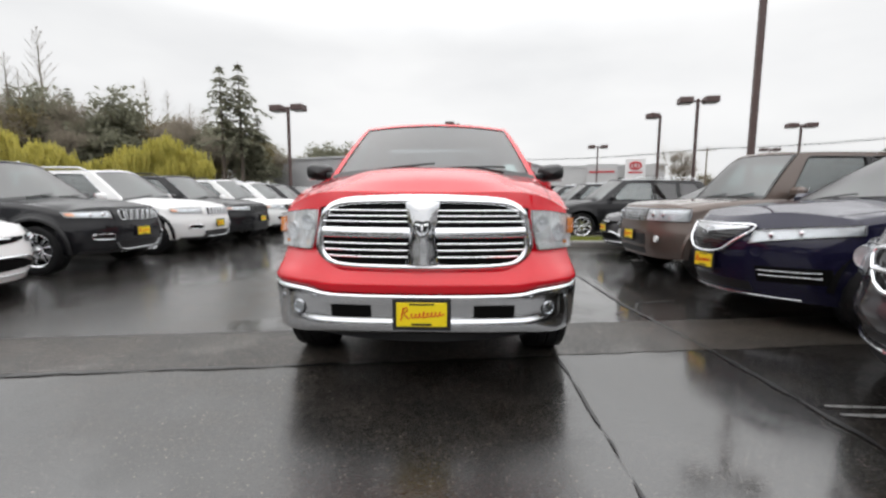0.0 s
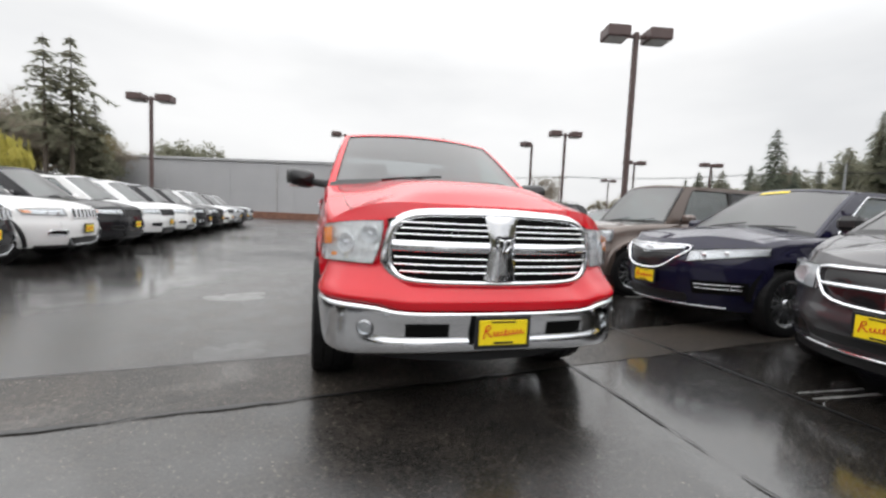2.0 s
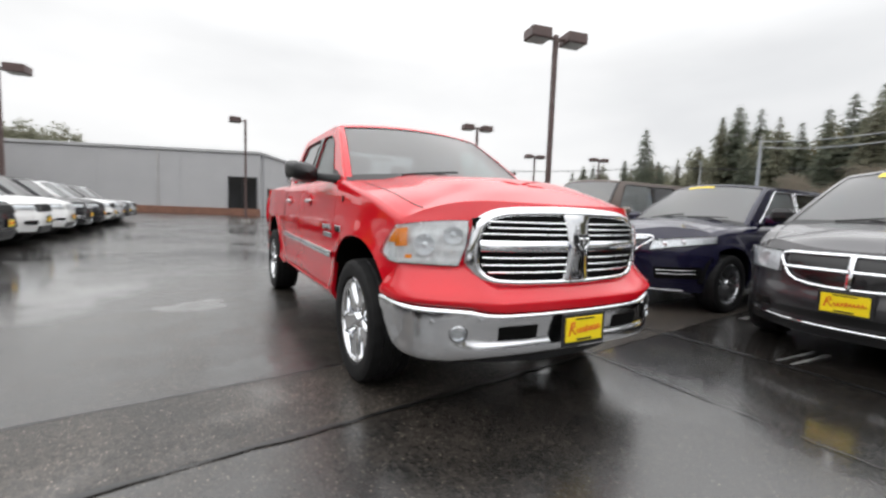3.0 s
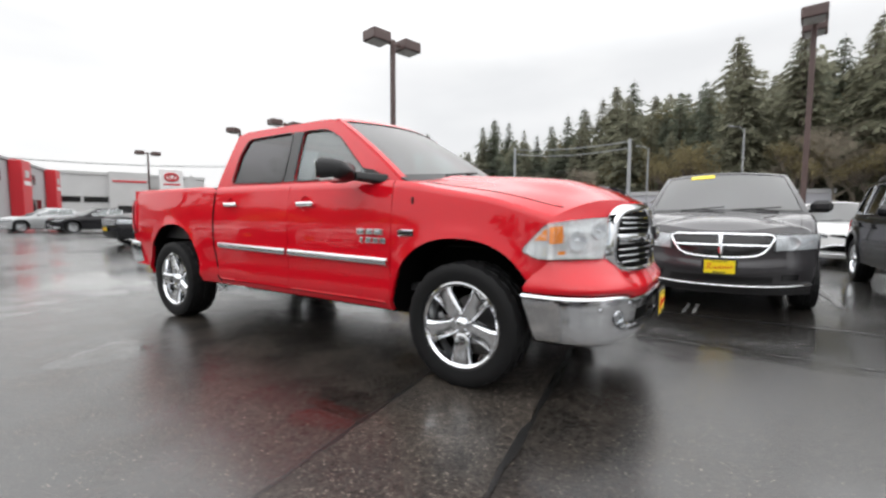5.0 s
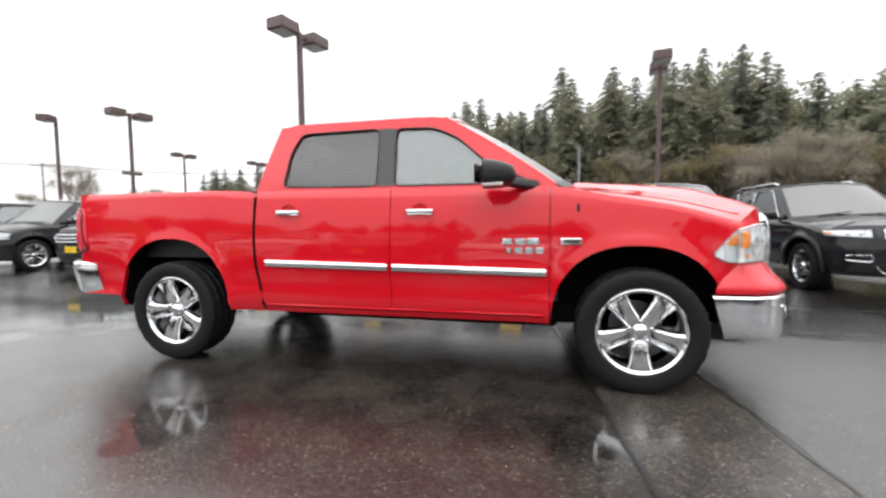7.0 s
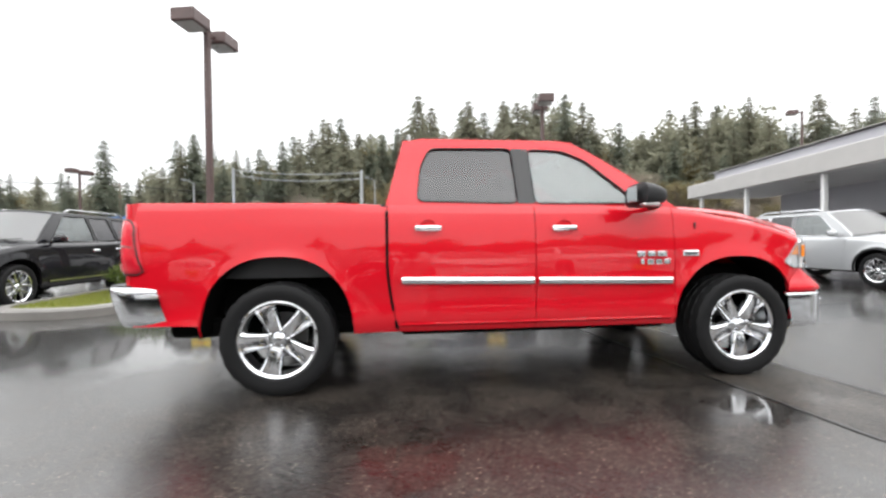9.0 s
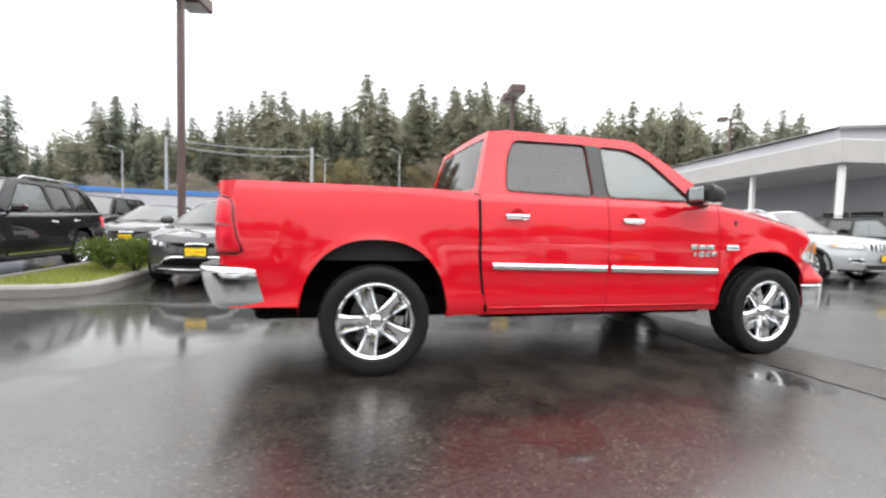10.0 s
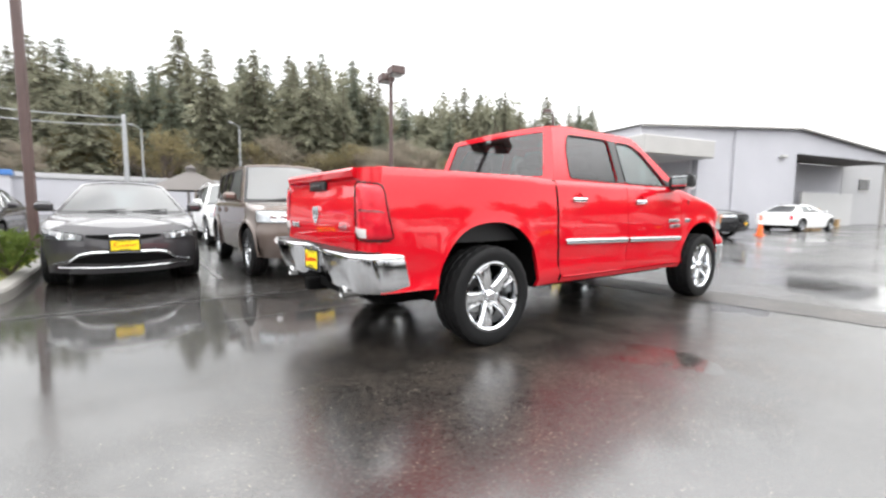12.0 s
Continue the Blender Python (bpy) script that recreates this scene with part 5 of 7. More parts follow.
        h = part("headlight", Geo().grid([[lens_at(q, t, 0.008 + 0.012 * abs((q * 4 + 0.5 * t) % 1 - 0.5) + 0.006 * abs((t * 3) % 1 - 0.5)) for t in span(0, 1, 19)] for q in span(0, 1, 51)], thick=back), REFLECTOR, root, "clear headlight with chrome reflector")
        part("lamp_return", Geo().grid([[side(sg, y, z, 0.004) for z in span(low_z(y), top_z(y), 5)] for y in span(0.422, 0.578, 9)], thick=(-sg * 0.02, 0, 0)), REFLECTOR, h)
        for q_, t_, r in ((0.22, 0.68, 0.052), (0.62, 0.46, 0.058)):
            c = Vector(lens_at(q_, t_, 0.022))
            e1, e2 = Vector(lens_at(q_ - 0.05, t_, 0.022)), Vector(lens_at(q_ + 0.05, t_, 0.022))
            yaw = math.degrees(math.atan2(e2.y - e1.y, e2.x - e1.x)) - (0 if sg > 0 else 180)
            bowl = part("lamp_bowl", Geo().lathe([(0.010, r), (0.0, r), (0.0, r * 0.95), (0.005, r * 0.55), (0.006, r * 0.30), (0.003, r * 0.22), (0.002, 0.001)], 20, (0, 0, 0), "y"), LAMPBOWL, h, m=pose(*c, 0, 0, yaw))
            part("bowl_rim", Geo().tube([(r * math.cos(a), 0.001, r * math.sin(a)) for a in (2 * math.pi * k / 24 for k in range(24))], 0.002, 5, True), REFLECTOR, bowl)
        part("inner_trim", Geo().grid([[lens_at(q, t, 0.016) for t in (0.02, 0.10)] for q in span(0.03, 0.95, 12)], thick=back), REFLECTOR, h)
        part("marker_lamp", Geo().grid([[lens_at(q, t, 0.030) for t in span(0.44, 0.90, 4)] for q in span(0.85, 0.995, 5)], thick=back), AMBER, h, "amber marker")
        part("marker_return", Geo().grid([[side(sg, y, z, 0.010) for z in span(0.962, top_z(y) - 0.024, 4)] for y in span(0.423, 0.512, 6)], thick=(-sg * 0.02, 0, 0)), AMBER, h)
        part("turn_lamp", Geo().grid([[lens_at(q, t, 0.012) for t in span(0.12, 0.22, 3)] for q in span(0.74, 0.88, 6)], thick=back), AMBER, h)
        part("lens", Geo().grid([[lens_at(q, t, 0.036) for t in span(0, 1, 8)] for q in span(0, 1, 16)], thick=(0, 0.012, 0)), CLEAR, h)
        part("lens_return", Geo().grid([[side(sg, y, z, 0.018) for z in span(low_z(y), top_z(y), 5)] for y in span(0.41, 0.582, 9)], thick=(-sg * 0.02, 0, 0)), CLEAR, h)
        edge = [lens_at(0, t, 0.022) for t in span(0, 1, 6)] + [lens_at(q, 1, 0.022) for q in span(0.1, 1, 8)] + [side(sg, y, top_z(y), 0.014) for y in span(0.43, 0.580, 6)] + [side(sg, y, low_z(y), 0.014) for y in span(0.580, 0.43, 6)] + [lens_at(q, 0, 0.022) for q in span(1, 0.1, 8)]
        part("lamp_gasket", Geo().tube(edge, 0.0022, 5, True), PLASTIC, h)
    # chrome front bumper under a painted valance that juts out like a shelf
    b_top = spline([(0, 0.622), (0.5, 0.625), (0.60, 0.632), (0.68, 0.650), (0.80, 0.658), (1.0, 0.660)])
    b_low = spline([(0, 0.375), (0.5, 0.372), (0.8, 0.366), (1.0, 0.372)])

    def plan_at(u, end):
        a = abs(u) * math.pi / 2
        return 0.982 * math.sin(a) ** 0.70 * (1 if u >= 0 else -1), -0.022 + (end + 0.022) * (1 - math.cos(a) ** 0.70)

    def bump_at(u, t, off=0.0):
        x0 = plan_at(u, 0.5)[0]
        zt, zl = b_top(abs(x0)), b_low(abs(x0))
        z = zl + (zt - zl) * t
        x, y = plan_at(u, 0.44 + (z - 0.37) * 0.30)
        ledge = max(0.0, min(1.0, (0.80 - abs(x)) / 0.15))
        prof = spline([(0, 0.06), (0.06, 0.028), (0.16, 0.012), (0.27, 0.006), (0.34, 0.010), (0.40, 0.020), (0.60, 0.014), (0.86, 0.003), (0.94, 0.002), (0.985, 0.012), (1, 0.03)])(t)
        plain = spline([(0, 0.05), (0.06, 0.035), (0.3, 0.020), (0.6, 0.010), (0.86, 0.002), (0.94, 0.002), (0.985, 0.012), (1, 0.03)])(t)
        e = 0.02
        p0, p1 = plan_at(max(-1, u - e), 0.5), plan_at(min(1, u + e), 0.5)
        n = Vector((p1[1] - p0[1], -(p1[0] - p0[0]), 0)).normalized()
        return tuple(Vector((x, y, z)) + n * (off - plain - (prof - plain) * ledge))

    def valance_at(u, s_):
        x0, y0 = plan_at(u, 0.52)
        ease = max(0.0, min(1.0, (abs(x0) - 0.50) / 0.18))
        z0 = 0.760 + 0.094 * ease * ease * (3 - 2 * ease)
        f = Vector(front(x0 * 0.936, z0, 0.003))
        b = Vector((x0, y0, b_top(abs(x0)) + 0.004))
        cr = 0.66 + 0.22 * ease
        k = spline([(0, 0), (cr * 0.5, 0.50), (cr * 0.88, 0.93), (cr, 1.0), (cr + (1 - cr) * 0.5, 0.98), (1, 0.94)])(s_)
        p = f.lerp(b, k)
        p.z = z0 + (b.z - z0) * s_
        return tuple(p)
    part("front_valance", Geo().grid([[valance_at(u, s_) for s_ in span(0, 1, 25)] for u in span(-1, 1, 61)], thick=(0, 0.05, 0)), RED, root, sharp=70)
    bm_ = part("front_bumper", Geo().grid([[bump_at(u, t) for t in span(0, 1, 21)] for u in span(-1, 1, 61)], thick=(0, 0.06, 0)), BUMPER, root, "bright chrome front bumper", sharp=70)
    for sg in (-1, 1):
        def slot(u, t):
            return bump_at(u, t, 0.004)
        part("bumper_slot", Geo().grid([[slot(sg * u, t) for t in span(0.42, 0.72 - 0.35 * max(0, u - 0.235), 5)] for u in span(0.115, 0.275, 8)], thick=(0, 0.03, 0)), UNDER, bm_)
        c = Vector(bump_at(sg * 0.47, 0.55, 0.0))
        nrm = (Vector(bump_at(sg * 0.47, 0.55, 0.1)) - c).normalized()
        ang = math.degrees(math.atan2(nrm.x, -nrm.y))
        fog = part("fog_light", Geo().lathe([(0.02, 0.050), (-0.006, 0.048), (-0.008, 0.044), (0.012, 0.034), (0.018, 0.016), (0.004, 0.010), (0.002, 0.001)], 24, (0, 0, 0), "y"), SATIN, bm_, m=pose(*c, 0, 0, ang) @ Matrix.Diagonal((0.82, 1, 0.82, 1)))
        part("fog_lens", Geo().lathe([(-0.007, 0.044), (-0.012, 0.03), (-0.014, 0.001)], 24, (0, 0, 0), "y"), CLEAR, fog)
        part("fog_pocket", Geo().lathe([(0.004, 0.050), (-0.003, 0.056), (0.004, 0.062)], 28, (0, 0, 0), "y"), PLASTIC, fog)
        for uu, tt in ((0.36, 0.84), (0.62, 0.72)):
            q = Vector(bump_at(sg * uu, tt, 0.0))
            part("parking_sensor", Geo().lathe([(0.01, 0.014), (-0.006, 0.013), (-0.008, 0.001)], 14, (0, 0, 0), "y"), SATIN, bm_, m=pose(*q, 0, 0, ang))
    part("air_dam", Geo().grid([[(0.86 * math.sin(u * math.pi / 2), 0.12 + 0.40 * (1 - math.cos(u * math.pi / 2)), z) for z in (0.46, 0.38, 0.30 + 0.05 * u * u)] for u in span(-1, 1, 25)], thick=(0, 0.03, 0)), PLASTIC, root)
    dealer_plate(root, (0, -0.060, 0.515), 0, 0.285, 0.14)
    # doors: mouldings, badges
    for sg in (-1, 1):
        for a, b in ((1.585, 2.66), (2.70, 3.70)):
            ml = part("side_moulding", Geo().grid([[side(sg, y, z + 0.018 * (y - 1.6), o) for z, o in ((0.750, 0.0), (0.752, 0.016), (0.765, 0.022), (0.785, 0.022), (0.800, 0.014), (0.802, 0.0))] for y in span(a, b, 14)], thick=(-sg * 0.005, 0, 0)), CHROME, root, "chrome side moulding")
        for k, (y0, wd_) in enumerate(((1.84, 0.075), (1.755, 0.075), (1.67, 0.09))):
            part("badge_bar", Geo().box(side(sg, y0, 0.985, 0.006), (0.010, wd_ * 0.92, 0.042), 0.004).box(side(sg, y0, 0.985, 0.009), (0.010, wd_ * 0.4, 0.014), 0.003), SATIN, root)
        for k in range(4):
            part("badge_bar", Geo().box(side(sg, 1.83 - 0.068 * k, 0.925, 0.006), (0.010, 0.054 if k else 0.03, 0.040), 0.004), SATIN, root)
        part("fender_badge", Geo().box(side(sg, 1.425, 0.985, 0.006), (0.010, 0.135, 0.045), 0.004), CHROME, root)
        part("fender_badge_bar", Geo().box(side(sg, 1.425, 0.985, 0.011), (0.006, 0.10, 0.016), 0.002), GLOSSBLACK, root)
        # mirror with arm and lamp
        hm = half(1.78, 1.36)
        cap = []
        for q in span(0, 1, 9):
            grow = (1 - (1 - q) ** 2.4) ** 0.6 * (1 if q < 0.99 else 0.93)
            ring_ = []
            for a in (2 * math.pi * j / 20 for j in range(21)):
                c_, s_ = math.cos(a), math.sin(a)
                e_ = (abs(c_) ** 4 + abs(s_) ** 4) ** (-1 / 4)
                ring_.append((sg * (hm + 0.215 + 0.02 * q + 0.122 * c_ * e_ * (0.45 + 0.55 * grow)), 1.772 + 0.236 * q - 0.02 * c_, 1.408 + 0.017 * q + 0.084 * s_ * e_ * (0.32 + 0.68 * grow) + 0.012 * c_))
            cap.append(ring_)
        cap[0] = [(sg * (hm + 0.212), 1.764, 1.406)] * 21
        cap[-1] = [(sg * (hm + 0.235), 2.010, 1.425)] * 21
        arm = [[(sg * (hm - 0.03 + 0.16 * q), 1.66 + 0.19 * q + dy * (0.055 - 0.015 * q), 1.362 + 0.022 * q + dz * (0.036 - 0.006 * q)) for dy, dz in ((-1, -0.6), (-1, 0.6), (-0.5, 1), (0.5, 1), (1, 0.6), (1, -0.6), (0.5, -1), (-0.5, -1), (-1, -0.6))] for q in span(0, 1, 6)]
        mir = part("door_mirror", Geo().grid(cap).grid(arm), PLASTIC, root, "large black plastic door mirror", sharp=60)
        part("mirror_glass", Geo().box((0, 0, 0), (0.175, 0.006, 0.115), 0.002), CHROME, mir, m=pose(sg * (hm + 0.232), 2.012, 1.426, -2, 0, sg * 8))
        part("mirror_lamp", Geo().box((sg * (hm + 0.285), 1.91, 1.352), (0.09, 0.13, 0.022), 0.009), WHITELENS, mir)
        part("mirror_base", Geo().panel([[(1.62, 1.365), (1.82, 1.385), (1.90, 1.46), (1.78, 1.44)]], lambda y, z, off: (sg * (x_side(y, z) + 0.008 + off), y, z), 0.012), PLASTIC, mir)
        # fender nick: small antenna base and fuel door line
        part("fender_stud", Geo().box(side(sg, 1.38, 1.205, 0.004), (0.012, 0.018, 0.05), 0.005), PLASTIC, root)
        part("sill_step", Geo().grid([[side(sg, y, z, o) for z, o in ((0.47, 0.002), (0.485, 0.012), (0.50, 0.002))] for y in span(1.60, 3.76, 20)]), RED, root)
    part("front_skirt", Geo().box((0, 2.6, 0.40), (1.5, 2.2, 0.08), 0.02), UNDER, root)
    part("antenna_fin", Geo().grid([[(0.36 + w_ * (1 - t) * 0.5, 2.50 + 0.10 * t + q * 0.10 * (1 - 0.6 * t), 1.935 + 0.085 * t) for t in span(0, 1, 4)] for q, w_ in ((0, 0), (0.4, 0.03), (1, 0.02), (0.4, -0.03), (0, 0))]), PLASTIC, root)
    # roof clearance and rear lamps, sticker behind the windshield
    part("inspection_sticker", Geo().grid([[tuple(ws_pt(u, t) + Vector((0, 0.02, -0.01))) for t in (0.06, 0.22)] for u in (0.74, 0.86)], thick=(0, 0.002, 0)), STICKER, root)
    part("stop_lamp", Geo().box((0, 3.655, 1.902), (0.36, 0.03, 0.022), 0.008), REDLENS, root)
    for sg in (-1, 1):
        part("bed_gap", Geo().grid([[side(sg, y, z, 0.0025) for z in span(0.45, 1.365, 18)] for y in (3.790, 3.812)], thick=(-sg * 0.004, 0, 0)), UNDER, root)
    # cargo bed
    bed = part("cargo_bed", Geo().box((0, 4.68, 0.86), (1.62, 1.70, 0.04)).box((0, 3.83, 1.08), (1.86, 0.03, 0.58)).box((-0.86, 4.69, 1.1), (0.03, 1.70, 0.52)).box((0.86, 4.69, 1.1), (0.03, 1.70, 0.52)), PLASTIC, root)
    for sg in (-1, 1):
        part("bed_rail", Geo().box((sg * 0.865, 4.70, 1.362), (0.075, 1.72, 0.024), 0.009), PLASTIC, bed)
    part("wheel_housing", Geo().box((-0.72, 4.58, 1.0), (0.26, 1.1, 0.26), 0.06).box((0.72, 4.58, 1.0), (0.26, 1.1, 0.26), 0.06), PLASTIC, bed)
    tg = part("tailgate", Geo().grid([[(u * 0.745, 5.655 + o, z) for z, o in ((0.78, -0.01), (0.83, 0.0), (1.0, 0.012), (1.2, 0.0), (1.25, -0.022), (1.30, -0.022), (1.32, 0.012), (1.362, 0.022), (1.382, 0.004), (1.384, -0.06))] for u in span(-1, 1, 17)], thick=(0, -0.05, 0)), RED, root)
    part("tailgate_handle", Geo().box((0, 5.645, 1.275), (0.36, 0.03, 0.075), 0.01).box((0, 5.662, 1.27), (0.22, 0.02, 0.03), 0.008), PLASTIC, tg)
    part("tailgate_badge", Geo().panel([rounded([(x * 1.5, 1.04 + (z - 0.99) * 1.5) for x, z in sh], 0.03)], lambda x, z, off: (x, 5.675 + off, z), 0.012), CHROME, tg)
    fx = bpy.data.curves.new("drive_badge", "FONT")
    fx.body, fx.size, fx.extrude, fx.align_x = "4X4", 0.085, 0.004, "CENTER"
    fb = new("drive_badge", fx)
    fx.materials.append(CHROME)
    fb.parent, fb.matrix_basis = tg, pose(-0.58, 5.676, 0.94, 90, 0, 180)
    part("name_bars", Geo().box((0.55, 5.672, 0.945), (0.22, 0.01, 0.045), 0.004), SATIN, tg)
    for sg in (-1, 1):
        rows = []
        plan = ((0.752, 5.645), (0.80, 5.646), (0.85, 5.645), (0.90, 5.635), (0.935, 5.605), (0.955, 5.56), (0.962, 5.51), (0.965, 5.47))
        for k, (x, y) in enumerate(plan):
            f = k / (len(plan) - 1)
            lo = 0.885 + 0.02 * max(0, abs(f - 0.5) * 2 - 0.8) * 5
            hi = 1.285 - 0.028 * f - 0.045 * max(0, (f - 0.75) / 0.25) ** 2 - 0.02 * max(0, 1 - f / 0.1)
            rows.append([(sg * (x - 0.02 * max(0, (z - 1.0) / 0.3) + 0.006 + 0.012 * abs(math.sin(math.pi * (z - lo) / (hi - lo))) ** 0.5), y + 0.004 + 0.06 * max(0, f - 0.6) / 0.4 * (z - lo) / (hi - lo) + 0.012 * abs(math.sin(math.pi * (z - lo) / (hi - lo))) ** 0.5, z) for z in span(lo, hi, 11)])
        tl = part("tail_light", Geo().grid(rows, thick=(-sg * 0.05, -0.03, 0)), REDLENS, root, "red tail light with a clear reversing lamp", sharp=80)
        part("lamp_bezel", Geo().tube([r[0] for r in rows] + [rows[-1][q] for q in (3, 5, 8)] + [r[-1] for r in rows[::-1]] + [rows[0][q] for q in (8, 5, 3)], 0.006, 6, True), GLOSSBLACK, tl)
        part("reverse_lamp", Geo().grid([[(r[q][0] + sg * 0.002, r[q][1] + 0.006, r[q][2] + (0.016 if q == 0 else 0)) for q in (0, 1, 2)] for r in rows[:4]], thick=(-sg * 0.02, -0.01, 0)), WHITELENS, tl)
        part("lamp_ring", Geo().grid([[(r[q][0] + sg * 0.002, r[q][1] + 0.003, r[q][2] - (0.025 if q == 6 else 0)) for q in (5, 6)] for r in rows[1:7]], thick=(-sg * 0.01, -0.01, 0)), CRIMSON, tl)
        part("bed_corner", Geo().grid([[(sg * (x - 0.02 * max(0, (z - 1.0) / 0.3)), y, z) for z in (0.62, 0.7, 0.88, 1.08, 1.28, 1.35, 1.378)] for x, y in ((0.752, 5.640), (0.85, 5.640), (0.90, 5.630), (0.932, 5.60), (0.95, 5.555))], thick=(-sg * 0.02, -0.03, 0)), RED, root, sharp=80)
    # rear bumper, step, plate, exhausts
    half_plan = [(0.26, 5.72), (0.29, 5.755), (0.34, 5.785), (0.50, 5.79), (0.64, 5.788), (0.76, 5.784)] + [(0.80 + 0.172 * math.sin(a), 5.61 + 0.172 * math.cos(a)) for a in (math.pi / 2 * k / 12 for k in range(13))] + [(0.972, 5.55), (0.972, 5.49), (0.970, 5.42)]
    REAR_PLAN = [(-x, y) for x, y in half_plan[::-1]] + half_plan
    rear_rows, step_rows = [], []
    for k, (x, y) in enumerate(REAR_PLAN):
        p0, p1 = REAR_PLAN[max(0, k - 1)], REAR_PLAN[min(len(REAR_PLAN) - 1, k + 1)]
        n = Vector((-(p1[1] - p0[1]), p1[0] - p0[0])).normalized()
        rear_rows.append([(x + n.x * o, y + n.y * o - 0.075 * (0.80 - z) / 0.28, z) for z, o in ((0.515, -0.03), (0.528, -0.016), (0.56, -0.009), (0.60, -0.005), (0.66, -0.001), (0.71, 0.0), (0.755, -0.001), (0.778, -0.005), (0.793, -0.014), (0.80, -0.03), (0.80, -0.12))])
        step_rows.append([(x + n.x * o, y + n.y * o, 0.806) for o in (-0.022, -0.06, -0.16)])
    rb = part("rear_bumper", Geo().grid(rear_rows, thick=(0, -0.02, 0)), BUMPER, root, "chrome rear step bumper", sharp=60)
    part("bumper_step", Geo().grid(step_rows, thick=(0, 0, -0.012)), PLASTIC, rb)
    dealer_plate(root, (0, 5.715, 0.675), 0, 0.285, 0.14, 180)
    part("hitch", Geo().box((0, 5.66, 0.47), (0.11, 0.20, 0.10), 0.012).box((0, 5.62, 0.50), (1.1, 0.08, 0.08), 0.012), UNDER, root)
    for sg in (-1, 1):
        part("exhaust_tip", Geo().lathe([(5.30, 0.043), (5.705, 0.045), (5.71, 0.042), (5.705, 0.038), (5.4, 0.036)], 20, (sg * 0.63, 0, 0.50), "y"), STEEL, root)
    part("chassis", Geo().box((-0.45, 3.3, 0.47), (0.09, 4.4, 0.14), 0.02).box((0.45, 3.3, 0.47), (0.09, 4.4, 0.14), 0.02).tube([(-0.80, 4.58, 0.405), (0.80, 4.58, 0.405)], 0.05, 10).tube([(-0.8, 1.02, 0.405), (0.8, 1.02, 0.405)], 0.045, 10)
         .lathe([(4.40, 0.05), (4.45, 0.13), (4.62, 0.15), (4.74, 0.08)], 14, (0, 0, 0.405), "y").box((0.1, 2.4, 0.42), (0.5, 0.9, 0.2), 0.06).tube([(-0.55, 3.0, 0.40), (-0.55, 4.9, 0.46), (-0.63, 5.4, 0.515)], 0.035, 8).box((-0.28, 3.25, 0.45), (0.3, 0.9, 0.22), 0.05), UNDER, root)
    return root


pickup()


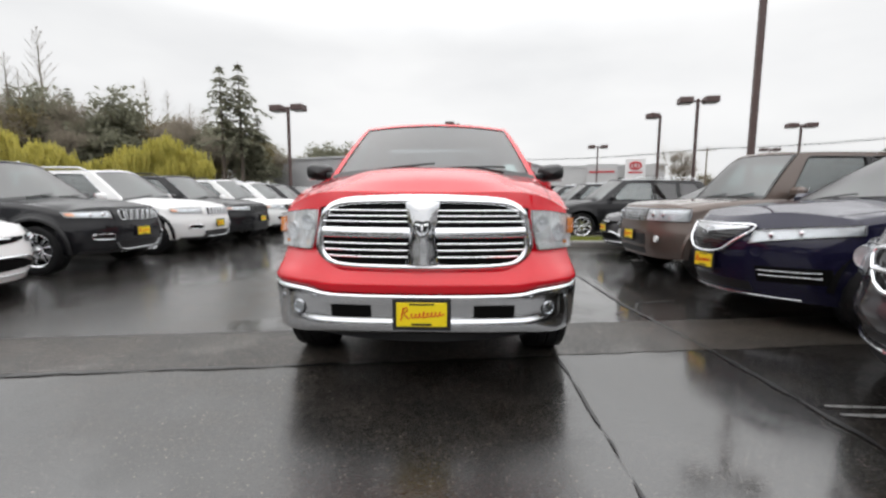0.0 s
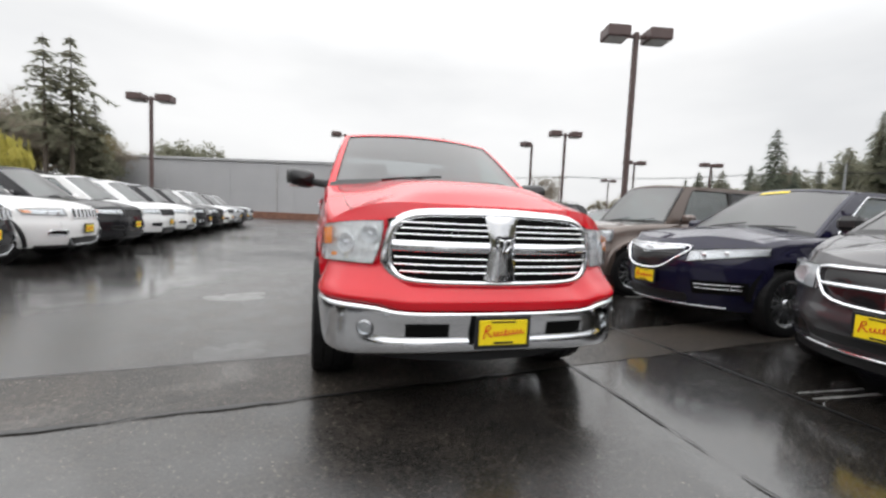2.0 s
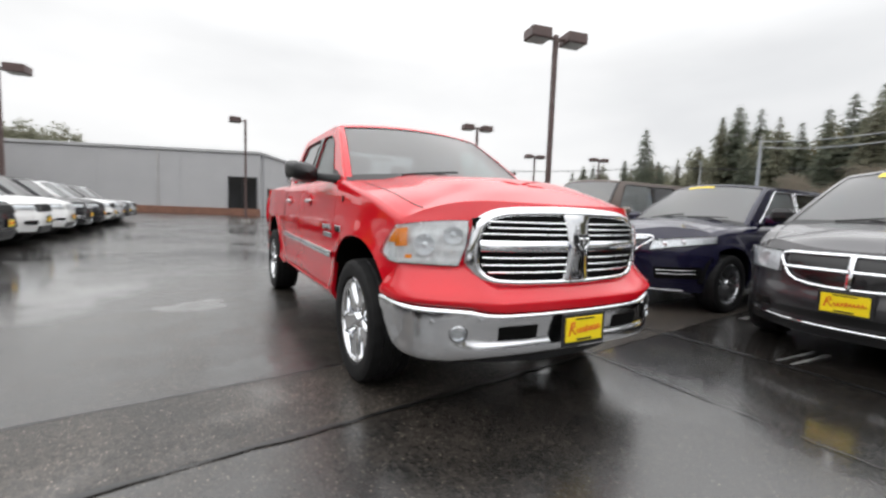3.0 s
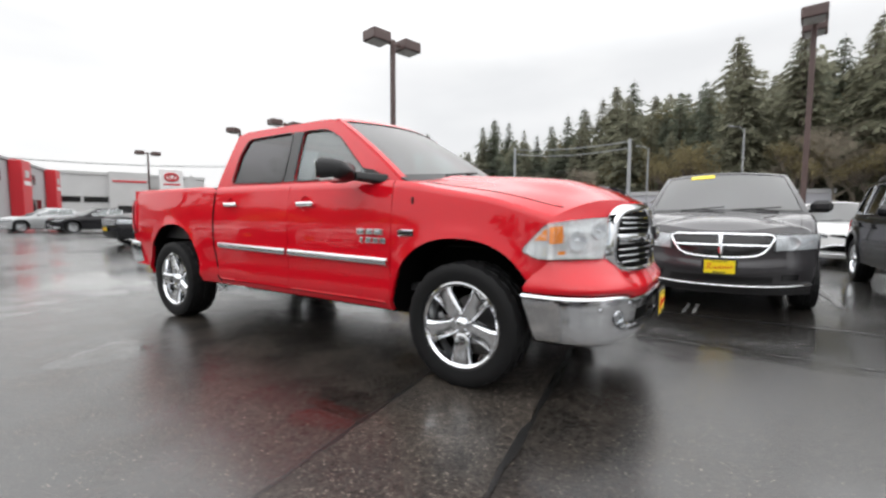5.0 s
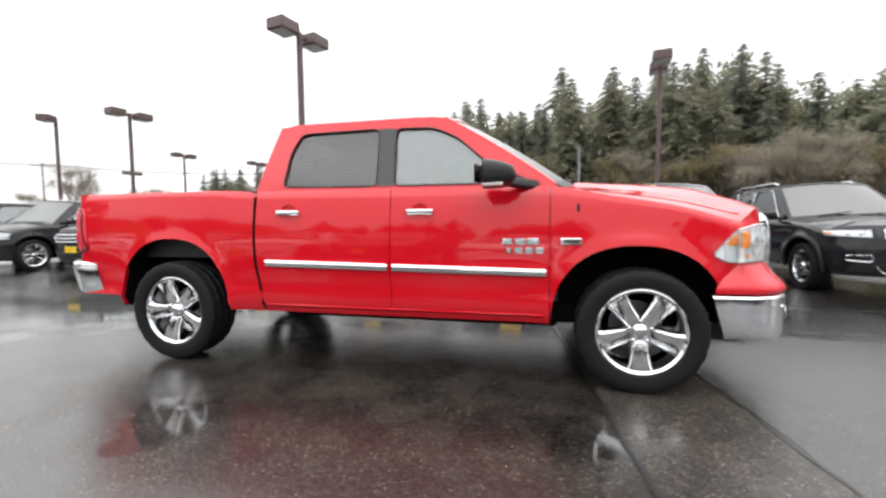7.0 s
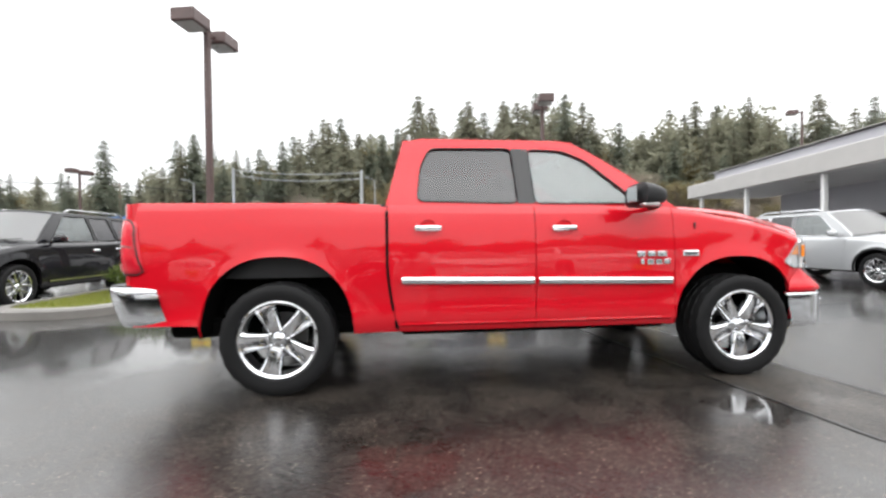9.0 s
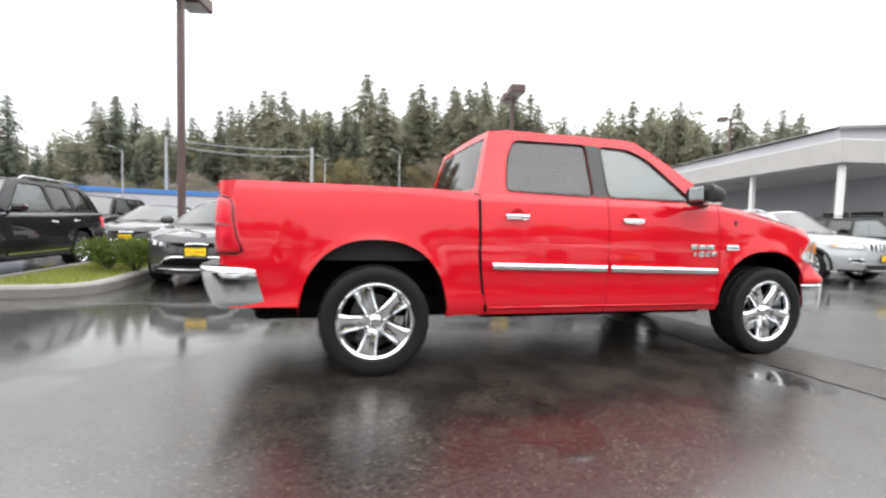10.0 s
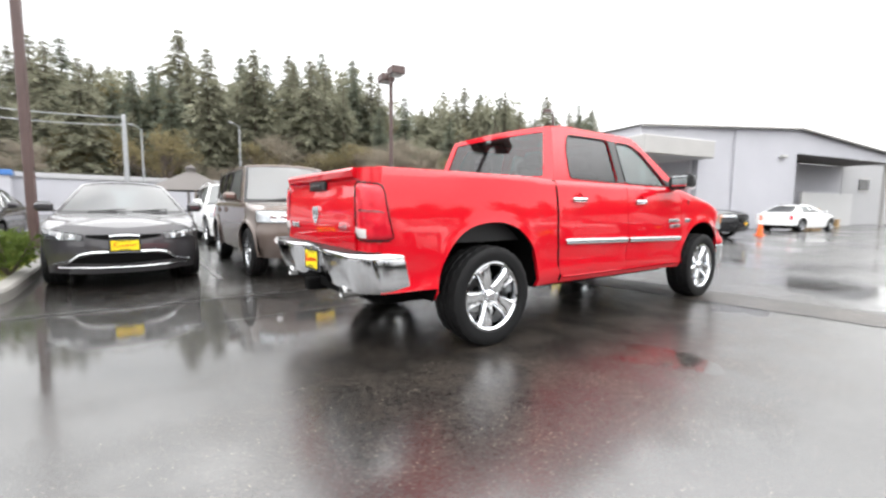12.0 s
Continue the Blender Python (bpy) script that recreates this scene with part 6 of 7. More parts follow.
# ---------- parked cars ----------
def car_spec(**k):
    """A spec for a parked car from its main sizes, with the rest by habit."""
    L, hw = k["L"], k["hw"]
    yf, wb, cowl, belt = k["yf"], k["wb"], k["cowl"], k["belt"]
    d0 = k.get("dfront", 0.55)
    yr = yf + wb
    ya, yr0, yr1, yt, zr = k["ya"], k["yr0"], k["yr1"], k["yt"], k["zr"]
    zre = zr - k.get("crown", 0.06)
    b1, b2 = belt, belt + k.get("rise", 0.04)
    mid = (yr0 + 0.35 * (yr1 - yr0)) if "mid" not in k else k["mid"]
    c_end = L - 0.10
    q = k.get("door_end", min(yr - 0.05, yt - 0.55))
    wz0, wz1 = b1 + 0.035, zre - 0.055
    tilt = (yr0 - ya) / (zre - b1)
    wins = [[(mid - 0.04, wz0 + 0.01), (mid - 0.02, wz1), (yr0 + 0.12, wz1), (ya + 0.30 + tilt * 0.12, wz0 + 0.12), (ya + 0.30, wz0)],
            [(q - 0.05, wz0 + 0.02), (q - 0.06, wz1), (mid + 0.04, wz1), (mid + 0.04, wz0 + 0.01)]]
    if k.get("third"):
        wins.append([(yt - 0.30, wz0 + 0.05), (yr1 - 0.22, wz1 - 0.02), (q + 0.04, wz1), (q + 0.04, wz0 + 0.03)])
    h0, h1 = k["hood"]
    s = dict(name=k.get("name", "suv"), paint=k["paint"], L=L, rt=k.get("rt", 0.365), rr=k.get("rr", 0.245), tyre_w=0.235, spokes=k.get("spokes", 5), bold=False, rim_mat=k.get("rim", SATIN), track=hw - 0.135, yf=yf, yr=yr, arch=k.get("rt", 0.365) + 0.075,
             sill=k.get("sill", 0.30), front_low=k.get("front_low", 0.26), rear_low=0.34, flare=k.get("flare", 0.018), roll=0.07, dfront=d0, nose=0.10, nose_p=k.get("nose_p", 3.2), hood_n=k.get("hood_n", 2.8), dome=k.get("dome", 0.012), cowl=cowl, cowl_sweep=k.get("cowl_sweep", 0.2),
             width_y=[(d0, hw - 0.075), (d0 + 0.3, hw - 0.02), (yf + 0.3, hw - 0.008), (L * 0.5, hw - 0.008), (yr, hw - 0.005), (L - 0.3, hw - 0.05), (L, hw - 0.10)],
             width_z=[(0.25, -0.05), (0.45, -0.012), (0.65, 0), (0.8, -0.006), (belt - 0.1, -0.03), (belt + 0.05, -0.06)],
             shoulder=[(d0, k["sh0"]), (d0 + 0.35 * (ya - d0), k["sh0"] + 0.55 * (b1 - k["sh0"])), (ya, b1 - 0.01), (mid, b1 + 0.01), (q, b2 - 0.01), (yt, b2), (L, b2 - k.get("drop", 0.02))],
             cuts=[d0, k.get("door0", ya + 0.12), mid, q, c_end], cut_names=["front_fender", "door", "door", "rear_quarter"], handle_mat=k.get("handle", k["paint"]),
             bulge=k.get("bulge", [(0, 0.01), (0.2, 0.075), (0.45, 0.10), (0.7, 0.08), (0.9, 0.045), (1, 0.0)]),
             hood_mid=[(0.1, h0), (0.35, h0 + 0.5 * (h1 - h0)), (cowl, h1)], ya=ya, yr0=yr0, yr1=yr1, yt=yt, zr=zr, zre=zre, hr=k["hr"], ws_bow=0.16, tail_bow=0.08, tail_dz=k.get("tail_dz", -0.04),
             windows=wins, pillar=[[(mid - 0.04, wz0 + 0.01), (mid + 0.04, wz0 + 0.01), (mid + 0.04, wz1), (mid - 0.02, wz1)]], rear_glass=TINTED if k.get("privacy", True) else WINDOW, seal=k.get("seal", PLASTIC), mirror_mat=k.get("mirror", k["paint"]), trim=k.get("trim"), pillar_mat=k.get("pillar_mat", k["paint"]))
    return s


def lower_grille(root, front, x, z0, z1, material=PLASTIC, off=0.006, n=16):
    return part("air_intake", patch(front, -x, x, z0, z1, off, n, 5), material, root)


def ring(root, front, pts, r, material, name="grille_trim", off=0.02, closed=True, fl=1.0):
    return part(name, Geo().tube([front(x, z, off) for x, z in pts], r, 8, closed, fl), material, root)


def seven_slot_suv(m, col, label, dark=False, group="", old=False):
    """A boxy SUV with seven upright grille openings."""
    s = car_spec(name="suv", paint=col, L=4.82, hw=0.97, yf=0.94, wb=2.915, cowl=1.42, belt=1.10, ya=1.50, yr0=2.28, yr1=4.42, yt=4.68, zr=1.76, hr=0.70, sh0=0.95, hood=(1.02, 1.15), rt=0.37, rr=0.25, third=True, sill=0.34, front_low=0.30, dome=0.02, nose_p=4.2,
                 rim=BLACKRIM if dark else CHROME, trim=PLASTIC if not dark else None, seal=SATIN if not dark else PLASTIC, flare=0.03, dfront=0.58)
    root, front, side, shoulder, rear, half, ws_pt, xs = vehicle(m, s, label, "car", group)
    zl, zh = (0.80, 0.975) if not old else (0.78, 0.98)
    g = part("grille", patch(front, -0.50, 0.50, zl, zh, 0.012, 20, 5), col if not dark else GLOSSBLACK, root)
    for k in range(7):
        x = (k - 3) * 0.124
        part("grille_slot", patch(front, x - 0.036, x + 0.036, zl + 0.022, zh - 0.022, 0.017, 3, 3), GLOSSBLACK, g)
        part("slot_ring", Geo().tube([front(x + a, z, 0.02) for a, z in rounded([(-0.040, zl + 0.014), (0.040, zl + 0.014), (0.040, zh - 0.014), (-0.040, zh - 0.014)], 0.018)], 0.007, 6, True), PLASTIC if dark else CHROME, g)
    for sg in (-1, 1):
        lamp_unit(root, front, sg, 0.53, 0.86, lambda x: zl + 0.045 + 0.05 * (abs(x) - 0.53), lambda x: zh - 0.015 - 0.06 * (abs(x) - 0.53), marker=True)
        f = part("fog_light", patch(front, sg * 0.55, sg * 0.74, 0.52, 0.59, 0.012, 6, 4), GLOSSBLACK, root)
        part("fog_trim", Geo().tube([front(sg * x, z, 0.02) for x, z in rounded([(0.54, 0.51), (0.75, 0.525), (0.75, 0.595), (0.54, 0.60)], 0.03)], 0.008, 6, True), CHROME if not dark else PLASTIC, f)
    lower_grille(root, front, 0.46, 0.345, 0.47)
    part("lower_bumper", patch(front, -0.80, 0.80, 0.30, 0.345, 0.016, 20, 3), PLASTIC, root)
    ring(root, front, [(-0.50, 0.46), (-0.42, 0.36), (-0.30, 0.335), (0.30, 0.335), (0.42, 0.36), (0.50, 0.46)], 0.014, SATIN if not dark else PLASTIC, off=0.022, closed=False)
    part("bumper_band", patch(front, -0.62, 0.62, 0.60, 0.735, 0.010, 18, 4), col, root)
    dealer_plate(root, (0, -0.035, 0.62), 0, 0.28, 0.13)
    for sg in (-1, 1):
        part("roof_rail", Geo().tube([(sg * 0.60, 2.45, 1.735), (sg * 0.60, 2.6, 1.79), (sg * 0.60, 4.1, 1.785), (sg * 0.60, 4.3, 1.72)], 0.016, 8), SATIN if not dark else PLASTIC, root)
    return root


BLACKRIM = surface("dark_rim", (0.05, 0.05, 0.052), 0.3, 0.8)


def minivan(m):
    s = car_spec(name="minivan", paint=GREYP, L=5.14, hw=0.995, yf=0.95, wb=3.08, cowl=1.02, belt=1.15, ya=1.02, yr0=2.02, yr1=4.75, yt=4.95, zr=1.75, hr=0.755, sh0=0.94, hood=(0.94, 1.17), rt=0.34, rr=0.225, third=True, sill=0.24, front_low=0.22, spokes=7, mid=2.35, door_end=3.65, cowl_sweep=0.1, mirror=PLASTIC, nose_p=2.6, dfront=0.56,
                 bulge=[(0, -0.03), (0.2, 0.05), (0.42, 0.115), (0.5, 0.09), (0.75, 0.07), (0.92, 0.035), (1, 0.0)])
    root, front, *_ = vehicle(m, s, "dark grey minivan with a cross-bar grille on wet asphalt", "car", "parked cars")
    g = part("grille", patch(front, -0.44, 0.44, lambda x: 0.655 + 0.12 * (abs(x) / 0.44) ** 2.6, lambda x: 0.885 + 0.0 * x, 0.006, 20, 6), GLOSSBLACK, root)
    ring(g, front, closed_curve([(-0.475, 0.892), (-0.25, 0.902), (0, 0.906), (0.25, 0.902), (0.475, 0.892), (0.455, 0.785), (0.34, 0.668), (0, 0.640), (-0.34, 0.668), (-0.455, 0.785)], 3), 0.015, CHROME, "grille_surround")
    ring(g, front, [(x, 0.780) for x in span(-0.44, 0.44, 12)], 0.018, CHROME, "crossbar", closed=False)
    ring(g, front, [(0, z) for z in span(0.655, 0.895, 4)], 0.024, CHROME, "crossbar", closed=False)
    for sg in (-1, 1):
        lamp_unit(root, front, sg, 0.50, 0.925, lambda x: 0.725 + 0.05 * (abs(x) - 0.5), lambda x: 0.908 + 0.02 * (abs(x) - 0.5), projector=False)
        part("lamp_bowl", Geo().lathe([(0.0, 0.075), (-0.012, 0.07), (0.0, 0.04), (-0.006, 0.001)], 20, Vector(front(sg * 0.66, 0.815, 0.006)), "y"), CARLAMP, root)
        part("fog_light", patch(front, sg * 0.58, sg * 0.74, 0.40, 0.47, 0.006, 5, 4), GLOSSBLACK, root)
    lower_grille(root, front, 0.50, 0.36, 0.43)
    part("lower_bumper", patch(front, -0.86, 0.86, 0.225, 0.285, 0.010, 24, 3), PLASTIC, root)
    ring(root, front, [(x, 0.315 + 0.03 * (abs(x) / 0.9) ** 2) for x in span(-0.88, 0.88, 30)], 0.010, CHROME, "bumper_trim", closed=False)
    dealer_plate(root, (0, front(0, 0.54, 0)[1] - 0.03, 0.535), 0, 0.30, 0.15)
    part("windshield_sticker", Geo().grid([[tuple(_[4](u, t) + Vector((0, -0.006, 0.004))) for t in (0.86, 0.95)] for u in span(-0.55, -0.15, 4)], thick=(0, 0.002, 0)), YELLOW, root)
    return root


def crossover(m):
    s = car_spec(name="suv", paint=NAVYP, L=4.92, hw=0.98, yf=0.99, wb=2.82, cowl=1.35, belt=1.09, ya=1.42, yr0=2.30, yr1=4.10, yt=4.72, zr=1.70, hr=0.69, sh0=1.0, hood=(1.0, 1.16), rt=0.365, rr=0.25, third=True, sill=0.28, front_low=0.25, spokes=10, seal=CHROME, dome=0.025, nose_p=2.35, dfront=0.72,
                 bulge=[(0, 0.03), (0.2, 0.09), (0.45, 0.13), (0.62, 0.14), (0.8, 0.10), (0.93, 0.045), (1, 0.0)])
    root, front, *_ = vehicle(m, s, "dark navy blue SUV with a chrome shield grille", "car", "parked cars")
    g = part("grille", patch(front, -0.38, 0.38, lambda x: 0.66 + 0.21 * (abs(x) / 0.38) ** 1.6, lambda x: 0.90, 0.006, 18, 6), GLOSSBLACK, root)
    ring(g, front, closed_curve([(-0.46, 0.925), (-0.2, 0.93), (0.2, 0.93), (0.46, 0.925), (0.36, 0.79), (0.22, 0.675), (0, 0.645), (-0.22, 0.675), (-0.36, 0.79)], 3), 0.013, CHROME, "grille_surround")
    part("grille_beak", patch(front, -0.41, 0.41, lambda x: 0.845 + 0.06 * (abs(x) / 0.41), lambda x: 0.925, 0.022, 16, 4), SATIN, g)
    ring(g, front, [(-0.035, 0.83), (-0.03, 0.90), (0.03, 0.90), (0.035, 0.83)], 0.008, SATIN, "badge", 0.045)
    for zz in span(0.69, 0.83, 6):
        w_ = 0.12 + 1.35 * (zz - 0.66)
        ring(g, front, [(x, zz) for x in span(-w_, w_, 8)], 0.005, PLASTIC, "grille_bar", 0.014, False)
    for sg in (-1, 1):
        lamp_unit(root, front, sg, 0.46, 0.90, lambda x: 0.765 + 0.24 * (abs(x) - 0.46), lambda x: 0.885 + 0.16 * (abs(x) - 0.46))
        f = part("fog_light", patch(front, sg * 0.50, sg * 0.84, lambda x: 0.415 + 0.05 * (abs(x) - 0.5), lambda x: 0.56 + 0.04 * (abs(x) - 0.5), 0.006, 10, 4), UNDER, root)
        for zz in (0.478, 0.522):
            ring(f, front, [(sg * x, zz + 0.03 * (x - 0.5)) for x in span(0.52, 0.81, 8)], 0.005, SATIN, "fog_trim", 0.014, False)
    lower_grille(root, front, 0.44, 0.31, 0.40)
    ring(root, front, [(x, 0.275) for x in span(-0.70, 0.70, 16)], 0.007, SATIN, "bumper_trim", closed=False)
    dealer_plate(root, (0, front(0, 0.56, 0)[1] - 0.03, 0.55), 0, 0.30, 0.14)
    part("windshield_sticker", Geo().grid([[tuple(_[4](u, t) + Vector((0, -0.006, 0.004))) for t in (0.90, 0.97)] for u in span(-0.5, 0.1, 4)], thick=(0, 0.002, 0)), YELLOW, root)
    return root


def boxy_suv(m):
    s = car_spec(name="suv", paint=BROWNP, L=4.83, hw=0.965, yf=0.83, wb=2.885, cowl=1.40, belt=1.18, ya=1.45, yr0=1.98, yr1=4.62, yt=4.74, zr=1.87, hr=0.71, sh0=1.05, hood=(1.09, 1.19), rt=0.38, rr=0.255, third=True, sill=0.36, front_low=0.32, spokes=7, nose_p=4.0, hood_n=5, dome=0.01, flare=0.03, tail_dz=0, mirror=BROWNP, pillar_mat=GLOSSBLACK, trim=BROWNP, rise=0.0, dfront=0.45, crown=0.045)
    root, front, *_ = vehicle(m, s, "bronze-brown boxy SUV with a mesh grille", "car", "parked cars")
    g = part("grille", patch(front, -0.40, 0.40, 0.86, 1.04, 0.010, 14, 5), SATIN, root)
    for k in range(4):
        part("grille_row", patch(front, -0.37, 0.37, 0.875 + 0.042 * k, 0.897 + 0.042 * k, 0.014, 14, 2), GLOSSBLACK, g)
    for k in range(7):
        x = -0.33 + 0.11 * k
        part("grille_rib", patch(front, x - 0.012, x + 0.012, 0.865, 1.035, 0.018, 3, 3), SATIN, g)
    for sg in (-1, 1):
        lamp_unit(root, front, sg, 0.44, 0.875, 0.86, 1.035)
        part("fog_light", Geo().lathe([(0.01, 0.05), (-0.02, 0.048), (-0.012, 0.02), (-0.02, 0.001)], 16, front(sg * 0.66, 0.60, 0.01), "y"), REFLECTOR, root)
    part("bumper_band", patch(front, -0.45, 0.45, 0.50, 0.66, 0.008, 16, 4), PLASTIC, root)
    lower_grille(root, front, 0.40, 0.36, 0.46)
    dealer_plate(root, (0, -0.035, 0.63), 0, 0.30, 0.14)
    return root


def grey_sedan(m, col=None, label="graphite grey sedan with a thin chrome wing grille", group="parked cars", plate=True):
    s = car_spec(name="sedan", paint=col or GREYP, L=4.88, hw=0.935, yf=0.97, wb=2.74, cowl=1.42, belt=0.98, ya=1.46, yr0=2.42, yr1=3.45, yt=4.35, zr=1.49, hr=0.57, sh0=0.76, hood=(0.80, 0.98), rt=0.335, rr=0.23, sill=0.22, front_low=0.20, privacy=False, nose_p=2.1, rise=0.03, drop=0.06, tail_dz=-0.03, door_end=3.6, mid=2.75, seal=CHROME)
    root, front, *_ = vehicle(m, s, label, "car", group)
    g = part("grille", patch(front, -0.40, 0.40, lambda x: 0.635 + 0.045 * (x / 0.4) ** 2, lambda x: 0.712, 0.008, 16, 4), UNDER, root)
    ring(g, front, [(x, 0.69 + 0.012 * (1 - (x / 0.16) ** 2)) for x in span(-0.16, 0.16, 8)], 0.012, CHROME, "wing_badge", 0.018, False)
    for sg in (-1, 1):
        lamp_unit(root, front, sg, 0.44, 0.855, lambda x: 0.645 + 0.02 * (abs(x) - 0.44), lambda x: 0.715 + 0.16 * (abs(x) - 0.44), bowl=DARKLAMP)
    part("air_intake", patch(front, -0.56, 0.56, lambda x: 0.33 + 0.02 * (abs(x) / 0.56), lambda x: 0.475 - 0.10 * (abs(x) / 0.56) ** 3, 0.006, 18, 5), UNDER, root)
    ring(root, front, [(-0.74, 0.33), (-0.58, 0.36), (-0.46, 0.455), (-0.35, 0.485), (0, 0.49), (0.35, 0.485), (0.46, 0.455), (0.58, 0.36), (0.74, 0.33)], 0.016, CHROME, "bumper_trim", closed=False)
    ring(root, front, [(x, 0.285) for x in span(-0.7, 0.7, 14)], 0.009, CHROME, "bumper_lip", closed=False)
    if plate:
        dealer_plate(root, (0, -0.035, 0.575), 0, 0.30, 0.13)
    return root


def three_bar_suv(m, col, label, group="parked cars"):
    s = car_spec(name="suv", paint=col, L=5.0, hw=1.0, yf=0.96, wb=2.86, cowl=1.38, belt=1.12, ya=1.46, yr0=2.25, yr1=4.50, yt=4.80, zr=1.78, hr=0.66, sh0=0.96, hood=(1.02, 1.15), rt=0.38, rr=0.265, third=True, sill=0.30, front_low=0.27, rim=CHROME, handle=CHROME, dome=0.02)
    root, front, side, shoulder, *_ = vehicle(m, s, label, "car", group)
    g = part("grille", patch(front, -0.52, 0.52, 0.72, 0.93, 0.006, 16, 5), GLOSSBLACK, root)
    for zz in (0.755, 0.825, 0.895):
        ring(g, front, [(x, zz) for x in span(-0.52, 0.52, 14)], 0.022, SATIN, "grille_bar", 0.016, False)
    for sg in (-1, 1):
        lamp_unit(root, front, sg, 0.56, 0.90, lambda x: 0.78, lambda x: 0.93)
        part("rocker_trim", Geo().grid([[side(sg, y, z, o) for z, o in ((0.40, 0), (0.405, 0.014), (0.43, 0.014), (0.435, 0))] for y in span(1.6, 3.3, 12)]), CHROME, root)
    lower_grille(root, front, 0.56, 0.34, 0.50)
    dealer_plate(root, (0, -0.035, 0.60), 0, 0.30, 0.13)
    for sg in (-1, 1):
        part("roof_rail", Geo().tube([(sg * 0.62, 2.5, 1.75), (sg * 0.62, 2.65, 1.81), (sg * 0.62, 4.2, 1.80), (sg * 0.62, 4.4, 1.74)], 0.016, 8), SATIN, root)
    return root


LOT_L, LOT_R = 90, -90
# west row, facing the lane
grey_sedan(pose(-4.95, 4.6, 0, 0, 0, LOT_L), WHITEP, "white sedan with a black lower grille", "west row of cars", False)
rowcars = [(7.2, BLACKP, False, "black SUV with a seven-slot chrome grille"), (9.65, WHITEP, False, "white SUV with a seven-slot chrome grille"), (11.9, BLACKP, True, "black sporty SUV with dark wheels"), (14.3, WHITEP, True, "white SUV with dark grille slots"),
           (16.6, WHITEP, False, "white SUV with chrome slots in a row"), (18.9, BLACKP, False, "black SUV in a row of parked cars"), (21.2, BLACKP, True, "black SUV with dark trim in a row"), (23.5, WHITEP, True, "white SUV among parked cars"),
           (25.8, SILVERP, False, "silver SUV among parked cars"), (28.1, GREYP, True, "graphite SUV among parked cars"), (30.4, SILVERP, True, "silver SUV at the row's end")]
for y, col, dk, lab in rowcars:
    seven_slot_suv(pose(-5.22, y, 0, 0, 0, LOT_L), col, lab, dk, "west row of cars")
# the row goes on to the south, seen only as reflections
three_bar_suv(pose(-4.9, 2.0, 0, 0, 0, LOT_L), WHITEP, "white SUV further along the west row", "west row of cars")
grey_sedan(pose(-5.0, -0.6, 0, 0, 0, LOT_L), SILVERP, "silver sedan further along the west row", "west row of cars", False)
seven_slot_suv(pose(-5.2, -3.1, 0, 0, 0, LOT_L), BLACKP, "black SUV further along the west row", False, "west row of cars")
three_bar_suv(pose(-5.0, -5.6, 0, 0, 0, LOT_L), GREYP, "graphite SUV further along the west row", "west row of cars")
# east row, facing the lane
minivan(pose(2.34, 2.03, 0, 0, 0, LOT_R))
crossover(pose(2.70, 4.52, 0, 0, 0, LOT_R))
boxy_suv(pose(2.87, 6.92, 0, 0, 0, LOT_R))
grey_sedan(pose(3.34, 9.43, 0, 0, 0, LOT_R))
three_bar_suv(pose(2.85, 13.55, 0, 0, 0, LOT_R), BLACKP, "black SUV with chrome wheels beside a grass island")
three_bar_suv(pose(2.9, 17.1, 0, 0, 0, LOT_R), BLACKP, "black SUV with amber lamps in a far bay")
three_bar_suv(pose(2.7, 19.7, 0, 0, 0, LOT_R), BLACKP, "black SUV parked in a far bay")
grey_sedan(pose(5.0, 34.5, 0, 0, 0, LOT_R), BLACKP, "black sedan across the far lot", "parked cars", False)
grey_sedan(pose(3.6, 38.0, 0, 0, 0, LOT_R), SILVERP, "silver sedan across the far lot", "parked cars", False)
grey_sedan(pose(8.7, 12.6, 0, 0, 0, LOT_R), GREYP, "graphite sedan in the second row", "parked cars")
three_bar_suv(pose(10.4, 15.2, 0, 0, 0, LOT_R), BLACKP, "black SUV in the second row")
grey_sedan(pose(9.0, -0.4, 0, 0, 0, LOT_R), WHITEP, "white sedan in the second row", "parked cars")
three_bar_suv(pose(9.2, 6.7, 0, 0, 0, LOT_R), WHITEP, "white SUV in the second row")
seven_slot_suv(pose(2.95, -0.9, 0, 0, 0, LOT_R), BLACKP, "black SUV with a seven-slot grille on wet asphalt", False, "parked cars")
seven_slot_suv(pose(2.9, -5.0, 0, 0, 0, LOT_R), SILVERP, "silver older SUV with a seven-slot grille", False, "parked cars", True)
seven_slot_suv(pose(3.0, -9.6, 0, 0, 0, LOT_R), BLACKP, "black SUV near the orange cone", True, "parked cars")
seven_slot_suv(pose(-1.71, -27.31, 0, 0, 0, 123), BLUEP, "blue car parked by the service bay", True, "parked cars")


# ---------- island, posts, small things ----------
def island():
    root = thing("island", pose(0, 0, 0), "raised concrete-kerbed planting island with grass", "island", kind="structure")
    out = rounded([(2.5, 10.5), (8.3, 10.55), (8.3, 12.3), (2.5, 12.3)], 0.8, 8)
    ins = rounded([(2.68, 10.68), (8.12, 10.73), (8.12, 12.12), (2.68, 12.12)], 0.68, 8)
    rows = [[(o[0], o[1], 0), (o[0], o[1], 0.12), (o[0] + (i[0] - o[0]) * 0.15, o[1] + (i[1] - o[1]) * 0.15, 0.15), (i[0], i[1], 0.155), (i[0], i[1], 0.10)] for o, i in zip(out + out[:1], ins + ins[:1])]
    part("kerb", Geo().grid(rows), CONCRETE, root)
    part("turf", Geo().panel([ins], lambda x, y, off: (x, y, 0.125 + off), 0.1), GRASS, root)
    return root


island()


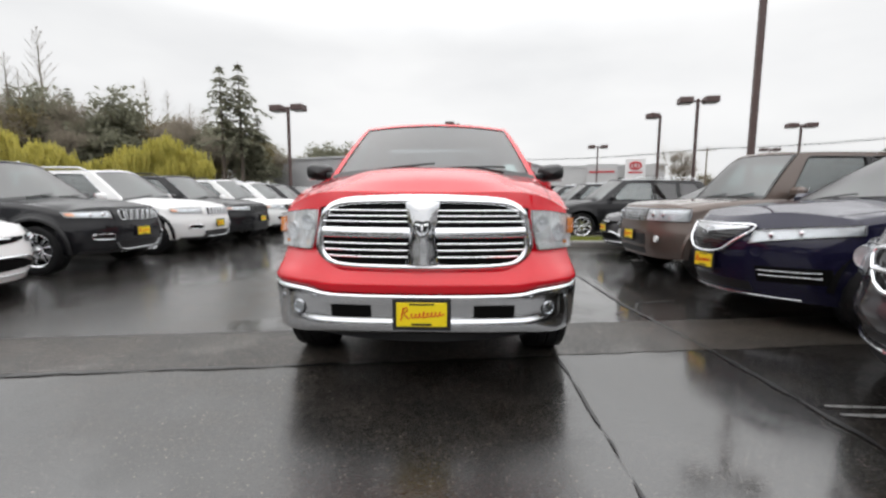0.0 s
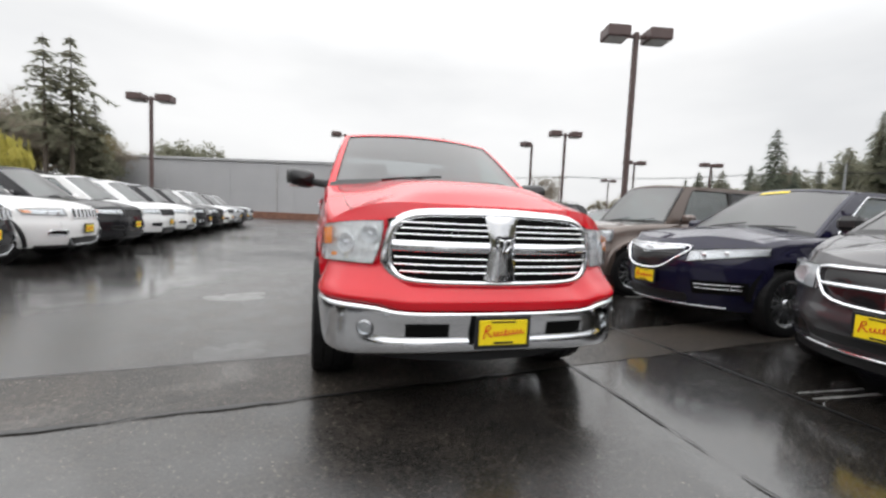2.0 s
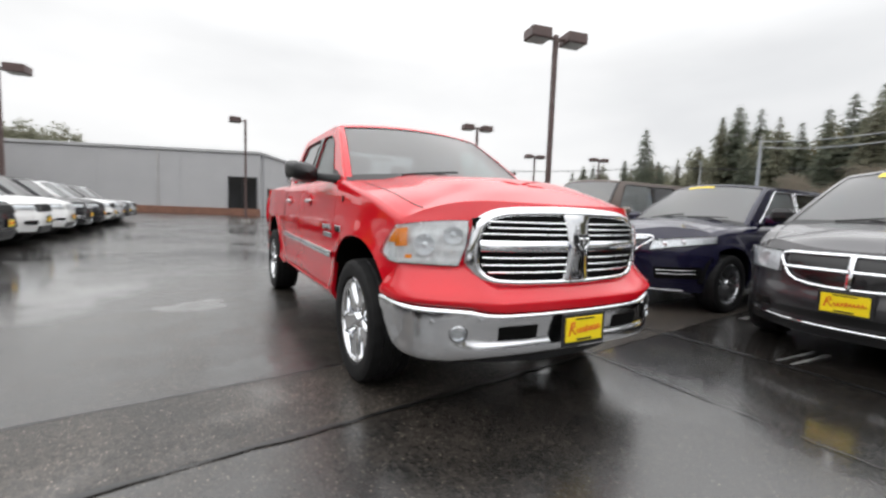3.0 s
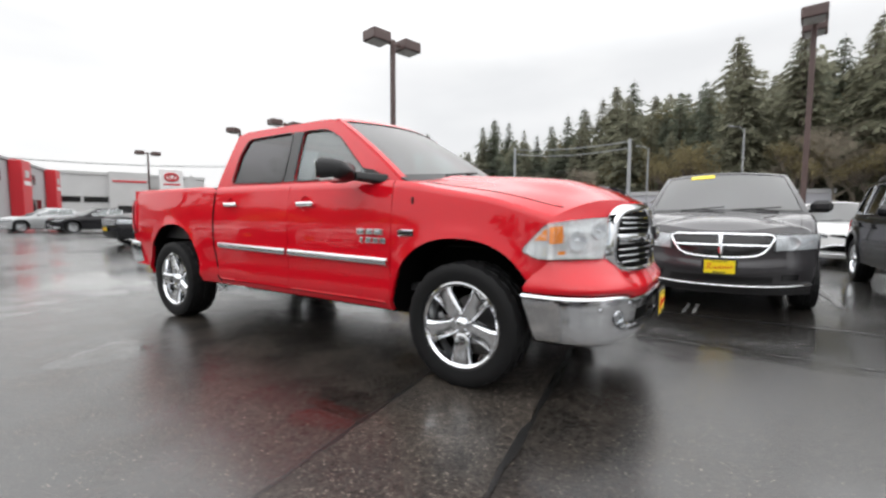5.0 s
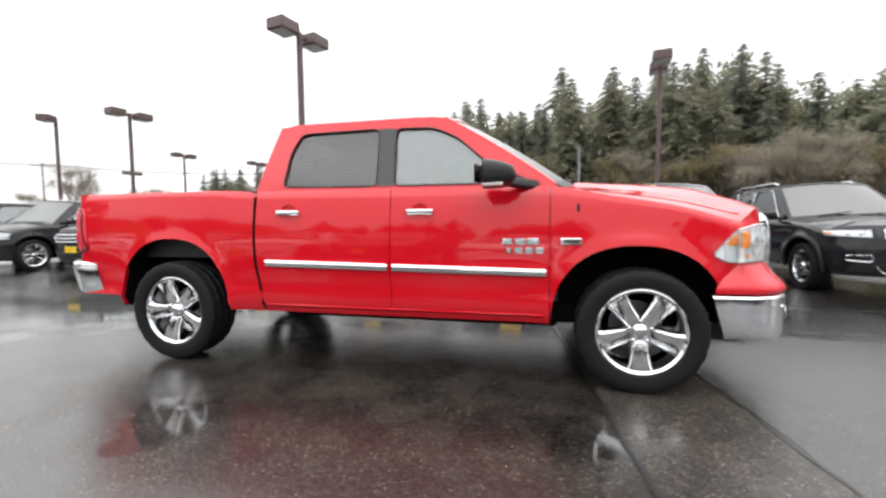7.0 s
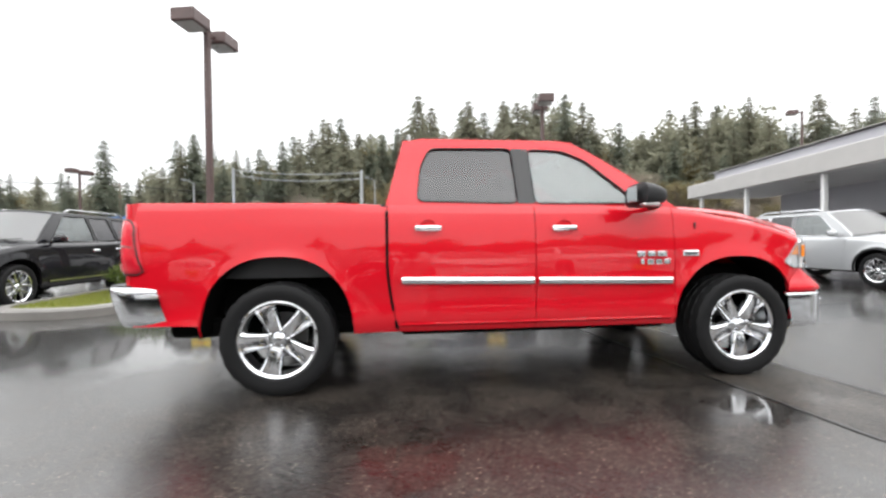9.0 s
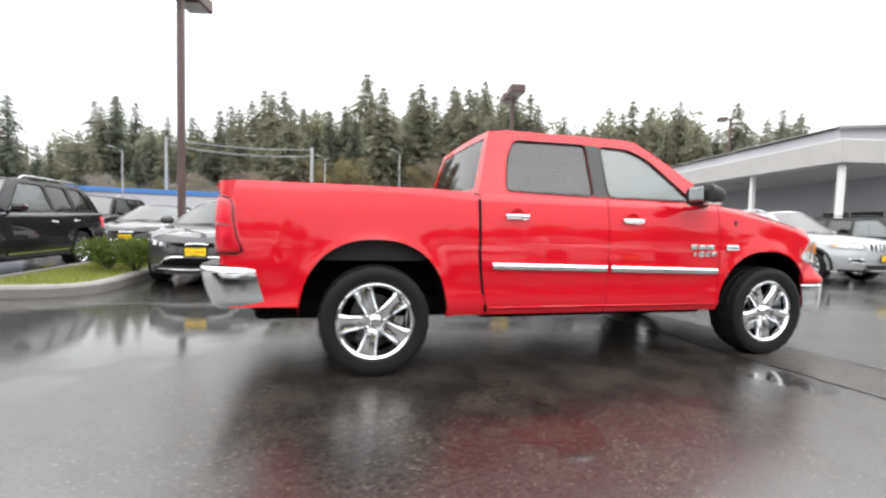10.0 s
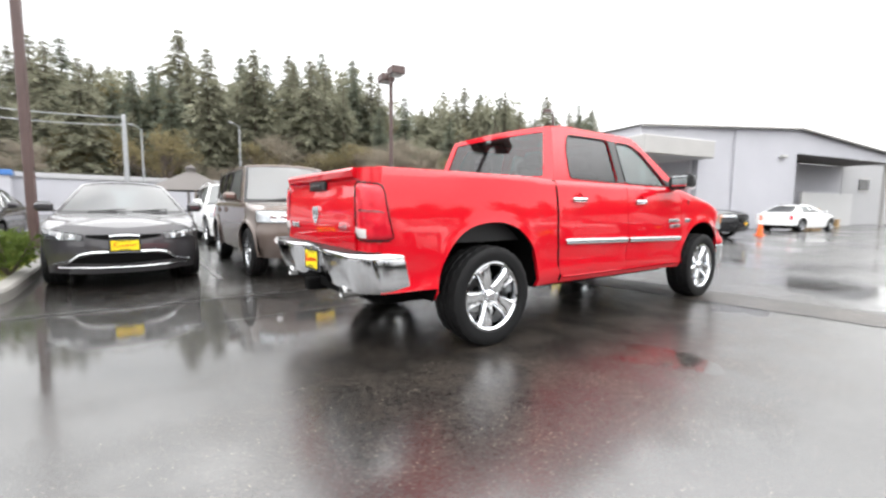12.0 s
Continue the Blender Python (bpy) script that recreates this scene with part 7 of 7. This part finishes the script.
def turf_blades():
    """Grass blades over the island, too many to count."""
    rng = random.Random(9)
    g = Geo()
    for _ in range(9000):
        x, y = rng.uniform(2.9, 7.95), rng.uniform(10.78, 12.05)
        a, h, lean = rng.uniform(0, 6.28), rng.uniform(0.03, 0.075), rng.uniform(0.0, 0.03)
        dx, dy = 0.004 * math.cos(a), 0.004 * math.sin(a)
        g.add([(x - dx, y - dy, 0.12), (x + dx, y + dy, 0.12), (x + lean * math.cos(a + 1.3), y + lean * math.sin(a + 1.3), 0.125 + h)], [(0, 1, 2)])
    tagged(part("grass", g, BLADE, None, "", sharp=0), "short yellow-green grass on the kerbed island", "grass", kind="stuff")




def leaf_mass(g, rng, c, r, n, size):
    """Many small leaves scattered in a ball."""
    for _ in range(n):
        d = Vector((rng.gauss(0, 1), rng.gauss(0, 1), rng.gauss(0, 1))).normalized() * r * rng.uniform(0.55, 1.0)
        p = Vector(c) + Vector((d.x, d.y, d.z * 0.8))
        a, b = Vector((rng.gauss(0, 1), rng.gauss(0, 1), rng.gauss(0, 1))).normalized(), Vector((rng.gauss(0, 1), rng.gauss(0, 1), rng.gauss(0, 1))).normalized()
        s = size * rng.uniform(0.6, 1.3)
        g.add([p - a * s, p + b * s * 0.5, p + a * s, p - b * s * 0.5], [(0, 1, 2, 3)])


BLADE = leaf("grass_blade", (0.10, 0.15, 0.025), (0.26, 0.27, 0.06))
LEAFGREEN = leaf("shrub_leaf", (0.05, 0.085, 0.02), (0.12, 0.15, 0.04))
BARK = surface("bark", (0.10, 0.08, 0.065), 0.9, var=0.35, scale=5, fine=40, bump=0.6, stretch=(1, 1, 0.3))
# misty haze is mixed into both needle colours, most into the second
NEEDLE = leaf("conifer_needles", (0.13, 0.15, 0.115), (0.24, 0.26, 0.20))
HAZED_NEEDLE = leaf("conifer_needles_olive", (0.19, 0.195, 0.145), (0.31, 0.305, 0.225))
WILLOW = leaf("willow_leaf", (0.34, 0.32, 0.075), (0.62, 0.55, 0.16))
TWIG = leaf("bare_twigs", (0.22, 0.19, 0.155), (0.36, 0.315, 0.255))
SPRING = leaf("spring_leaf", (0.145, 0.13, 0.075), (0.24, 0.20, 0.11))


turf_blades()


def shrub(x, y, z, r, seed):
    rng = random.Random(seed)
    root = thing("shrub", pose(x, y, z), "small clipped green shrub on the grass island", "shrub")
    st, g = Geo(), Geo()
    for k in range(9):
        a = rng.uniform(0, 6.28)
        st.tube([(0, 0, 0), (0.3 * r * math.cos(a), 0.3 * r * math.sin(a), 0.4 * r), (0.7 * r * math.cos(a), 0.7 * r * math.sin(a), r)], [0.02, 0.014, 0.006], 5)
    for k in range(11):
        a, q = rng.uniform(0, 6.28), rng.uniform(0, 0.55)
        leaf_mass(g, rng, (q * r * math.cos(a), q * r * math.sin(a), r * rng.uniform(0.5, 0.75)), r * 0.52, 170, 0.035)
    part("stem", st, BARK, root)
    part("foliage", g, LEAFGREEN, root, sharp=0)


shrub(4.55, 10.75, 0.12, 0.62, 1)
shrub(4.95, 11.35, 0.12, 0.55, 2)
shrub(6.6, 11.5, 0.12, 0.45, 3)


def lot_lamp(x, y, h, heads=2, turn=0.0, z0=0.0, group="lot lamps"):
    """A brown parking-lot lamp: square pole on a footing, arms and box heads."""
    root = thing("street_lamp", pose(x, y, z0, 0, 0, turn), "tall brown lot lamp with %s" % ("two box heads" if heads == 2 else "one box head"), "lamp", group)
    part("footing", Geo().lathe([(0, 0.24), (0.12, 0.23), (0.16, 0.2), (0.16, 0.01)], 16, axis="z"), CONCRETE, root)
    part("pole", Geo().box((0, 0, 0.15 + (h - 0.15) / 2), (0.14, 0.14, h - 0.15), 0.02), BROWNPOLE, root)
    part("base_cover", Geo().box((0, 0, 0.21), (0.28, 0.28, 0.10), 0.02), BROWNPOLE, root)
    for sg in ((-1, 1) if heads == 2 else (1,)):
        part("arm", Geo().box((sg * 0.17, 0, h - 0.12), (0.24, 0.07, 0.09), 0.01), BROWNPOLE, root)
        hd = part("head", Geo().box((sg * 0.60, 0, h - 0.08), (0.66, 0.60, 0.32), 0.03), BROWNPOLE, root)
        part("diffuser", Geo().box((sg * 0.60, 0, h - 0.245), (0.54, 0.48, 0.02), 0.004), LAMPGLASS, hd)
    return root


lot_lamp(7.30, 10.85, 6.4, 2, -12, 0.12)
lot_lamp(13.3, 0.0, 6.85, 2, -8)
lot_lamp(-8.5, 23.0, 5.9, 2, -10)
lot_lamp(12.6, 23.0, 6.3, 2, -10)
lot_lamp(13.3, 28.5, 6.5, 1, 200)
lot_lamp(0.5, 31.4, 6.5, 1, 180)
lot_lamp(30.5, 29.4, 6.5, 2, -10)
lot_lamp(33.3, 46.6, 6.5, 2, -10)
lot_lamp(14.7, 44.4, 6.5, 2, -10)
lot_lamp(24.7, 31.7, 6.5, 2, -10)
lot_lamp(24.6, -23.7, 10.4, 1, 60)


def cone(x, y):
    root = thing("traffic_cone", pose(x, y, 0), "orange traffic cone with a white band", "cone")
    part("body", Geo().lathe([(0.03, 0.14), (0.86, 0.03), (0.90, 0.025), (0.90, 0.001)], 20, axis="z"), ORANGE, root)
    part("base", Geo().box((0, 0, 0.018), (0.38, 0.38, 0.036), 0.012), ORANGE, root)
    part("band", Geo().lathe([(0.52, 0.0785), (0.68, 0.0572)], 20, axis="z"), STICKER, root)


cone(3.8, -13.6)
grey_sedan(HALL_AT @ pose(-2.5, -12.8, 0), WHITEP, "white sedan parked along the hall", "", False)


# ---------- trees ----------
def conifer(name, h, seed, needle=None, lean=0.0, bare=0.12, spread=0.20, dense=1.0, arms=(5, 7)):
    """A conifer: tapered trunk and whorls of drooping limbs that carry ragged sprays."""
    rng = random.Random(seed)
    root = thing(name, pose(0, 0, 0), "tall dark green conifer at the wood's edge", "tree", "woods")
    w = Geo().tube([(0, 0, 0), (0.05 * h * lean, 0, h * 0.5), (0, 0, h)], [h * 0.014, h * 0.009, 0.02], 7)
    g = Geo()
    whorls = int(30 * dense + 8)
    for k in range(whorls):
        t = ((k + rng.uniform(0.1, 0.9)) / whorls) ** 0.9
        z = h * (bare + (1 - bare) * t * 0.985)
        n_arm = rng.randint(*arms) if t < 0.8 else 4
        tier = rng.uniform(0.55, 1.20)
        a0 = rng.uniform(0, 6.28)
        for j in range(n_arm):
            a = a0 + 2 * math.pi * j / n_arm + rng.uniform(-0.35, 0.35)
            lop = 0.80 + 0.20 * math.sin(a + seed) if t < 0.7 else 1.0
            r = (h * spread * 1.25 * (1 - t) ** 0.78 * lop * tier + 0.12) * (rng.uniform(0.65, 1.15) if rng.random() > 0.12 else rng.uniform(0.25, 1.4))
            if t < 0.12:
                r *= 0.45 + 4.5 * t
            ca, sa = math.cos(a), math.sin(a)

            def on(u):
                return Vector((ca * r * u, sa * r * u, z + 0.16 * r * u - 0.46 * r * u * u))
            w.tube([on(0.0), on(0.5), on(0.95)], [0.05 + 0.01 * r, 0.035, 0.012], 3)
            m_ = max(3, int(r / 0.30))
            for q in range(m_):
                u = (q + rng.uniform(0.35, 1.0)) / m_
                c = on(u)
                for e in range(6):
                    b = a + rng.choice((-1, 1)) * rng.uniform(0.15, 1.35)
                    ln = (0.30 + 0.20 * min(r, 2.6) * (1.15 - 0.6 * u)) * rng.uniform(0.55, 1.35)
                    d = Vector((math.cos(b), math.sin(b), rng.uniform(-0.85, 0.05))) * ln
                    s_ = Vector((-math.sin(b), math.cos(b), rng.uniform(-0.6, 0.6))) * ln * rng.uniform(0.10, 0.20)
                    g.add([c - s_ * 0.3, c + d * 0.45 - s_, c + d, c + d * 0.55 + s_], [(0, 1, 2, 3)])
    part("trunk", w, BARK, root)
    part("crown", g, needle or NEEDLE, root, sharp=0)
    return root


def broad(name, h, seed, leaf, label, n_leaf=3, size=0.10, droop=0.0, wide=1.0):
    """A branching tree with twigs or small leaves at its ends."""
    rng = random.Random(seed)
    root = thing(name, pose(0, 0, 0), label, "tree", "woods")
    w, g = Geo(), Geo()

    def grow(p, d, ln, r, depth):
        q = p + d * ln
        mid_ = p.lerp(q, 0.5) + Vector((rng.uniform(-1, 1), rng.uniform(-1, 1), 0)) * ln * 0.06
        w.tube([p, mid_, q], [r, r * 0.85, r * 0.7], 5 if depth > 2 else 3)
        if depth == 0:
            for _ in range(n_leaf):
                c = q + Vector((rng.gauss(0, 1), rng.gauss(0, 1), rng.gauss(0, 1))) * ln * 0.4
                if droop:
                    a = rng.uniform(0, 6.28)
                    k = droop * rng.uniform(0.4, 1.1)
                    o = Vector((math.cos(a), math.sin(a), 0)) * size * 0.5
                    sw = Vector((rng.uniform(-0.2, 0.2), rng.uniform(-0.2, 0.2), 0)) * k
                    pts = [c, c + sw * 0.4 + Vector((0, 0, -k * 0.35)), c + sw * 0.8 + Vector((0, 0, -k * 0.7)), c + sw + Vector((0, 0, -k))]
                    for e in range(3):
                        g.add([pts[e] - o, pts[e] + o, pts[e + 1] + o * 0.7, pts[e + 1] - o * 0.7], [(0, 1, 2, 3)])
                else:
                    a, b = Vector((rng.gauss(0, 1), rng.gauss(0, 1), rng.gauss(0, 1))).normalized() * size, Vector((rng.gauss(0, 1), rng.gauss(0, 1), rng.gauss(0, 1))).normalized() * size * (0.5 if leaf is not TWIG else 0.05)
                    g.add([c - a, c + b, c + a, c - b], [(0, 1, 2, 3)])
            return
        for _ in range(3 if depth > 1 else 4):
            nd = (d + Vector((rng.gauss(0, 0.5) * wide, rng.gauss(0, 0.5) * wide, rng.gauss(0.12, 0.3)))).normalized()
            grow(p.lerp(q, rng.uniform(0.6, 1.0)), nd, ln * rng.uniform(0.62, 0.85), r * 0.6, depth - 1)
    grow(Vector((0, 0, -0.1)), Vector((0, 0, 1)), h * 0.30, h * 0.018, 5)
    part("trunk", w, BARK if leaf is not TWIG else TWIG, root)
    part("crown", g, leaf, root, "", sharp=0)
    return root


def upright(name, h, seed):
    """A tall leafless tree with one leader and fine rising branches."""
    rng = random.Random(seed)
    root = thing(name, pose(0, 0, 0), "tall slender leafless grey tree with fine twigs", "tree", "woods")
    w, g = Geo(), Geo()
    w.tube([(0, 0, 0), (0.1, 0.05, h * 0.4), (-0.05, 0, h * 0.75), (0, 0, h)], [h * 0.011, h * 0.008, h * 0.004, 0.01], 6)
    for k in range(70):
        t = 0.18 + 0.80 * (k + rng.random()) / 70
        a, ln = k * 2.4 + rng.uniform(-0.4, 0.4), h * 0.26 * (1.02 - t) ** 0.7 * rng.uniform(0.6, 1.15)
        p = Vector((0, 0, h * t))
        d = Vector((math.cos(a) * 0.62, math.sin(a) * 0.62, 0.85))
        q = p + d * ln
        w.tube([p, p.lerp(q, 0.5) + Vector((0, 0, -0.05 * ln)), q], [0.045 * (1.1 - t), 0.03 * (1.1 - t), 0.008], 4)
        for e in range(16):
            c = p.lerp(q, rng.uniform(0.25, 1.0))
            b = a + rng.uniform(-1.3, 1.3)
            v = Vector((math.cos(b) * 0.6, math.sin(b) * 0.6, rng.uniform(0.3, 1.0))) * ln * rng.uniform(0.12, 0.34)
            s_ = Vector((-math.sin(b), math.cos(b), 0)) * 0.012
            g.add([c - s_, c + s_, c + v], [(0, 1, 2)])
    part("trunk", w, TWIG, root)
    part("crown", g, TWIG, root, sharp=0)
    return root


firs = [conifer("conifer", 22, 11, spread=0.20), conifer("conifer", 20, 12, HAZED_NEEDLE, spread=0.21), conifer("conifer", 24, 13, spread=0.18, bare=0.15), conifer("conifer", 18, 14, HAZED_NEEDLE, spread=0.25), conifer("conifer", 26, 15, HAZED_NEEDLE, spread=0.15, bare=0.3)]
bushy = [broad("mixed_tree", 14, 41, HAZED_NEEDLE, "full olive-green tree in the woods", 14, 0.34), broad("budding_tree", 14, 42, SPRING, "brownish budding tree in the woods", 12, 0.26)]
FIR_H = (22, 20, 24, 18, 26)
willow = broad("willow", 6.6, 21, WILLOW, "yellow-green weeping willow in early leaf", 7, 0.075, 1.15, 1.15)
willow_tall = broad("willow", 6.6, 27, WILLOW, "yellow-green weeping willow in early leaf", 7, 0.075, 1.35, 1.0)
bare = broad("bare_tree", 13, 22, TWIG, "tall leafless grey-brown tree with fine twigs", 9, 0.45, wide=0.72)
spring = broad("young_leaf_tree", 9, 23, SPRING, "tree with sparse new olive leaves", 7, 0.14, wide=0.75)
pine = conifer("pine", 16, 31, HAZED_NEEDLE, bare=0.40, spread=0.21, dense=0.34, arms=(3, 4))
slender = upright("bare_tree", 13, 24)
protos = firs + bushy + [willow, willow_tall, bare, spring, pine, slender]


def plant(ob, x, y, sc, turn, z=0.0):
    return copy_thing(ob, pose(x, y, z, 0, 0, turn) @ Matrix.Diagonal((sc, sc, sc, 1)))


def by_bearing(ob, height, base_h, az, dist, turn):
    a = radians(az)
    return plant(ob, -3 + dist * math.sin(a), 4.5 + dist * math.cos(a), height / base_h, turn)


rng = random.Random(77)
# woods beyond the east side, highest in the south-east
skyline = spline([(40, 3.5), (46, 4), (49, 6), (54, 6.5), (58, 7), (61, 8), (63, 10), (65, 11), (73, 11), (78, 13.4), (86, 15.2), (92, 16.6), (100, 16.9), (110, 17.2), (114, 15.5), (118, 13), (125, 14.7), (132, 13.7), (139, 12.5), (146, 10), (156, 8)])
for ring_, (count, near) in enumerate(((34, 72), (62, 84), (84, 98))):
    for az in np.linspace(42, 154, count):
        a = az + rng.uniform(-0.9, 0.9)
        dist = near * rng.uniform(0.95, 1.06)
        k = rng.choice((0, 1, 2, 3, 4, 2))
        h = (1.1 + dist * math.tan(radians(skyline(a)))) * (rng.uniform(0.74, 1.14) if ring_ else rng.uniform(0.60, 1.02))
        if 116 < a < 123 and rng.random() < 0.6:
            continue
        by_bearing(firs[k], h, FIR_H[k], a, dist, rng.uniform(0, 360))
# a closed mass of fuller trees behind them
for az in np.linspace(44, 152, 150):
    a = az + rng.uniform(-0.8, 0.8)
    dist = rng.uniform(92, 112)
    h = (1.1 + dist * math.tan(radians(skyline(a)))) * rng.uniform(0.66, 1.0)
    by_bearing(bushy[0 if rng.random() < 0.65 else 1], h, 14, a, dist, rng.uniform(0, 360))
by_bearing(firs[0], 15, 22, 56.6, 72, 10)
for a, h in ((98.5, 23), (105, 22.5), (93.5, 22), (82, 18)):
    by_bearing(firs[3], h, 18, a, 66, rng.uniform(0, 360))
# leafless and budding trees along the woods' foot
for az in np.linspace(42, 152, 84):
    a = az + rng.uniform(-1, 1)
    dist = rng.uniform(60, 70)
    pick = rng.choice((bare, bare, spring))
    h = (1.1 + dist * math.tan(radians(skyline(a)))) * rng.uniform(0.30, 0.66) if not 110 < a < 121 else rng.uniform(9, 13)
    by_bearing(pick, h, 13 if pick is bare else 9, a, dist, rng.uniform(0, 360))
# willows, pines and bare trees beyond the west row
for x, y, h in ((-29.2, 27.4, 5.9), (-28.2, 29.8, 5.0), (-28.5, 32.2, 4.2), (-27.2, 33.6, 3.8), (-24.6, 32.7, 4.6), (-22.8, 32.9, 6.4), (-21.3, 34.6, 5.2)):
    plant(willow if h < 5.5 else willow_tall, x, y, h * 1.12 / 6.6, rng.uniform(0, 360))
plant(bare, 16.06, 30.97, 5.4 / 13, 40)
for x, y, h in ((-21.3, 40.8, 13.4), (-19.9, 41.5, 13.8)):
    plant(pine, x, y, h / 16, rng.uniform(0, 360))
for x, y, h in ((-19.4, 44.0, 9.6), (-20.2, 42.8, 7.6)):
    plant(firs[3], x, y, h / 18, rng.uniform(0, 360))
for x, y, h in ((-40.9, 43.9, 18.0), (-41.3, 40.8, 14.5), (-37.6, 54.2, 15.8), (-34.7, 53.8, 14.2), (-33.7, 56.7, 13.5), (-38.5, 48.6, 10.8), (-40.0, 44.7, 12.5), (-36.8, 49.9, 11.7), (-30.4, 54.0, 11.9), (-43.5, 44.2, 14.1)):
    plant(slender, x, y, h / 13, rng.uniform(0, 360))
for x, y, h in ((-44.0, 43.6, 12.5), (-42.1, 48.2, 13.3), (-43.2, 55.1, 11.8), (-38.9, 60.6, 11.7), (-31.0, 58.3, 11.3)):
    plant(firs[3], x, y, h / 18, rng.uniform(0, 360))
for k in range(40):
    x = -51 + 0.68 * k + rng.uniform(-0.6, 0.6)
    ob, base_h = ((bushy[1], 14), (bare, 13), (bushy[0], 14), (bare, 13))[k % 4]
    plant(ob, x, 62 + 0.72 * x + rng.uniform(4, 16), rng.uniform(8.5, 13.0) / base_h, rng.uniform(0, 360))
for az, dist, h in ((-19.3, 95, 13), (-16.8, 100, 14), (-15.6, 98, 15), (-14.4, 97, 15.2), (-13.2, 99, 14.6), (-12.2, 101, 13), (-9.4, 100, 12), (-8.6, 102, 11.5), (-4, 110, 9), (38, 95, 7), (33, 100, 7.5), (41, 90, 8), (44, 85, 8)):
    by_bearing(spring if az > -10 else bushy[0], h, 9 if az > -10 else 14, az, dist, rng.uniform(0, 360))
# the wood goes on round the west side and closes the place behind the walk
for az in np.linspace(188, 304, 58):
    a, dist = az + rng.uniform(-1, 1), rng.uniform(44, 58)
    k = rng.choice((1, 3, 5, 6, 3))
    by_bearing((firs + bushy)[k], dist * math.tan(radians(rng.uniform(9, 15))), (*FIR_H, 14, 14)[k], a, dist, rng.uniform(0, 360))
for ob in protos:
    for o in (*ob.children_recursive, ob):
        bpy.data.objects.remove(o)


# ---------- utility poles, wires, far street lights ----------
def utility_pole(x, y, h):
    root = thing("utility_pole", pose(x, y, 0, 0, 0, -25), "weathered wooden utility pole with a crossarm", "pole")
    part("pole", Geo().tube([(0, 0, 0), (0, 0, h)], [0.16, 0.10], 8), WOODPOLE, root)
    part("crossarm", Geo().box((0, 0, h - 0.5), (2.4, 0.12, 0.12), 0.01), WOODPOLE, root)
    for q in (-1.1, -0.4, 0.4, 1.1):
        part("insulator", Geo().lathe([(0, 0.05), (0.12, 0.05), (0.2, 0.02)], 8, (q, 0, h - 0.44), "z"), GALV, root)


poles = [(8, 84, 9.0), (38, 66, 9.0), (60, 44, 9.5), (78, 14, 9.5)]
for p in poles:
    utility_pole(*p)
for (x0, y0, h0), (x1, y1, h1) in zip(poles[:-1], poles[1:]):
    w = Geo()
    for q in (-1.0, 0.4, 1.0):
        w.tube([(x0 + q * 0.9 + (x1 - x0) * t, y0 + q * 0.4 + (y1 - y0) * t, h0 - 0.25 + (h1 - h0) * t - 1.2 * 4 * t * (1 - t) * 0.5) for t in span(0, 1, 14)], 0.02, 4)
    tagged(part("power_line", w, PLASTIC, None), "sagging black overhead power lines", "cable")


def street_light(x, y, h, turn):
    root = thing("street_lamp", pose(x, y, 0, 0, 0, turn), "galvanised street light with a short arm", "lamp")
    part("pole", Geo().tube([(0, 0, 0), (0, 0, h)], [0.10, 0.06], 8), GALV, root)
    part("arm", Geo().tube([(0, 0, h - 0.1), (0.6, 0, h + 0.1), (1.3, 0, h + 0.12)], 0.035, 6), GALV, root)
    part("head", Geo().box((1.5, 0, h + 0.1), (0.55, 0.22, 0.10), 0.03), GALV, root)


street_light(44, 8.4, 7.8, 150)
street_light(42, 0.7, 8.6, 140)
street_light(41, 26, 7.0, 170)


def signal_span():
    """Two poles of a road junction with a pair of span wires and signal heads."""
    a, b = (40.9, 9.6, 8.3), (53, 26.5, 10.4)
    for x, y, h in (a, b):
        root = thing("signal_mast", pose(x, y, 0), "grey strain pole of a traffic signal", "mast")
        part("pole", Geo().tube([(0, 0, 0), (0, 0, h)], [0.22, 0.15], 10), GALV, root)
        part("cap", Geo().lathe([(h, 0.16), (h + 0.08, 0.12), (h + 0.1, 0.001)], 10, axis="z"), GALV, root)
    for dz, sag in ((-0.15, 0.35), (-0.75, 0.5)):
        w = Geo().tube([(a[0] + (b[0] - a[0]) * t, a[1] + (b[1] - a[1]) * t, a[2] + (b[2] - a[2]) * t + dz - 4 * sag * t * (1 - t)) for t in span(0, 1, 14)], 0.045, 5)
        tagged(part("span_wire", w, GALV, None), "slack grey span wire between strain poles", "cable")


signal_span()
